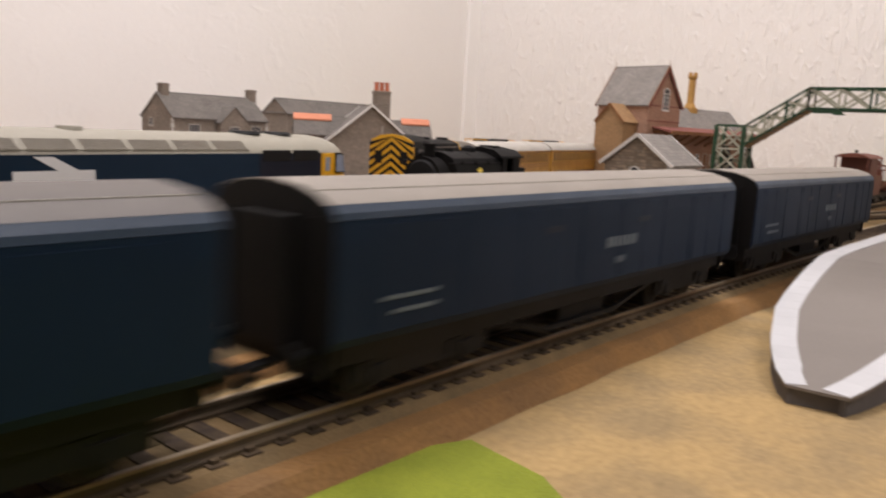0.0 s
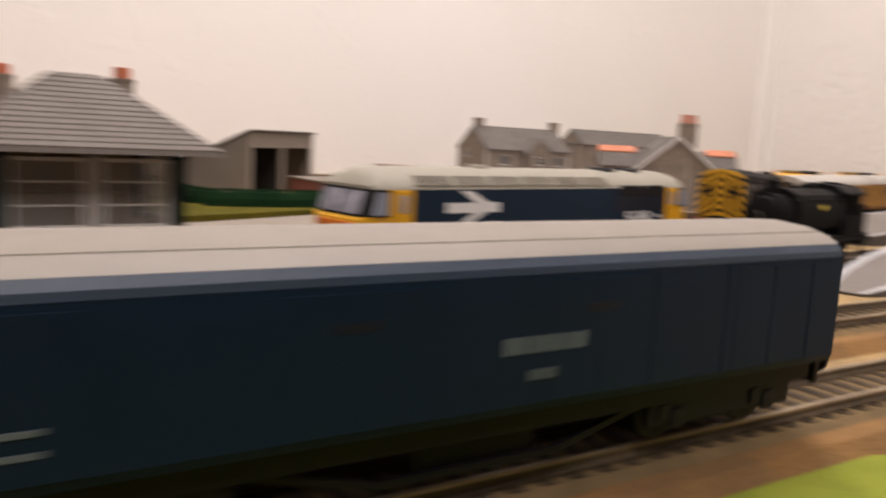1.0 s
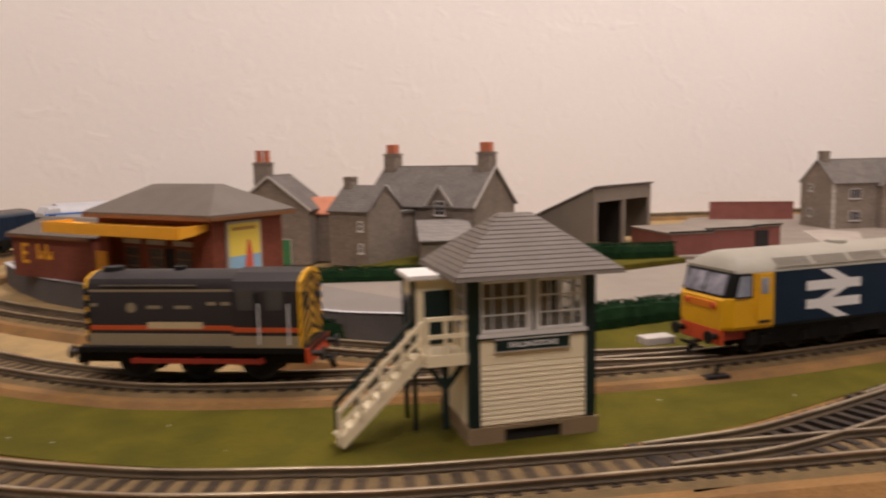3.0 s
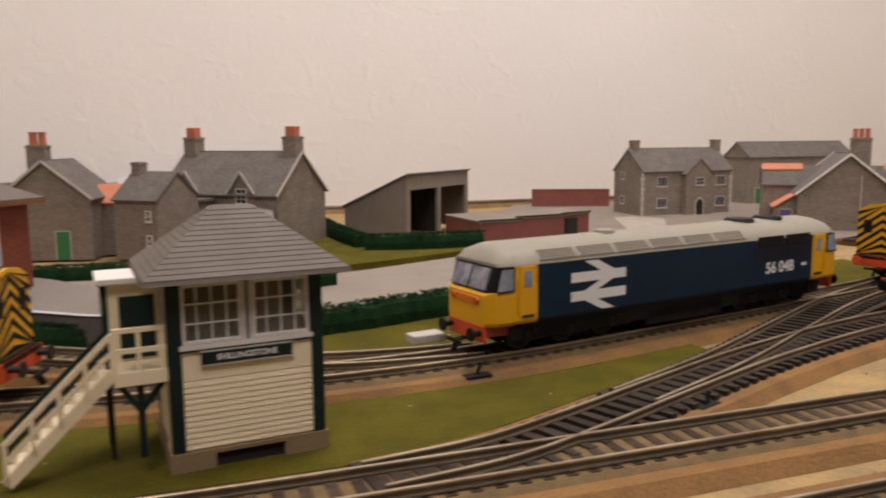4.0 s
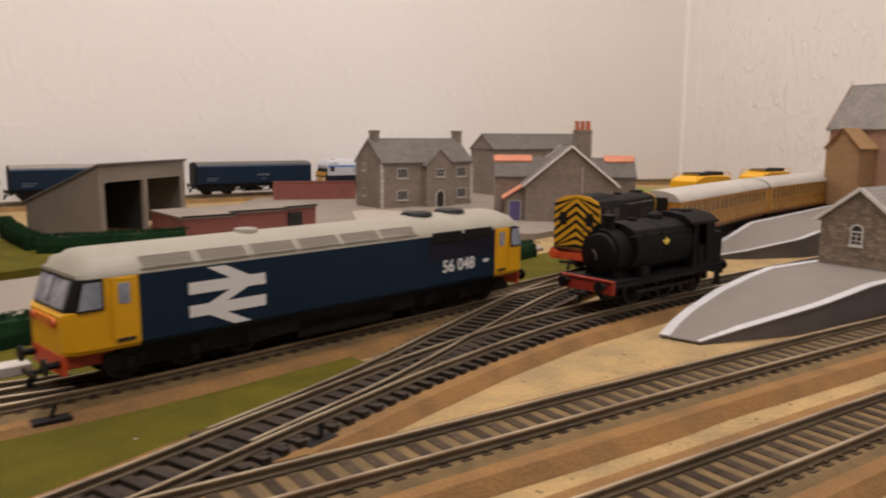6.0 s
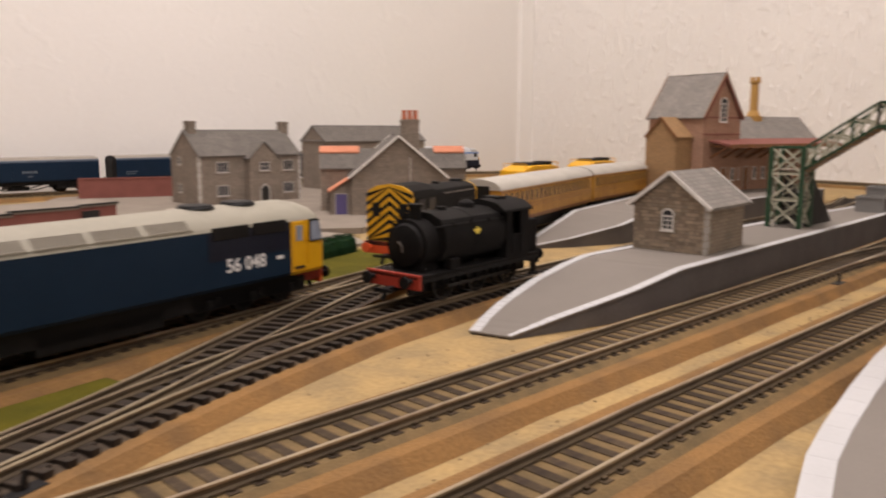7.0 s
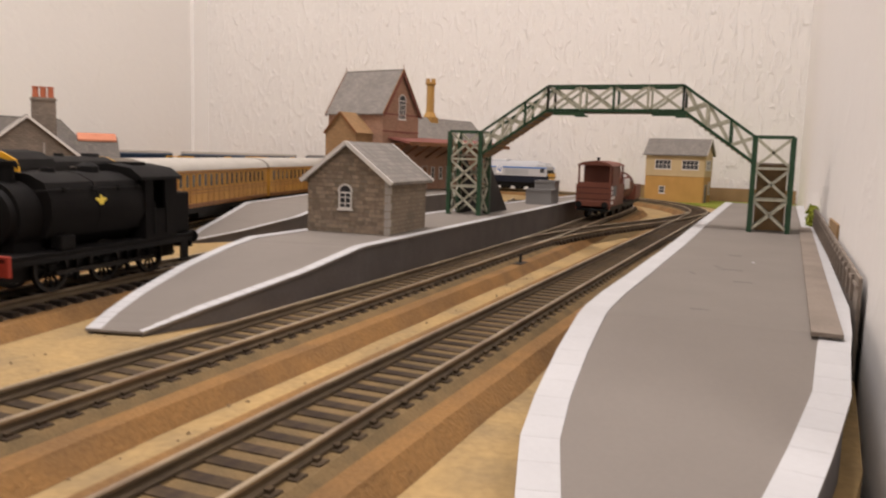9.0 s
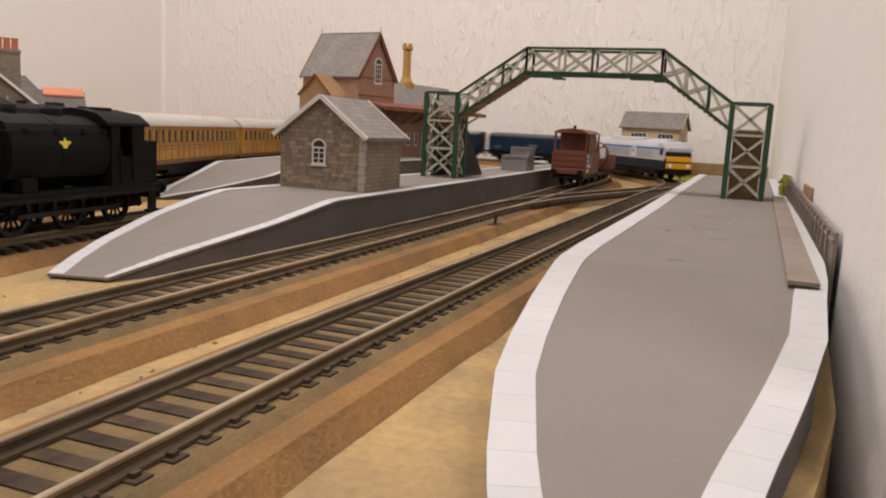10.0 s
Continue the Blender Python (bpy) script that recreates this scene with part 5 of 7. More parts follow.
for y0, y1 in ((YL0, YL0 + 22), (YR0 - 21, YR0)):
    for x in (-9, 9):
        for y in (y0, y1):
            part("leg", Geo().box(x - 1.4, y - 1.4, PZ + 0.1, x + 1.4, y + 1.4, ZL + GH), STEEL_GREEN, fb)
    for lev in range(3):
        za, zb = PZ + 1 + lev * 18.4, PZ + 1 + (lev + 1) * 18.4
        for x in (-9.3, 9.3):
            part("brace", Geo().bar((x, y0, za), (x, y1, zb), 1.0, 1.5), STEEL_CREAM, fb)
            part("brace", Geo().bar((x, y0, zb), (x, y1, za), 1.0, 1.5), STEEL_CREAM, fb)
            part("rail", Geo().bar((x, y0, zb), (x, y1, zb), 1.3, 1.5), STEEL_CREAM if lev < 2 else STEEL_GREEN, fb)
        for y in (y0, y1):
            part("brace", Geo().bar((-9, y, za), (9, y, zb), 1.0, 1.5), STEEL_CREAM, fb)
            part("brace", Geo().bar((-9, y, zb), (9, y, za), 1.0, 1.5), STEEL_CREAM, fb)
    part("landing", Geo().box(-9, y0, ZL - 1, 9, y1, ZL), FENCE_WOOD, fb)
part("stair_panel", Geo().prism([(9, PZ + 0.2), (60, PZ + 0.2), (10.5, ZL)], "y", YL0 + 2, YL0 + 3.5).prism([(9, PZ + 0.2), (60, PZ + 0.2), (10.5, ZL)], "y", YL0 + 18.5, YL0 + 20), DARK_HOLE, fb, "dark stair side panel")
part("stair_panel", Geo().prism([(10.5, PZ + 0.2), (60, PZ + 0.2), (10.5, ZL)], "y", YR0 - 19, YR0 - 2), BENCH_BROWN, fb, "brown stair flight")

# Fence and signs on the near platform.
fence = thing("platform_fence", "grey wooden board fence along the platform", "fence", mpose(404, 10.6, 0.1, 0, 0, -0.75))
for i in range(21):
    x0, top = i * 15.0, PZ + 8.9 + i * 0.17
    part("board_panel", Geo().box(x0 + 0.15, 0, 0, x0 + 14.85, 1.1, top), FENCE_WOOD, fence, bevel=0.12)
    part("fence_post", Geo().box(x0 + 13.2, 1.1, PZ + 0.3, x0 + 14.6, 2.0, top - 0.6), FENCE_WOOD, fence)
    part("fence_rail", Geo().box(x0 + 0.2, 1.1, top - 3.2, x0 + 13.1, 1.6, top - 2.2), FENCE_WOOD, fence)
part("kickboard", Geo().bar((-46, 10.8, PZ + 0.55), (300, 6.8, PZ + 0.55), 7, 1.0), FENCE_WOOD, fence)
sg = thing("running_board_sign", "small brown wooden sign behind the platform fence", "sign", mpose(560, 9.3, 0.1))
part("post", Geo().box(-0.8, -2.2, 0, 0.8, -1.2, 24), BENCH_BROWN, sg)
part("sign_board", Geo().box(-24, -2.2, 24, 24, -1.1, 36), BENCH_BROWN, sg, bevel=0.3)
bx = thing("platform_bin", "grey plastic crates on the island platform", "container", mpose(812, 208, PZ + 0.1, 0, 0, 3))
for x0, y0, x1, y1, top in ((0, 0, 22, 22, 13), (24, 2, 44, 20, 20)):
    crate = part("crate", Geo().box(x0, y0, 0, x1, y1, 1.2).box(x0, y0, 1.2, x0 + 1.2, y1, top).box(x1 - 1.2, y0, 1.2, x1, y1, top).box(x0 + 1.2, y0, 1.2, x1 - 1.2, y0 + 1.2, top).box(x0 + 1.2, y1 - 1.2, 1.2, x1 - 1.2, y1, top), CRATE_GREY, bx)
    part("rim", Geo().box(x0 - 0.6, y0 - 0.6, top - 1.6, x1 + 0.6, y0, top).box(x0 - 0.6, y0, top - 1.6, x0, y1, top), CRATE_GREY, crate)
bsh = thing("shrub", "bright green foam shrub at the platform end", "shrub", mpose(734, 6, PZ))
g = Geo()
r = random.Random(3)
for _ in range(240):
    c = Vector((r.gauss(0, 7), abs(r.gauss(0, 2)), r.uniform(0, 13)))
    q = Euler((r.uniform(0, 6), r.uniform(0, 6), r.uniform(0, 6))).to_matrix()
    g.add([c + q @ (Vector(k) * 1.5) for k in ((1, 0, -0.5), (-0.6, 0.9, -0.4), (-0.6, -0.9, -0.4), (0, 0, 1))], [(0, 1, 2), (0, 1, 3), (1, 2, 3), (2, 0, 3)])
part("foliage", g, BRIGHT_GRASS, bsh)


# ---- rolling stock; each runs along its own x, with z = 0 at the rail top ----
def section(points):
    """A full cross ring from half a section, bottom centre to top centre."""
    return [(y, z) for y, z in points] + [(-y, z) for y, z in reversed(points)]


def hull(points, x0, x1):
    return Geo().loft([[(x, y, z) for y, z in section(points)] for x in (x0, x1)])


def wheelset(parent, x, r, material=None, gauge=7.2):
    w = part("wheelset", Geo().tube((x, -gauge - 1.4, r), (x, -gauge + 1.2, r), r, r, 20).tube((x, gauge - 1.2, r), (x, gauge + 1.4, r), r, r, 20).tube((x, -gauge, r), (x, gauge, r), 1.2), material or LOCO_BLACK, parent, smooth=True)
    part("tyre", Geo().tube((x, -gauge - 1.55, r), (x, -gauge - 1.42, r), r * 0.98, r * 0.98, 20).tube((x, gauge + 1.42, r), (x, gauge + 1.55, r), r * 0.98, r * 0.98, 20), DARK_STEEL, parent, smooth=True)
    part("hub", Geo().tube((x, -gauge - 2.0, r), (x, -gauge - 1.5, r), r * 0.78, r * 0.78, 20).tube((x, gauge + 1.5, r), (x, gauge + 2.0, r), r * 0.78, r * 0.78, 20), material or LOCO_BLACK, parent, smooth=True)
    return w


def bogie(parent, x, axles, r, length, width=28):
    b = part("bogie", Geo().box(x - 5, -width / 2 + 2, r, x + 5, width / 2 - 2, r * 1.6), LOCO_BLACK, parent, bevel=0.5)
    for y in (-width / 2, width / 2 - 2):
        part("side_frame", Geo().box(x - length / 2, y, r * 0.75, x + length / 2, y + 2, r * 1.5 + 1), LOCO_BLACK, b, bevel=0.5)
    for a in axles:
        wheelset(b, x + a, r)
        for s in (-1, 1):
            part("axle_box", Geo().box(x + a - 1.8, s * width / 2 - 0.6, r - 1.8, x + a + 1.8, s * width / 2 + 0.6, r + 2.2), LOCO_BLACK, b, bevel=0.3)
            part("spring", Geo().box(x + a + 2.6, s * width / 2 - 0.5, r, x + a + 5.6, s * width / 2 + 0.5, r + 3.2), LOCO_BLACK, b)
    return b


def buffers(parent, x, way, z=13.5, material=None, beam=None, w=34):
    b = part("buffer_beam", Geo().box(min(x, x - way * 1.6), -w / 2, z - 4, max(x, x - way * 1.6), w / 2, z + 3), beam or LOCO_BLACK, parent, bevel=0.3)
    for s in (-1, 1):
        part("buffer", Geo().tube((x, s * 11.5, z), (x + way * 4.2, s * 11.5, z), 1.3, 1.1, 12).tube((x + way * 4.2, s * 11.5, z), (x + way * 5.2, s * 11.5, z), 2.9, 2.9, 14), material or STEEL, b, smooth=True)
    part("coupling", Geo().bar((x, 0, z - 4), (x + way * 6, 0, z - 4.5), 3, 1.0).bar((x + way * 6, -6, z - 4.5), (x + way * 6, 6, z - 4.5), 0.9, 1.4).bar((x + way * 4, 0, z - 4), (x + way * 6.5, 0, z - 9), 0.9, 2.4), LOCO_BLACK, b)
    return b


def at_line(line, k0, k1, lift=9.0):
    """The pose of a vehicle whose ends stand at two places of a line."""
    a, b = line[k0], line[k1]
    return mpose((a.x + b.x) / 2, (a.y + b.y) / 2, lift, 0, 0, math.degrees(math.atan2(b.y - a.y, b.x - a.x)))


def at_x(line, x0, x1):
    def near(x):
        return min(range(len(line)), key=lambda i: abs(line[i].x - x) + (0 if line[i].y < 700 else 9999))
    return at_line(line, near(x0), near(x1))


def windscreen(cab, x, way, z0, z1, w, count=2, material=None):
    for i in range(count):
        y0 = -w / 2 + w * i / count + 0.8
        y1 = -w / 2 + w * (i + 1) / count - 0.8
        part("windscreen", Geo().add([(x, y0, z0), (x, y1, z0), (x - way * 3.2, y1, z1), (x - way * 3.2, y0, z1), (x - way, y0, z0), (x - way, y1, z0), (x - way * 4.2, y1, z1), (x - way * 4.2, y0, z1)], [(0, 1, 2, 3), (7, 6, 5, 4), (0, 4, 5, 1), (1, 5, 6, 2), (2, 6, 7, 3), (3, 7, 4, 0)]), material or WINDOW_DARK, cab)


def double_arrow(parent, x, y, z, s, face):
    """Two bars crossed by a zigzag arrow, as a plain white shape."""
    g = Geo()
    k = s / 24
    for pts in ([(-17, 2.2), (17, 2.2), (17, 6.8), (-17, 6.8)], [(-17, -6.8), (17, -6.8), (17, -2.2), (-17, -2.2)],
                [(-9, 12), (-1, 12), (10, 6.7), (1, 6.7)], [(1, 2.3), (9, 2.3), (-1, -2.3), (-9, -2.3)], [(-9, -6.7), (-1, -6.7), (10, -12), (2, -12)]):
        g.prism([(a * k, b * k) for a, b in pts], "y", -0.06, 0.06)
    ob = part("emblem", g, WHITE_PAINT, parent, "white double arrow shape", at=mpose(x, y, z, 0, 0, 0 if face < 0 else 180))
    return ob


def diesel_56():
    d = thing("diesel_locomotive", "blue diesel locomotive with yellow cabs and grey roof, parked", "locomotive", at_x(T4, 82, 326), "parked locomotives")
    L, w = 121, 18.2
    lower = [(0, 13.5), (w - 1, 13.5), (w, 15), (w, 38.5)]
    roof = [(w, 38.5), (w - 0.6, 40), (w - 4.6, 43.6), (w - 11, 46.2), (0, 47.2)]
    body = part("body", hull(lower + [(0, 38.5)], -L + 28, L - 28), RAIL_BLUE, d, "rail blue body side")
    part("roof", hull([(0, 38.6)] + roof, -L + 28, L - 28), LOCO_ROOF, d, "grey roof", smooth=True)
    for way in (-1, 1):
        def ring(x, narrow, top, low=13.5):
            q = w - narrow
            return [(way * x, y, min(z, top)) for y, z in section([(0, low), (q - 1, low), (q, low + 1.5), (q, 26), (q - 0.2, 38.5), (q - 1.2, 40), (q - 5, 43.6), (q - 11, 46.2), (0, 47.2)])]
        cab = part("cab", Geo().loft([ring(L - 28, 0.05, 38.55), ring(L - 16, 0.05, 38.55), ring(L - 15.9, 0.05, 28), ring(L - 7, 0.5, 28), ring(L - 4.2, 2.6, 27.6), ring(L - 3.2, 4.4, 26.6)]), LOCO_YELLOW, d, "warning yellow cab")
        def upper(x, narrow, top):
            q = w - narrow
            return [(way * x, y, z) for y, z in section([(0, 38.56), (q, 38.56), (q - 0.6, min(40, top)), (q - 4.6, min(43.6, top)), (q - 11, min(46.2, top)), (0, top)])]
        part("cab_roof", Geo().loft([upper(L - 28.2, 0.0, 47.2), upper(L - 18, 0.1, 47.0), upper(L - 14, 0.3, 45.8), upper(L - 10.6, 0.9, 43.2), upper(L - 8.2, 2.2, 39.8)]), LOCO_ROOF, d, smooth=True)
        part("screen_frame", Geo().loft([[(way * (L - 15.8), y, z) for y, z in ((-w + 0.4, 28.05), (w - 0.4, 28.05), (w - 0.4, 38.5), (-w + 0.4, 38.5))], [(way * (L - 7.0), -w + 1.1, 28.05), (way * (L - 7.0), w - 1.1, 28.05), (way * (L - 9.6), w - 1.4, 38.5), (way * (L - 9.6), -w + 1.4, 38.5)], [(way * (L - 4.4), -w + 4.4, 27.8), (way * (L - 4.4), w - 4.4, 27.8), (way * (L - 8.4), w - 4.2, 38.4), (way * (L - 8.4), -w + 4.2, 38.4)]]), LOCO_BLACK, cab)
        windscreen(cab, way * (L - 4.0), way, 28.8, 37.6, 2 * w - 9, 2, WINDOW_SCREEN)
        for s in (-1, 1):
            sw = part("side_window", Geo().prism([(way * (L - 7.4), 28.6), (way * (L - 15.2), 28.6), (way * (L - 15.2), 37.6), (way * (L - 9.6), 37.6)], "y", s * (w + 0.1) - 0.25, s * (w + 0.1) + 0.1), WINDOW_SILVER, cab, "cab window with a pale reflection painted in")
            part("window_rim", Geo().bar((way * (L - 7.0), s * (w + 0.1), 28.3), (way * (L - 15.6), s * (w + 0.1), 28.3), 0.5, 0.7).bar((way * (L - 15.5), s * (w + 0.1), 28.3), (way * (L - 15.5), s * (w + 0.1), 38), 0.5, 0.7).bar((way * (L - 15.6), s * (w + 0.1), 37.9), (way * (L - 9.4), s * (w + 0.1), 37.9), 0.5, 0.7), LOCO_BLACK, sw)
            door = part("door", Geo().box(min(way * (L - 27), way * (L - 18.5)), s * w - 0.25, 16, max(way * (L - 27), way * (L - 18.5)), s * w + 0.3, 38.2), LOCO_YELLOW, cab, bevel=0.25)
            part("door_window", Geo().box(min(way * (L - 24.8), way * (L - 20.6)), s * w - 0.4, 29, max(way * (L - 24.8), way * (L - 20.6)), s * w + 0.45, 36.4), WINDOW_SILVER, door, bevel=0.4)
            part("step_recess", Geo().box(min(way * (L - 26), way * (L - 19.5)), s * w - 0.4, 16.2, max(way * (L - 26), way * (L - 19.5)), s * w + 0.42, 17.4), DARK_HOLE, door)
            part("grab_rail", Geo().bar((way * (L - 17.6), s * (w + 0.5), 18), (way * (L - 17.6), s * (w + 0.5), 33), 0.4), LOCO_YELLOW, door)
        part("marker_lamp", Geo().tube((way * (L - 3.4), -9, 24), (way * (L - 1.9), -9, 24), 1.5).tube((way * (L - 3.4), 9, 24), (way * (L - 1.9), 9, 24), 1.5), STRIPE_RED, cab)
        part("headcode_panel", Geo().box(min(way * (L - 4), way * (L - 2.6)), -10, 22.2, max(way * (L - 4), way * (L - 2.6)), 10, 25.6), NOSE_ORANGE, cab, "orange-tinted marker light panel", bevel=0.3)
        part("front_apron", Geo().box(min(way * (L - 20), way * (L - 4)), -w + 4.5, 8.5, max(way * (L - 20), way * (L - 4)), w - 4.5, 13.4), BEAM_RED, cab, "red buffer apron", bevel=0.5)
        buffers(d, way * (L - 3), way, 10.5, LOCO_BLACK, BEAM_ORANGE, 28)
        bogie(d, way * 72, (-24, 0, 24), 7.2, 66, 30)
    part("underframe", Geo().box(-L + 22, -15, 6, L - 22, 15, 13.4), LOCO_BLACK, d)
    part("fuel_tank", Geo().box(-26, -15, 2.5, 26, 15, 11), LOCO_BLACK, d, bevel=1.0)
    for s in (-1, 1):
        for x in range(-92, 40, 22):
            gr = part("roof_grille", Geo().add([(x, s * (w - 0.3), 40.0), (x + 21, s * (w - 0.3), 40.0), (x + 21, s * (w - 4.5), 43.9), (x, s * (w - 4.5), 43.9)], [(0, 1, 2, 3)]).box(x, s * (w - 0.4) - 0.2, 39.8, x + 21, s * (w - 0.4) + 0.2, 40.4), LOCO_ROOF, d)
            for i in range(6):
                f = (i + 0.5) / 6
                part("louvre", Geo().bar((x + 1, s * (w - 0.4 - 4.1 * f), 40.1 + 3.8 * f), (x + 20, s * (w - 0.4 - 4.1 * f), 40.1 + 3.8 * f), 0.35, 0.6), VAN_ROOF, gr)
        for x in (48, 70):
            part("radiator_grille", Geo().box(x, s * (w + 0.1) - 0.3, 34.6, x + 20, s * (w + 0.1) + 0.3, 40), POINT_BLACK, d, bevel=0.2)
        part("dark_panel", Geo().box(46, s * (w + 0.02) - 0.1, 26, 92.5, s * (w + 0.02) + 0.1, 38.3), NAVY, d)
        double_arrow(d, -59, s * (w + 0.12), 26.5, 22.5, s)
        lettering("56 048", 5.8, WHITE_PAINT, d, mpose(66, s * (w + 0.2), 23, 90, 0, 0 if s < 0 else 180), "running_number")
        part("data_panel", Geo().box(84, s * (w + 0.05) - 0.1, 22.4, 88, s * (w + 0.05) + 0.1, 24), WHITE_PAINT, d)
    for x in (-40, 55, 78):
        part("roof_fan", Geo().tube((x, 0, 46.8), (x, 0, 48.2), 8 if x > 0 else 5, 7 if x > 0 else 4.5, 20), LOCO_BLACK if x > 0 else LOCO_ROOF, d, smooth=True)
    return d


def shunter(m, label, grey=False):
    """Six-wheeled diesel shunter; its cab lies towards +x, the long bonnet towards -x."""
    d = thing("diesel_shunter", label, "locomotive", m, "parked locomotives")
    body = GREY_BODY if grey else SOOT_BLACK
    part("running_plate", Geo().box(-50, -15.5, 13, 50, 15.5, 15.5), LOCO_BLACK, d, bevel=0.3)
    for s in (-1, 1):
        part("side_frame", Geo().box(-47, s * 10.5 - 0.9, 8.2, 47, s * 10.5 + 0.9, 13), LOCO_BLACK, d)
    bon = [(0, 15.5), (12, 15.5), (12, 40.5), (10.5, 43.5), (6, 45.4), (0, 46)]
    part("bonnet", hull(bon, -46, 18), body, d, smooth=True)
    top = 46.8 if grey else 49
    cabp = [(0, 15.5), (15.5, 15.5), (15.5, top - 8), (14, top - 4), (8, top - 1), (0, top)]
    cab = part("cab", hull(cabp, 18, 46), body, d)
    for x0, x1, way in ((-47.2, -46, -1), (46, 47.2, 1)):
        prof = bon if way < 0 else cabp
        end = part("end_panel", hull(prof, x0, x1), LOCO_YELLOW, d, "yellow end with black chevrons")
        xx = x0 - 0.12 if way < 0 else x1 + 0.12
        hw = prof[1][0]
        top = prof[2][1]
        for s in (-1, 1):
            for i in range(9):
                z = 16 + i * 5.2
                pts = [(0, z), (0, z + 2.4), (s * hw, z + 2.4 - hw * 0.75), (s * hw, z - hw * 0.75)]
                pts = [(y, min(max(q, 15.7), top + (6.4 if way > 0 else 4.2) - abs(y) * 0.22)) for y, q in pts]
                if max(q for _, q in pts) - min(q for _, q in pts) > 1:
                    part("chevron", Geo().prism(pts, "x", xx - 0.08, xx + 0.08), LOCO_BLACK, end)
        if way > 0:
            for s in (-1, 1):
                part("end_window", Geo().box(xx, s * 9 - 2.6, 30, xx + 0.3, s * 9 + 2.6, 38), POINT_BLACK, end, bevel=0.1)
        else:
            part("radiator", Geo().box(x0 - 0.5, -7, 22, x0, 7, 36), LOCO_BLACK if grey else LOCO_YELLOW, end)
    for s in (-1, 1):
        for x in (24, 36):
            part("cab_window", Geo().box(x - 3.6, s * 15.5 - 0.2, 31, x + 3.6, s * 15.5 + 0.2, 40), WINDOW_GLASS, cab, bevel=0.1)
        for x in (29.5, 42):
            part("hand_rail", Geo().bar((x, s * 16.3, 17), (x, s * 16.3, 34), 0.6), WHITE_PAINT if grey else STEEL, cab)
        part("door", Geo().box(27.5, s * 15.5 - 0.15, 15.6, 29, s * 15.5 + 0.25, 38), LOCO_BLACK, cab)
        if grey:
            part("stripe", Geo().box(-46, s * 12 - 0.2, 22, 18, s * 12 + 0.2, 24), STRIPE_RED, d, "orange red stripe")
            part("stripe", Geo().box(18.1, s * 15.5 - 0.2, 22, 46, s * 15.5 + 0.2, 24), STRIPE_RED, d, "orange red stripe")
            part("stripe", Geo().box(-46, s * 12.5 - 0.3, 15.6, 18, s * 12.5 + 0.3, 20.5), STRIPE_GREY, d, "pale grey lower band")
            part("stripe", Geo().box(18.1, s * 15.6 - 0.2, 15.6, 46, s * 15.6 + 0.2, 20.5), STRIPE_GREY, d, "pale grey lower band")
            for x0, x1, z in ((-20, -14, 31), (-8, -1, 31), (6, 10, 32.5), (12, 16, 32.5), (-45, -42, 32)):
                part("marking", Geo().box(x0, s * 12 - 0.15, z, x1, s * 12 + 0.15, z + 1.4), STRIPE_GREY, d, "small pale marking")
            part("emblem", Geo().tube((-27, s * 11.9, 31.5), (-27, s * 12.2, 31.5), 2.2), STRIPE_GREY, d)
        else:
            part("grille", Geo().box(-44, s * 12 - 0.2, 18, -20, s * 12 + 0.2, 36), LOCO_BLACK, d)
        part("bonnet_rail", Geo().bar((-40, s * 12.7, 41), (2, s * 12.7, 41), 0.5), STEEL, d)
        if not grey:
            part("battery_box", Geo().box(-14, s * 13.4 - 1.8, 15.6, 14, s * 13.4 + 1.8, 22), body, d, bevel=0.4)
        else:
            part("name_panel", Geo().box(-20, s * 12.2 - 0.2, 22.6, 4, s * 12.2 + 0.2, 25.4), CREAM_DULL, d, "pale name panel")
            part("bonnet_door_line", Geo().box(-47, s * 12 - 0.1, 38.2, 18, s * 12 + 0.35, 39.2), STRIPE_GREY, d, "pale edge along the bonnet")
            for i in range(5):
                part("corner_stripe", Geo().box(-47.35, s * 12 - 0.4, 17 + i * 5, -45.6, s * 12 + 0.3, 19.6 + i * 5), LOCO_BLACK, d)
        for x in (-27, 0, 27):
            part("crank", Geo().bar((x, s * 13.2, 8.8), (x + 3, s * 13.2, 10.0), 1.4, 2.4), BEAM_RED if grey else STEEL, d)
        part("coupling_rod", Geo().bar((-27, s * 14.6, 9.5), (27, s * 14.6, 9.5), 1.0, 2.0), BEAM_RED if grey else STEEL, d, "red coupling rod" if grey else "")
    for x in (-27, 0, 27):
        wheelset(d, x, 8.8, LOCO_BLACK)
    for x, r in ((-40, 5), (-10, 2.6)):
        part("roof_hatch", Geo().tube((x, 0, 45), (x, 0, 47.4), r, r * 0.9, 16), LOCO_BLACK, d)
    buffers(d, -50, -1, 12.5, STEEL, LOCO_BLACK if grey else BEAM_ORANGE, 32)
    buffers(d, 50, 1, 12.5, DARK_STEEL if grey else BEAM_ORANGE, BEAM_ORANGE, 32)
    return d


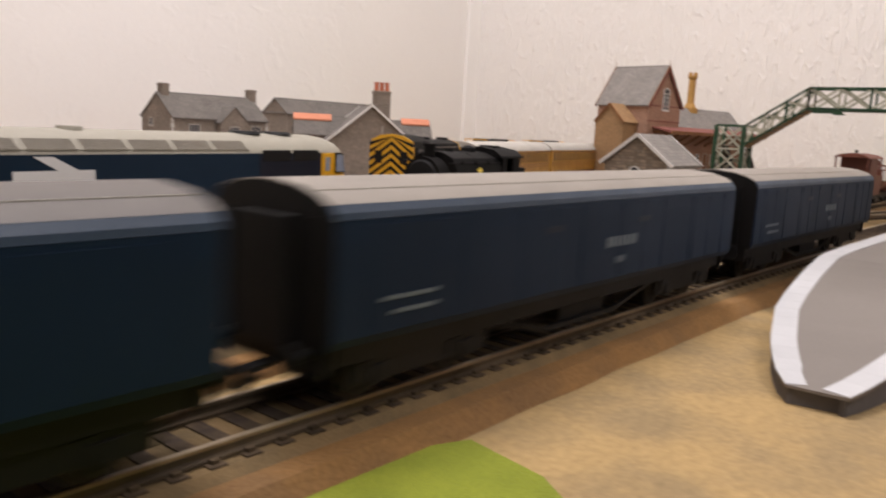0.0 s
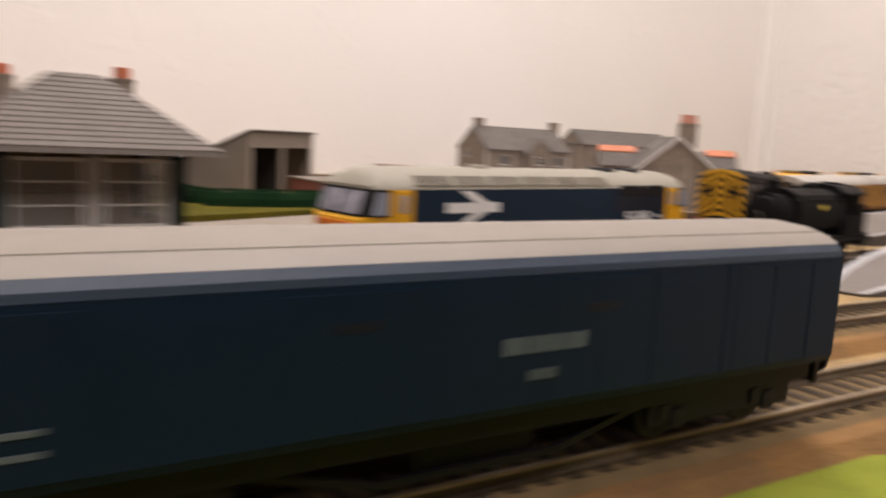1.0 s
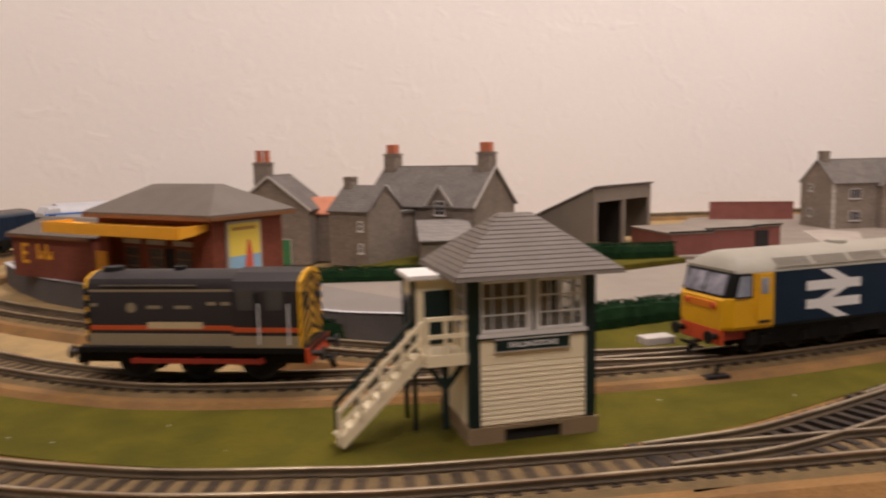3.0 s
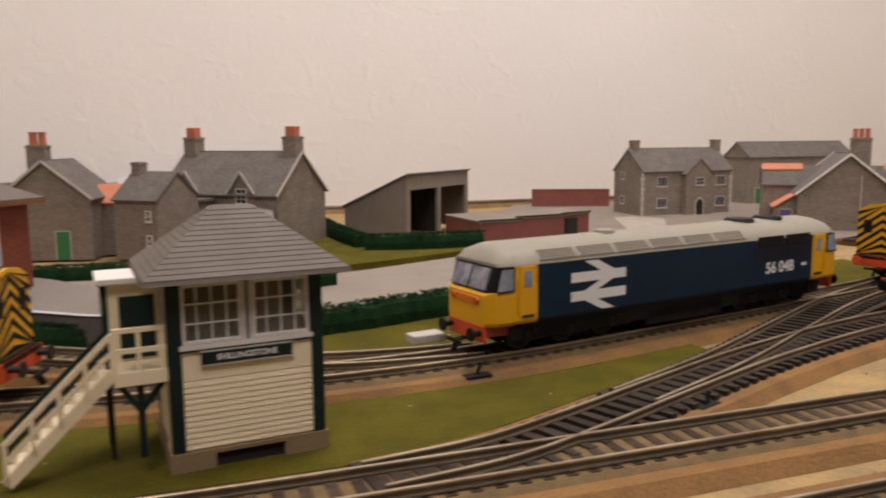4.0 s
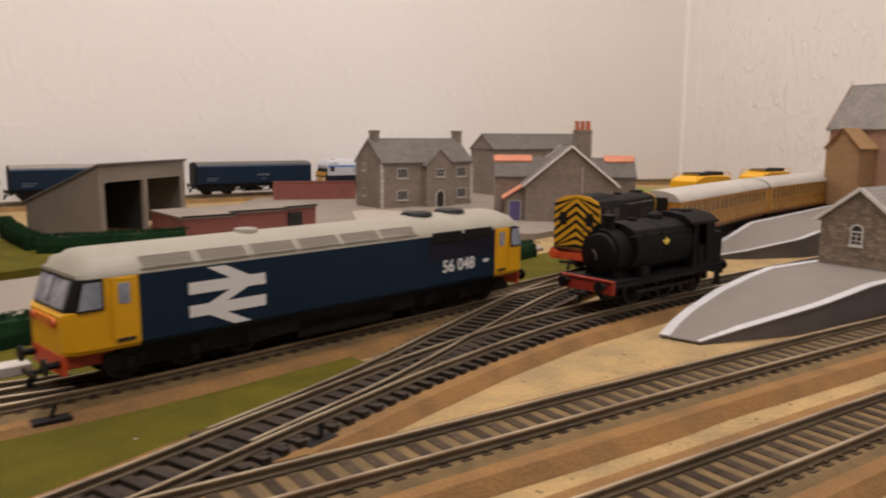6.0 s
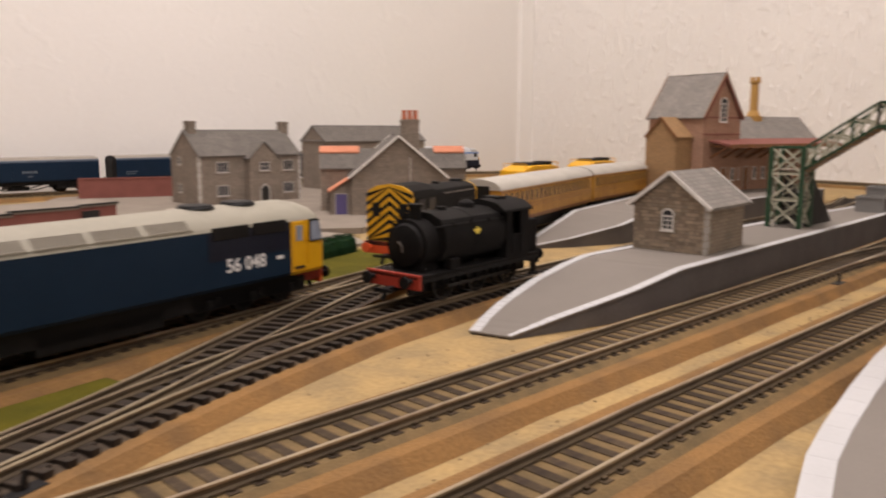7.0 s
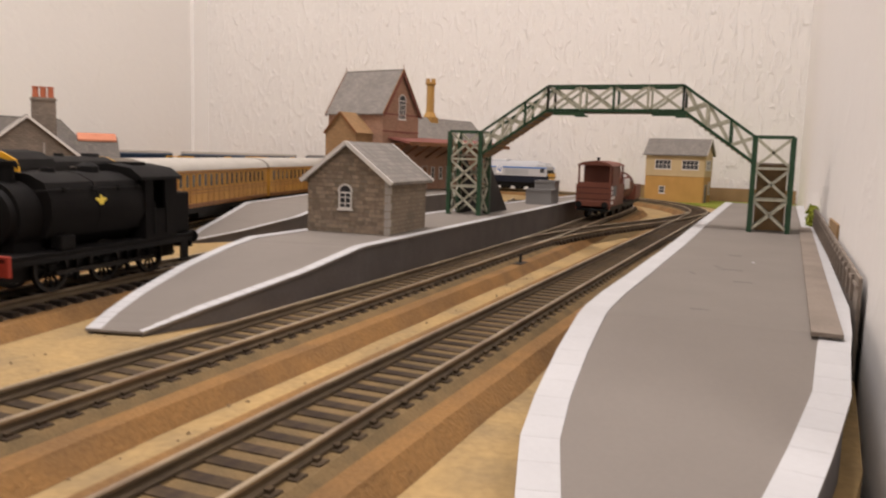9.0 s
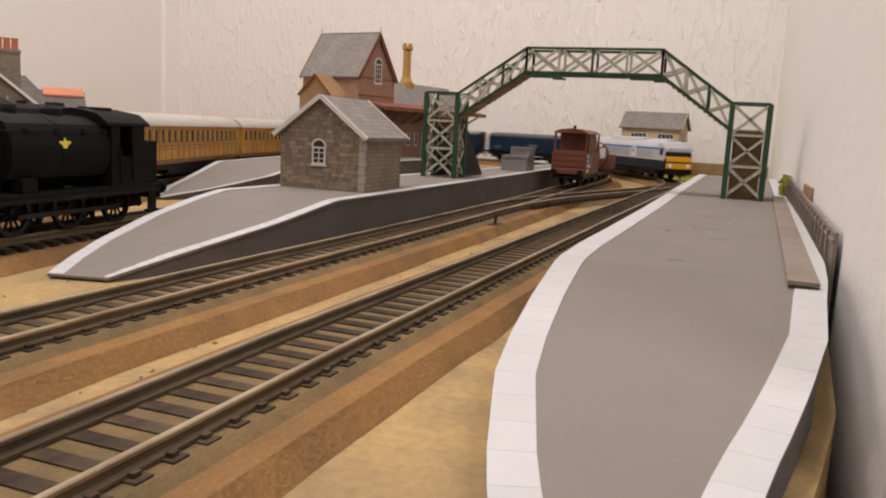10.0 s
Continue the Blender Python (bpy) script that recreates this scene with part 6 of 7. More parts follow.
def spoked_wheel(parent, x, r, gauge=7.2):
    """A pair of spoked driving wheels on one axle."""
    w = part("wheelset", Geo().tube((x, -gauge, r), (x, gauge, r), 1.2), LOCO_BLACK, parent, smooth=True)
    for s in (-1, 1):
        y0, y1 = s * (gauge + 0.2), s * (gauge + 1.9)
        n = 24
        rings = [[(x + q * math.cos(2 * math.pi * i / n), y, r + q * math.sin(2 * math.pi * i / n)) for q, y in ((r, y0), (r, y1), (r * 0.82, y1), (r * 0.82, y0))] for i in range(n)]
        part("tyre", Geo().loft(rings + [rings[0]], caps=False), DARK_STEEL, w)
        spokes = Geo().tube((x, y0, r), (x, y1 + s * 0.3, r), r * 0.24, r * 0.2, 12)
        for i in range(12):
            a = 2 * math.pi * i / 12
            spokes.bar((x, (y0 + y1) / 2, r), (x + r * 0.84 * math.cos(a), (y0 + y1) / 2, r + r * 0.84 * math.sin(a)), 0.7, 0.7)
        part("spokes", spokes, LOCO_BLACK, w)
    return w


def saddle_tank(m):
    d = thing("saddle_tank_engine", "weathered black saddle tank steam engine with red buffer beam", "locomotive", m, "parked locomotives")
    part("running_plate", Geo().box(-53, -15.5, 13.5, 48, 15.5, 15.3), SOOT_BLACK, d, bevel=0.3)
    for s in (-1, 1):
        part("valance", Geo().box(-52, s * 15 - 0.4, 11.8, 47, s * 15 + 0.4, 13.5), LOCO_BLACK, d)
        part("frame_plate", Geo().box(-49, s * 6 - 0.6, 5, 46, s * 6 + 0.6, 13.5), LOCO_BLACK, d)
    part("smokebox", Geo().tube((-43, 0, 27), (-31, 0, 27), 12.2, 12.2, 28), SOOT_BLACK, d, smooth=True)
    door = part("smokebox_door", Geo().tube((-44.6, 0, 27), (-43, 0, 27), 9.6, 10.6, 26).tube((-46, 0, 27), (-44.6, 0, 27), 3.2, 9.6, 26), SOOT_BLACK, d, smooth=True)
    part("door_dart", Geo().bar((-46.4, 0, 27), (-46.4, 2.4, 29), 0.6).bar((-46.6, 0, 27), (-46.6, -0.5, 24), 0.6), STEEL, door)
    part("saddle", Geo().box(-43, -9, 15.3, -31, 9, 22), SOOT_BLACK, d)
    tank = [(6, 19), (12.6, 20), (15.5, 26), (15.2, 33), (12.2, 38.8), (6, 41.4), (0, 42)]
    part("saddle_tank", hull([(0, 19)] + tank, -33, 15), SOOT_BLACK, d, "dull black saddle tank", smooth=True)
    for x in (-33.2, -10, 14.4):
        part("tank_band", hull([(0, 18.8)] + [(y + 0.15, z + 0.15) for y, z in tank], x, x + 0.8), SOOT_BLACK, d, smooth=True)
    part("boiler", Geo().tube((-31, 0, 23), (18, 0, 23), 9.5, 9.5, 20), SOOT_BLACK, d, smooth=True)
    part("chimney", Geo().tube((-37, 0, 38), (-37, 0, 44.6), 3.3, 2.9, 18).tube((-37, 0, 44.6), (-37, 0, 46), 3.8, 3.8, 18), SOOT_BLACK, d, smooth=True)
    part("dome", Geo().tube((2, 0, 41.4), (2, 0, 44), 4.4, 4.0, 18).tube((2, 0, 44), (2, 0, 45.4), 4.0, 1.8, 18), SOOT_BLACK, d, smooth=True)
    part("filler_cap", Geo().tube((-18, 0, 41.4), (-18, 0, 43.4), 2.8, 2.5, 14), SOOT_BLACK, d, smooth=True)
    cab = part("cab", Geo().prism([(-15.5, 15.3), (15.5, 15.3), (15.5, 39), (-15.5, 39)], "x", 16, 17.4), SOOT_BLACK, d)
    part("rear_sheet", Geo().box(35, -15.5, 15.3, 36.4, 15.5, 39), SOOT_BLACK, cab)
    part("cab_floor", Geo().box(17.4, -14.3, 15.3, 35, 14.3, 25), SOOT_BLACK, cab)
    for s in (-1, 1):
        part("side_sheet", Geo().prism([(17.4, 15.3), (35, 15.3), (35, 39), (28.5, 39), (28.5, 27), (21, 27), (21, 39), (17.4, 39)], "y", s * 15 - 0.5, s * 15 + 0.5), SOOT_BLACK, cab)
    part("backhead", Geo().box(17.4, -10, 25, 21, 10, 37), LOCO_BLACK, cab)
    for s in (-1, 1):
        part("spectacle", Geo().tube((15.6, s * 9, 34), (16.1, s * 9, 34), 2.7, 2.7, 16).tube((36.3, s * 9, 34), (36.8, s * 9, 34), 2.7, 2.7, 16), WINDOW_SILVER, cab, "round cab window")
        part("cab_rail", Geo().bar((21, s * 16, 17), (21, s * 16, 30), 0.5).bar((28.6, s * 16, 17), (28.6, s * 16, 30), 0.5), LOCO_BLACK, cab)
    part("cab_roof", hull([(0, 38.8), (16.2, 38.8), (15.9, 40), (11, 43.4), (0, 45)], 13, 39), SOOT_BLACK, d, smooth=True)
    part("roof_vent", Geo().box(22, -5, 44.2, 30, 5, 45.6), SOOT_BLACK, d, bevel=0.3)
    part("bunker", Geo().box(36.4, -13.5, 15.3, 48, 13.5, 33), SOOT_BLACK, d, bevel=0.6)
    for s in (-1, 1):
        part("emblem", Geo().prism([(-2.8, 0.2), (-2.2, 1.0), (-0.6, 0.8), (0, 2.0), (0.6, 0.8), (2.2, 1.0), (2.8, 0.2), (1.2, -0.6), (0.9, -1.6), (-0.9, -1.6), (-1.2, -0.6)], "y", s * 15.3 - 0.4, s * 15.3 + 0.25), POSTER, d, "small gold emblem", at=mpose(-9, 0, 32))
        part("coupling_rod", Geo().bar((-27, s * 10.6, 6.8), (27, s * 10.6, 6.8), 0.9, 1.6), DARK_STEEL, d)
        part("tank_rail", Geo().bar((-40, s * 14.9, 36.4), (14, s * 14.9, 36.4), 0.5), LOCO_BLACK, d)
        for x in (-26, -12, 2, 12):
            part("rail_knob", Geo().box(x - 0.7, s * 14.4 - 0.7, 35.7, x + 0.7, s * 14.4 + 0.7, 37.1), SOOT_BLACK, d)
        part("step", Geo().box(39, s * 14.5 - 1.2, 3.5, 46, s * 14.5 + 1.2, 4.5).box(40, s * 14.5 - 0.4, 4.5, 45, s * 14.5 + 0.4, 13.5), LOCO_BLACK, d)
        part("sand_box", Geo().box(-29, s * 13 - 2.4, 15.3, -22, s * 13 + 2.4, 20.4), SOOT_BLACK, d, bevel=0.5)
        for x in (-13.8, 13.8):
            part("brake_hanger", Geo().box(x - 0.8, s * 8 - 0.6, 3, x + 0.8, s * 8 + 0.6, 11), LOCO_BLACK, d)
    for x in (-27, 0, 27):
        spoked_wheel(d, x, 8.2)
    buffers(d, -53, -1, 13, LOCO_BLACK, BEAM_RED, 33)
    buffers(d, 48, 1, 13, LOCO_BLACK, LOCO_BLACK, 30)
    return d


def teak_coach(m, label):
    d = thing("teak_coach", label, "coach", m, "teak coaches")
    L = 106
    side = [(0, 12), (17, 12), (18, 14), (18, 35), (17.6, 36.9)]
    part("body", hull(side + [(0, 36.9)], -L, L), TEAK, d, "varnished teak body")
    part("roof", hull([(0, 37), (18, 37), (17, 39.6), (13, 42.6), (6, 44.4), (0, 44.8)], -L - 0.8, L + 0.8), COACH_ROOF, d, "white roof", smooth=True)
    part("lower_panel", Geo().box(-L, -18.15, 12.5, L, -17.9, 15), TEAK_DARK, d)
    for s in (-1, 1):
        part("waist_beading", Geo().box(-L, s * 18 - 0.25, 23.6, L, s * 18 + 0.25, 24.1).box(-L, s * 18 - 0.25, 21.4, L, s * 18 + 0.25, 21.8).box(-L, s * 18 - 0.25, 35.4, L, s * 18 + 0.25, 36), TEAK_DARK, d)
        for i in range(20):
            x = -L + 8 + i * 10.0
            win = part("window", Geo().box(x - 2.3, s * 18 - 0.3, 26, x + 2.3, s * 18 + 0.22, 34.4), WINDOW_GLASS, d)
            part("window_frame", Geo().box(x - 3.0, s * 18 - 0.3, 25.4, x - 2.3, s * 18 + 0.42, 35).box(x + 2.3, s * 18 - 0.3, 25.4, x + 3.0, s * 18 + 0.42, 35), TEAK_PALE, win)
            part("door_line", Geo().box(x + 4.7, s * 18 - 0.22, 13, x + 5.2, s * 18 + 0.22, 35.4), TEAK_DARK, d)
    for x in (-L - 1.2, L):
        part("end_door", Geo().box(x, -9, 13, x + 1.2, 9, 40), LOCO_BLACK, d, "black corridor connection", bevel=0.4)
    part("underframe", Geo().box(-L + 4, -15, 8, L - 4, 15, 12).box(-30, -14, 4, 30, 14, 8), LOCO_BLACK, d)
    for x in (-74, 74):
        bogie(d, x, (-16, 16), 6.2, 48)
    return d


NAVY_PALE = mat("worn_transfer", (0.07, 0.09, 0.115), 0.6, vary=0.3)


def parcels_van(label, length, roof_paint):
    d = thing("parcels_van", label, "van", Matrix(), "vans of the moving train")
    L = length / 2 - 1
    door = length / 17
    side = [(0, 14.4), (17.4, 14.4), (18.1, 16), (18.2, 34), (18.0, 37.9)]
    part("body", hull(side + [(0, 37.9)], -L, L), VAN_BLUE, d, "rail blue body")
    part("roof", hull([(0, 40.6), (16.4, 40.65), (14.0, 42.0), (8.5, 43.5), (0, 44.2)], -L - 0.4, L + 0.4), roof_paint, d, "grey roof", smooth=True)
    part("cantrail_band", hull([(0, 38.0), (18.05, 38.0), (17.7, 39.2), (16.5, 40.6), (0, 40.6)], -L, L), CANTRAIL, d, "cantrail strip with overhead light painted in paler")
    for way in (-1, 1):
        e = part("end_wall", hull([(0, 14), (17.3, 14), (17.9, 37.9), (16.3, 40.6), (13.8, 41.8), (8.3, 43.2), (0, 43.8)], way * L - 0.3, way * (L + 0.5)), LOCO_BLACK, d)
        part("gangway", Geo().box(way * (L + 0.5) - 0.6, -7.5, 13, way * (L + 0.5) + 1.6, 7.5, 38), LOCO_BLACK, e, bevel=0.5)
        for s in (-1, 1):
            part("end_post", Geo().box(way * (L + 0.4) - 0.5, s * 12 - 0.5, 13, way * (L + 0.4) + 0.6, s * 12 + 0.5, 38), LOCO_BLACK, e)
        buffers(d, way * L, way, 12.5, LOCO_BLACK, LOCO_BLACK, 31)
    for s in (-1, 1):
        for i in range(4):
            x = -L + length * (i + 0.5) / 4
            part("door", Geo().box(x - door, s * 18.2 - 0.12, 16, x - 0.2, s * 18.2 + 0.04, 36.9).box(x + 0.2, s * 18.2 - 0.12, 16, x + door, s * 18.2 + 0.04, 36.9), VAN_BLUE, d, bevel=0.1)
            for dx in (-door - 2.5, door + 2.5):
                part("rib", Geo().box(x + dx - 0.5, s * 18.2 - 0.1, 16, x + dx + 0.5, s * 18.2 + 0.08, 37.0), VAN_BLUE, d)
            if i in (1, 2):
                part("vent", Geo().box(x - 4, s * 18.2 - 0.1, 31, x + 4, s * 18.2 + 0.12, 32.5), NAVY, d)
        part("roof_seam", Geo().bar((-L, s * 11.4, 42.72), (L, s * 11.4, 42.72), 0.35, 0.25), LOCO_ROOF, d)
        f = 1 if s < 0 else -1
        for i, wdt in enumerate((2.6, 2.2, 2.4, 2.4, 2.2, 2.6, 2.4)):
            part("marking", Geo().box(f * 10 + (i - 3.5) * 2.6, s * 18.3 - 0.15, 24.9, f * 10 + (i - 3.5) * 2.6 + wdt * 0.72, s * 18.3 + 0.1, 27.7), FADED_WHITE, d, "small white painted wording")
        part("marking", Geo().box(f * 10 - 3, s * 18.3 - 0.12, 20.2, f * 10 + 3, s * 18.3 + 0.12, 22), NAVY_PALE, d, "small pale marking")
        part("marking", Geo().box(-f * (L - 20) - 8, s * 18.3 - 0.12, 22.2, -f * (L - 20) + 8, s * 18.3 + 0.12, 23.0).box(-f * (L - 20) - 8, s * 18.3 - 0.12, 19.4, -f * (L - 20) + 5, s * 18.3 + 0.12, 20.2), FADED_WHITE, d, "thin white painted lines")
        part("truss", Geo().bar((-L + 50, s * 13, 11), (-18, s * 13, 4.5), 1.2).bar((-18, s * 13, 4.5), (18, s * 13, 4.5), 1.2).bar((18, s * 13, 4.5), (L - 50, s * 13, 11), 1.2), LOCO_BLACK, d)
    part("underframe", Geo().box(-L + 3, -15, 10, L - 3, 15, 14.4).box(-14, -12, 5, 10, 12, 8.5), LOCO_BLACK, d)
    for x in (-L + 30, L - 30):
        bogie(d, x, (-14, 14), 6.2, 44)
    return d


def silver_diesel():
    d = thing("freight_locomotive", "silver and navy diesel locomotive with blue stripe, running", "locomotive", Matrix(), "moving train")
    L = LOCO / 2 - 2
    side = [(0, 11), (17, 11), (17.6, 12), (17.6, 22)]
    part("lower_body", hull(side + [(0, 22)], -L + 20, L - 20), NAVY, d, "navy lower body")
    part("upper_body", hull([(0, 22.1), (17.6, 22.1), (17.6, 36.5), (0, 36.5)], -L + 20, L - 20), SILVER_BODY, d, "silver grey upper body")
    part("roof", hull([(0, 36.6), (17.6, 36.6), (16, 40.5), (11, 44), (0, 46.5)], -L + 20, L - 20), SILVER_BODY, d, "silver roof", smooth=True)
    part("roof_hump", hull([(0, 44), (12, 44), (10, 47), (0, 48)], -40, 60), SILVER_BODY, d, smooth=True)
    for s in (-1, 1):
        part("stripe", Geo().box(-L + 3, s * 17.6 - 0.15, 34.2, L - 3, s * 17.6 + 0.15, 36.4), STRIPE_BLUE, d, "bright blue stripe")
        part("emblem", Geo().box(44, s * 17.7 - 0.1, 25, 55, s * 17.7 + 0.15, 36), WHITE_PAINT, d, "white square emblem with a blue shape")
        part("emblem", Geo().box(46.5, s * 17.8 - 0.15, 31, 48.5, s * 17.8 + 0.2, 34.5).box(50.5, s * 17.8 - 0.15, 27, 52.5, s * 17.8 + 0.2, 34.5).box(46.5, s * 17.8 - 0.15, 29.5, 52.5, s * 17.8 + 0.2, 31), STRIPE_BLUE, d)
        for x0, x1 in ((-90, -50), (-44, 36), (60, 100)):
            part("grille", Geo().box(x0, s * 17.6 - 0.1, 24, x1, s * 17.6 + 0.12, 33), mat("grille_silver", (0.36, 0.37, 0.39), 0.5), d)
    for way in (-1, 1):
        def ring(x, q, top, low):
            return [(way * x, y, z) for y, z in section([(0, low), (q, low), (q, (low + top) / 2), (q - 0.4, top - 2), (q - 5, top), (0, top)])]
        cab = part("cab", Geo().loft([ring(L - 20, 17.6, 44, 22), ring(L - 8, 17.6, 43, 22), ring(L - 3, 17.0, 36.5, 22)]), SILVER_BODY, d, "silver cab")
        part("nose", Geo().loft([ring(L - 20, 17.62, 22, 11), ring(L - 2, 17.2, 26, 11), ring(L, 16.4, 25, 11)]), NAVY, cab)
        part("front_panel", Geo().box(min(way * (L - 1), way * (L + 0.5)), -16, 13, max(way * (L - 1), way * (L + 0.5)), 16, 27), LOCO_YELLOW, cab, "yellow warning panel", bevel=0.4)
        part("dark_band", Geo().box(min(way * L, way * (L + 0.7)), -16, 19.6, max(way * L, way * (L + 0.7)), 16, 21.2), LOCO_BLACK, cab)
        windscreen(cab, way * (L - 1.2), way, 28, 36.4, 30, 2)
        part("screen_surround", Geo().loft([[(way * (L - 6), y, z) for y, z in ((-16.5, 27), (16.5, 27), (16.5, 38), (-16.5, 38))], [(way * (L - 1.6), -16, 27), (way * (L - 1.6), 16, 27), (way * (L - 4.8), 15.5, 38), (way * (L - 4.8), -15.5, 38)]]), LOCO_BLACK, cab, "dark surround of the windscreens")
        for s in (-1, 1):
            part("side_window", Geo().box(min(way * (L - 7), way * (L - 14)), s * 17.7 - 0.15, 28, max(way * (L - 7), way * (L - 14)), s * 17.7 + 0.15, 35), WINDOW_GLASS, cab)
            part("headlight", Geo().tube((way * (L + 0.4), s * 11, 16.5), (way * (L + 1.3), s * 11, 16.5), 2.2), WHITE_PAINT, cab)
        buffers(d, way * L, way, 10.5, LOCO_BLACK, LOCO_BLACK, 30)
        bogie(d, way * (L - 55), (-24, 0, 24), 7, 64, 30)
    part("underframe", Geo().box(-L + 18, -14, 6, L - 18, 14, 11).box(-34, -15, 2.5, 34, 15, 8), LOCO_BLACK, d)
    return d


diesel_56()
shunter(at_x(T4, -181, -81), "dark grey diesel shunter with orange stripe, parked", grey=True)
shunter(at_x(T4, 490, 389), "black diesel shunter with yellow chevron end, parked")
saddle_tank(at_x(T3, 327, 434))
teak_coach(at_x(T4, 512, 716), "teak coach with white roof behind the black shunter")
teak_coach(at_x(T4, 724, 930), "second teak coach with white roof, partly behind the station")

# Low wooden stub and rails ahead of the blue diesel.
stub = thing("timber_block", "pale wooden block lying on the rails", "block", mpose(70, 304, 9.2, 0, 0, 8))
part("body", Geo().box(0, 0, 0, 16, 9, 4), PALE_TRIM, stub, bevel=0.6)

# Yellow maintenance wagons on the back siding.
for k, x in enumerate((752, 905)):
    y = 560 if k == 0 else 582
    wag = thing("yellow_wagon", "yellow engineering wagon with a black canvas top", "wagon", mpose(x + 35, y, 9, 0, 0, 9), "yellow wagons")
    part("chassis", Geo().box(-44, -13, 7, 44, 13, 10), LOCO_BLACK, wag)
    part("body", Geo().prism([(-42, 10), (42, 10), (42, 36), (30, 40), (-20, 41), (-40, 36)], "y", -15, 15), LOCO_YELLOW, wag, "yellow body", bevel=1.0)
    part("canvas", Geo().prism([(-22, 41), (14, 40.6), (10, 43.4), (-18, 44)], "y", -12, 12), POINT_BLACK, wag, bevel=0.8)
    part("engine_cover", Geo().box(20, -9, 39.5, 34, 9, 44), POINT_BLACK, wag, bevel=0.8)
    for x in (-34, 38):
        part("handrail", Geo().bar((x, -14, 37), (x, -14, 43), 0.8).bar((x, -14, 43), (x, 14, 43), 0.8).bar((x, 14, 37), (x, 14, 43), 0.8), LOCO_YELLOW, wag)
    for a in (-28, 28):
        wheelset(wag, a, 6)

# Brown wagons waiting at the far end of the inner line.
w1 = thing("brake_van", "brown brake van with a veranda roof", "wagon", mpose(880, 179, 9), "brown wagons")
part("chassis", Geo().box(-34, -14, 7, 34, 14, 11), LOCO_BLACK, w1)
part("body", Geo().prism([(-33, 11), (33, 11), (33, 30), (-33, 30)], "y", -15.5, -14.3).box(-33, 14.3, 11, 33, 15.5, 30).box(-33, -14.3, 11, -31.6, 14.3, 32).box(31.6, -14.3, 11, 33, 14.3, 30).box(-31.6, -14.3, 11, 31.6, 14.3, 13), BROWN_WAGON, w1)
part("cabin", Geo().box(-14, -13.2, 13, 20, 13.2, 47), BROWN_WAGON, w1, "brown cabin between the verandas")
part("roof", hull([(0, 47.1), (15.4, 46.4), (14.5, 47.6), (10, 49.6), (0, 51)], -33, 33), BROWN_WAGON, w1, smooth=True)
part("stove_pipe", Geo().tube((8, 5, 50), (8, 5, 54), 1.3, 1.3, 10), LOCO_BLACK, w1)
for x in (-31, 31):
    for y in (-13.8, 13.8):
        part("roof_post", Geo().box(x - 0.8, y - 0.7, 30, x + 0.8, y + 0.7, 47), BROWN_WAGON, w1)
for z in (17, 22, 27):
    part("plank_line", Geo().box(-33.15, -14.3, z, -32.9, 14.3, z + 0.4), LOCO_BLACK, w1)
part("white_panel", Geo().box(-24, -15.8, 20, -8, -15.45, 29), FADED_WHITE, w1, "worn white lettering panel")
for r, n in ((27.2, 4), (23.0, 4), (18.6, 5), (14.4, 3)):
    for i in range(n):
        part("marking", Geo().box(-31 + i * 3.6, -15.75, r - 1.4, -28.6 + i * 3.6, -15.3, r + 1.4), WHITE_PAINT, w1, "white block lettering")
for a in (-20, 20):
    wheelset(w1, a, 6.2)
buffers(w1, -34, -1, 12.5, LOCO_BLACK, BROWN_WAGON, 31)
w2 = thing("tank_wagon", "brown tank wagon with white lettering", "wagon", mpose(958, 180, 9), "brown wagons")
part("chassis", Geo().box(-34, -14, 7, 34, 14, 11), LOCO_BLACK, w2)
part("tank", Geo().tube((-32, 0, 26), (32, 0, 26), 14, 14, 28).tube((-34, 0, 26), (-32, 0, 26), 11, 14, 28).tube((32, 0, 26), (34, 0, 26), 14, 11, 28), BROWN_WAGON, w2, smooth=True)
for x in (-20, 20):
    part("strap", Geo().tube((x - 0.8, 0, 26), (x + 0.8, 0, 26), 14.4, 14.4, 28), LOCO_BLACK, w2, smooth=True)
part("dome", Geo().tube((0, 0, 39), (0, 0, 44), 5, 5, 18), BROWN_WAGON, w2, smooth=True)
for i in range(4):
    part("marking", Geo().box(-26 + i * 7, -14.6, 24, -21 + i * 7, -13.2, 34), WHITE_PAINT, w2, "white block lettering")
part("marking", Geo().box(-24, -12.6, 35.5, -10, -11, 38), WHITE_PAINT, w2, "white block lettering")
for a in (-20, 20):
    wheelset(w2, a, 6.2)
w3 = thing("open_wagon", "brown open wagon with plain plank sides", "wagon", mpose(1030, 183, 9, 0, 0, 3.5), "brown wagons")
part("chassis", Geo().box(-30, -14, 7, 30, 14, 11), LOCO_BLACK, w3)
part("body", Geo().box(-29, -15.5, 11, 29, -14.3, 26).box(-29, 14.3, 11, 29, 15.5, 26).box(-29, -14.3, 11, -27.8, 14.3, 26).box(27.8, -14.3, 11, 29, 14.3, 26).box(-27.8, -14.3, 11, 27.8, 14.3, 12), BROWN_WAGON, w3)
for a in (-18, 18):
    wheelset(w3, a, 6.2)

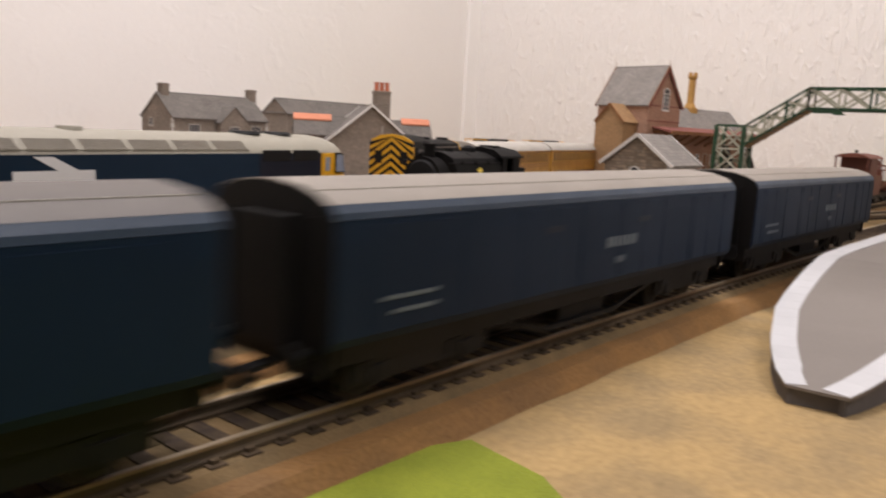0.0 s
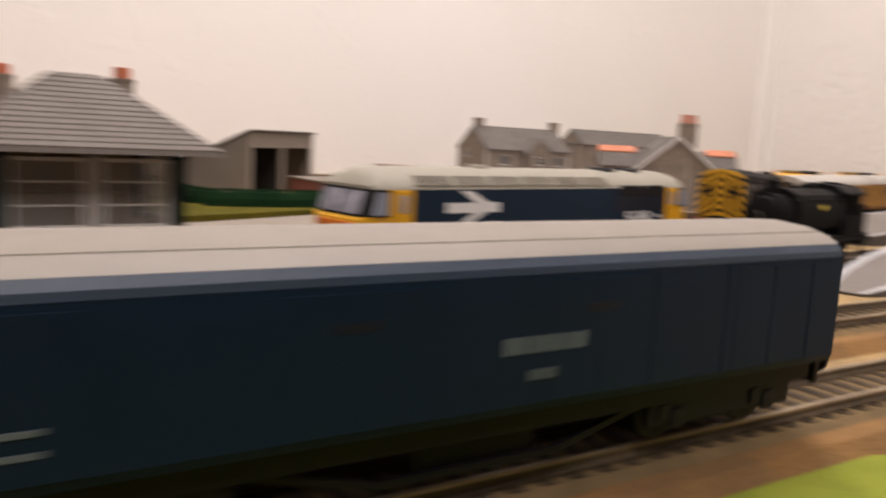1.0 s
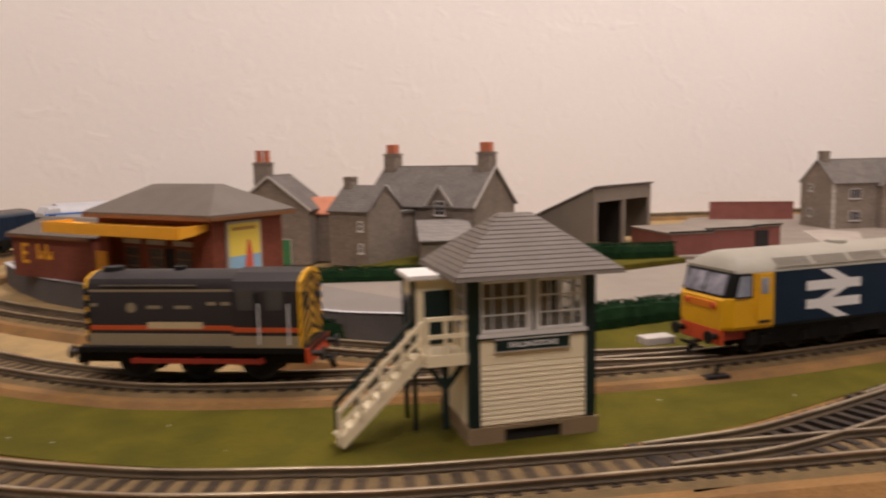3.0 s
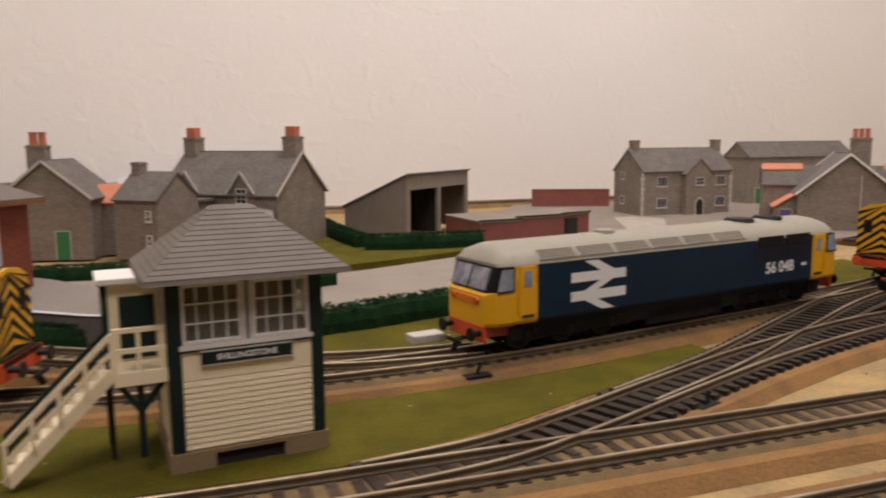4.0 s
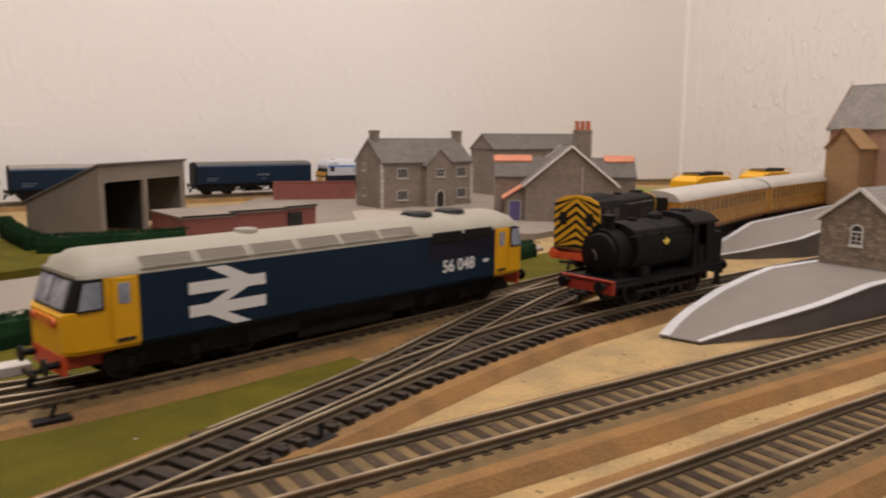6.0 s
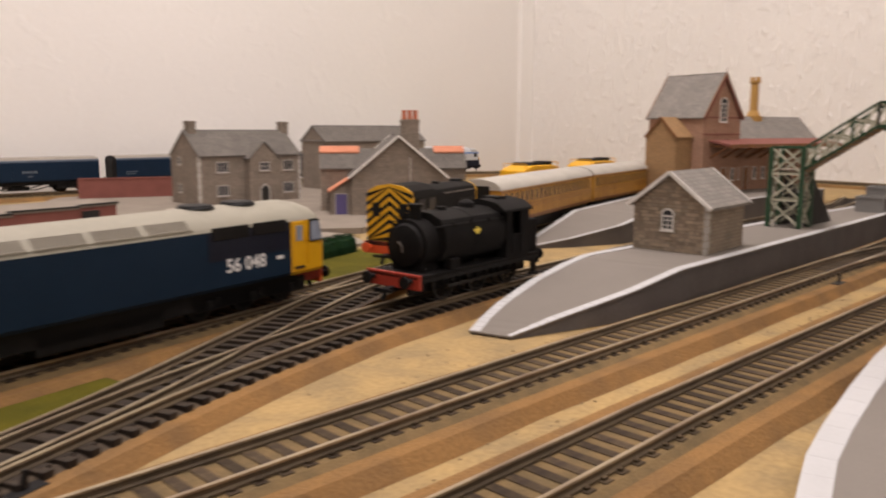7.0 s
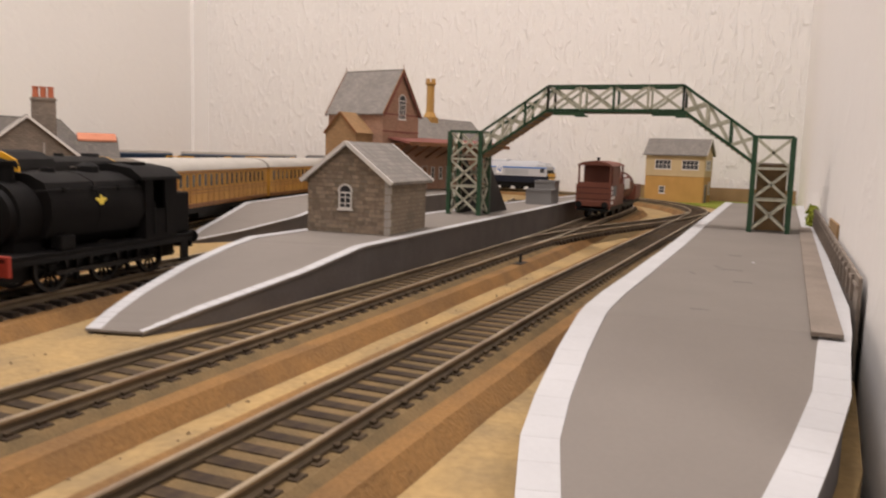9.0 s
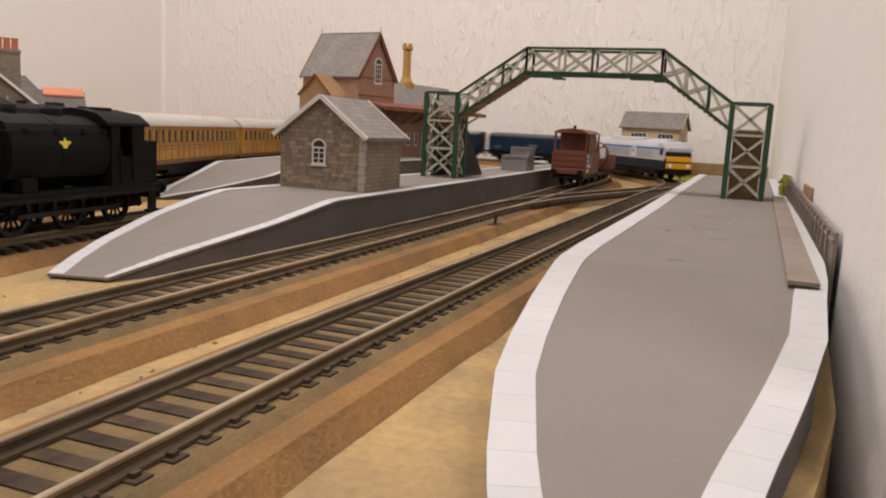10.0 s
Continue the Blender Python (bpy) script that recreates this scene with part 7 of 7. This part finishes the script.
# Crumbs of plaster and foam lying about on the grass, the road and the sand.
def crumbs(seed, count, x0, x1, y0, y1, z, material, label):
    r = random.Random(seed)
    g = Geo()
    for _ in range(count):
        c = Vector((r.uniform(x0, x1), r.uniform(y0, y1), z))
        k = r.uniform(0.3, 0.85)
        q = Euler((r.uniform(-0.3, 0.3), r.uniform(-0.3, 0.3), r.uniform(0, 6))).to_matrix()
        g.add([c + q @ (Vector(p) * k) for p in ((1, 0, -0.2), (-0.6, 0.8, -0.2), (-0.7, -0.7, -0.2), (0, 0, 0.7))], [(0, 1, 2), (0, 1, 3), (1, 2, 3), (2, 0, 3)])
    tagged(part("crumbs", g, material), label, "litter", kind="stuff")


crumbs(21, 20, -250, 190, 222, 258, 2.7, PALE_TRIM, "pale crumbs of plaster on the grass strip")
crumbs(22, 7, 60, 230, 585, 650, VZ + 0.2, PALE_TRIM, "pale crumbs of plaster on the lawn")
crumbs(23, 12, 20, 330, 335, 400, 2.4, PALE_TRIM, "pale crumbs of plaster along the verge")
crumbs(24, 60, 200, 620, 205, 240, 0.2, TAN_BASE, "brown grit on the sand between the tracks")
crumbs(25, 80, 150, 560, 140, 154, 0.2, TAN_BASE, "brown grit on the sand between the main lines")

# ---- the moving train ----
engine = silver_diesel()
vans = [parcels_van("short blue parcels van with darker grey roof, behind the locomotive", VANS[0], DARK_VAN_ROOF),
        parcels_van("blue parcels van with grey roof, in mid-train", VANS[1], VAN_ROOF),
        parcels_van("blue parcels van with grey roof, last of the train", VANS[2], VAN_ROOF)]

# ---- sleepers, piece by piece ----
for me, bed, m in later_pieces:
    o = new("sleeper", me)
    o.parent, o.matrix_basis = bed, m

# Place of the train's front along the loop (mm from plan x = 0 of the front line, towards -x).
ORIGIN = min(range(200, 400), key=lambda i: abs(LOOP[i].x)) * 3.0


def on_loop(s):
    k = ((s + ORIGIN) / 3.0) % len(LOOP)
    i = int(k)
    return LOOP[i].lerp(LOOP[(i + 1) % len(LOOP)], k - i)


def ride(front, back):
    a, b = on_loop(front - 30), on_loop(back + 30)
    mid = (a + b) / 2
    return mpose(mid.x, mid.y, 9.0, 0, 0, math.degrees(math.atan2(a.y - b.y, a.x - b.x)))


def front_at(t):
    """Smooth through the timetable."""
    for (t0, s0), (t1, s1) in zip(TIMETABLE, TIMETABLE[1:]):
        if t <= t1:
            i = TIMETABLE.index((t0, s0))
            before = TIMETABLE[max(i - 1, 0)]
            after = TIMETABLE[min(i + 2, len(TIMETABLE) - 1)]
            m0 = (s1 - before[1]) / max(t1 - before[0], 0.01)
            m1 = (after[1] - s0) / max(after[0] - t0, 0.01)
            d = t1 - t0
            u = (t - t0) / d
            return (2 * u ** 3 - 3 * u * u + 1) * s0 + (u ** 3 - 2 * u * u + u) * d * m0 + (3 * u * u - 2 * u ** 3) * s1 + (u ** 3 - u * u) * d * m1
    return TIMETABLE[-1][1]


def motions():
    times = [i * 0.2 for i in range(51)]
    walk(engine, [(t, ride(front_at(t), front_at(t) - LOCO)) for t in times])
    lead = LOCO + GAP
    for van, length in zip(vans, VANS):
        walk(van, [(t, ride(front_at(t) - lead, front_at(t) - lead - length)) for t in times])
        lead += length + GAP


motions()
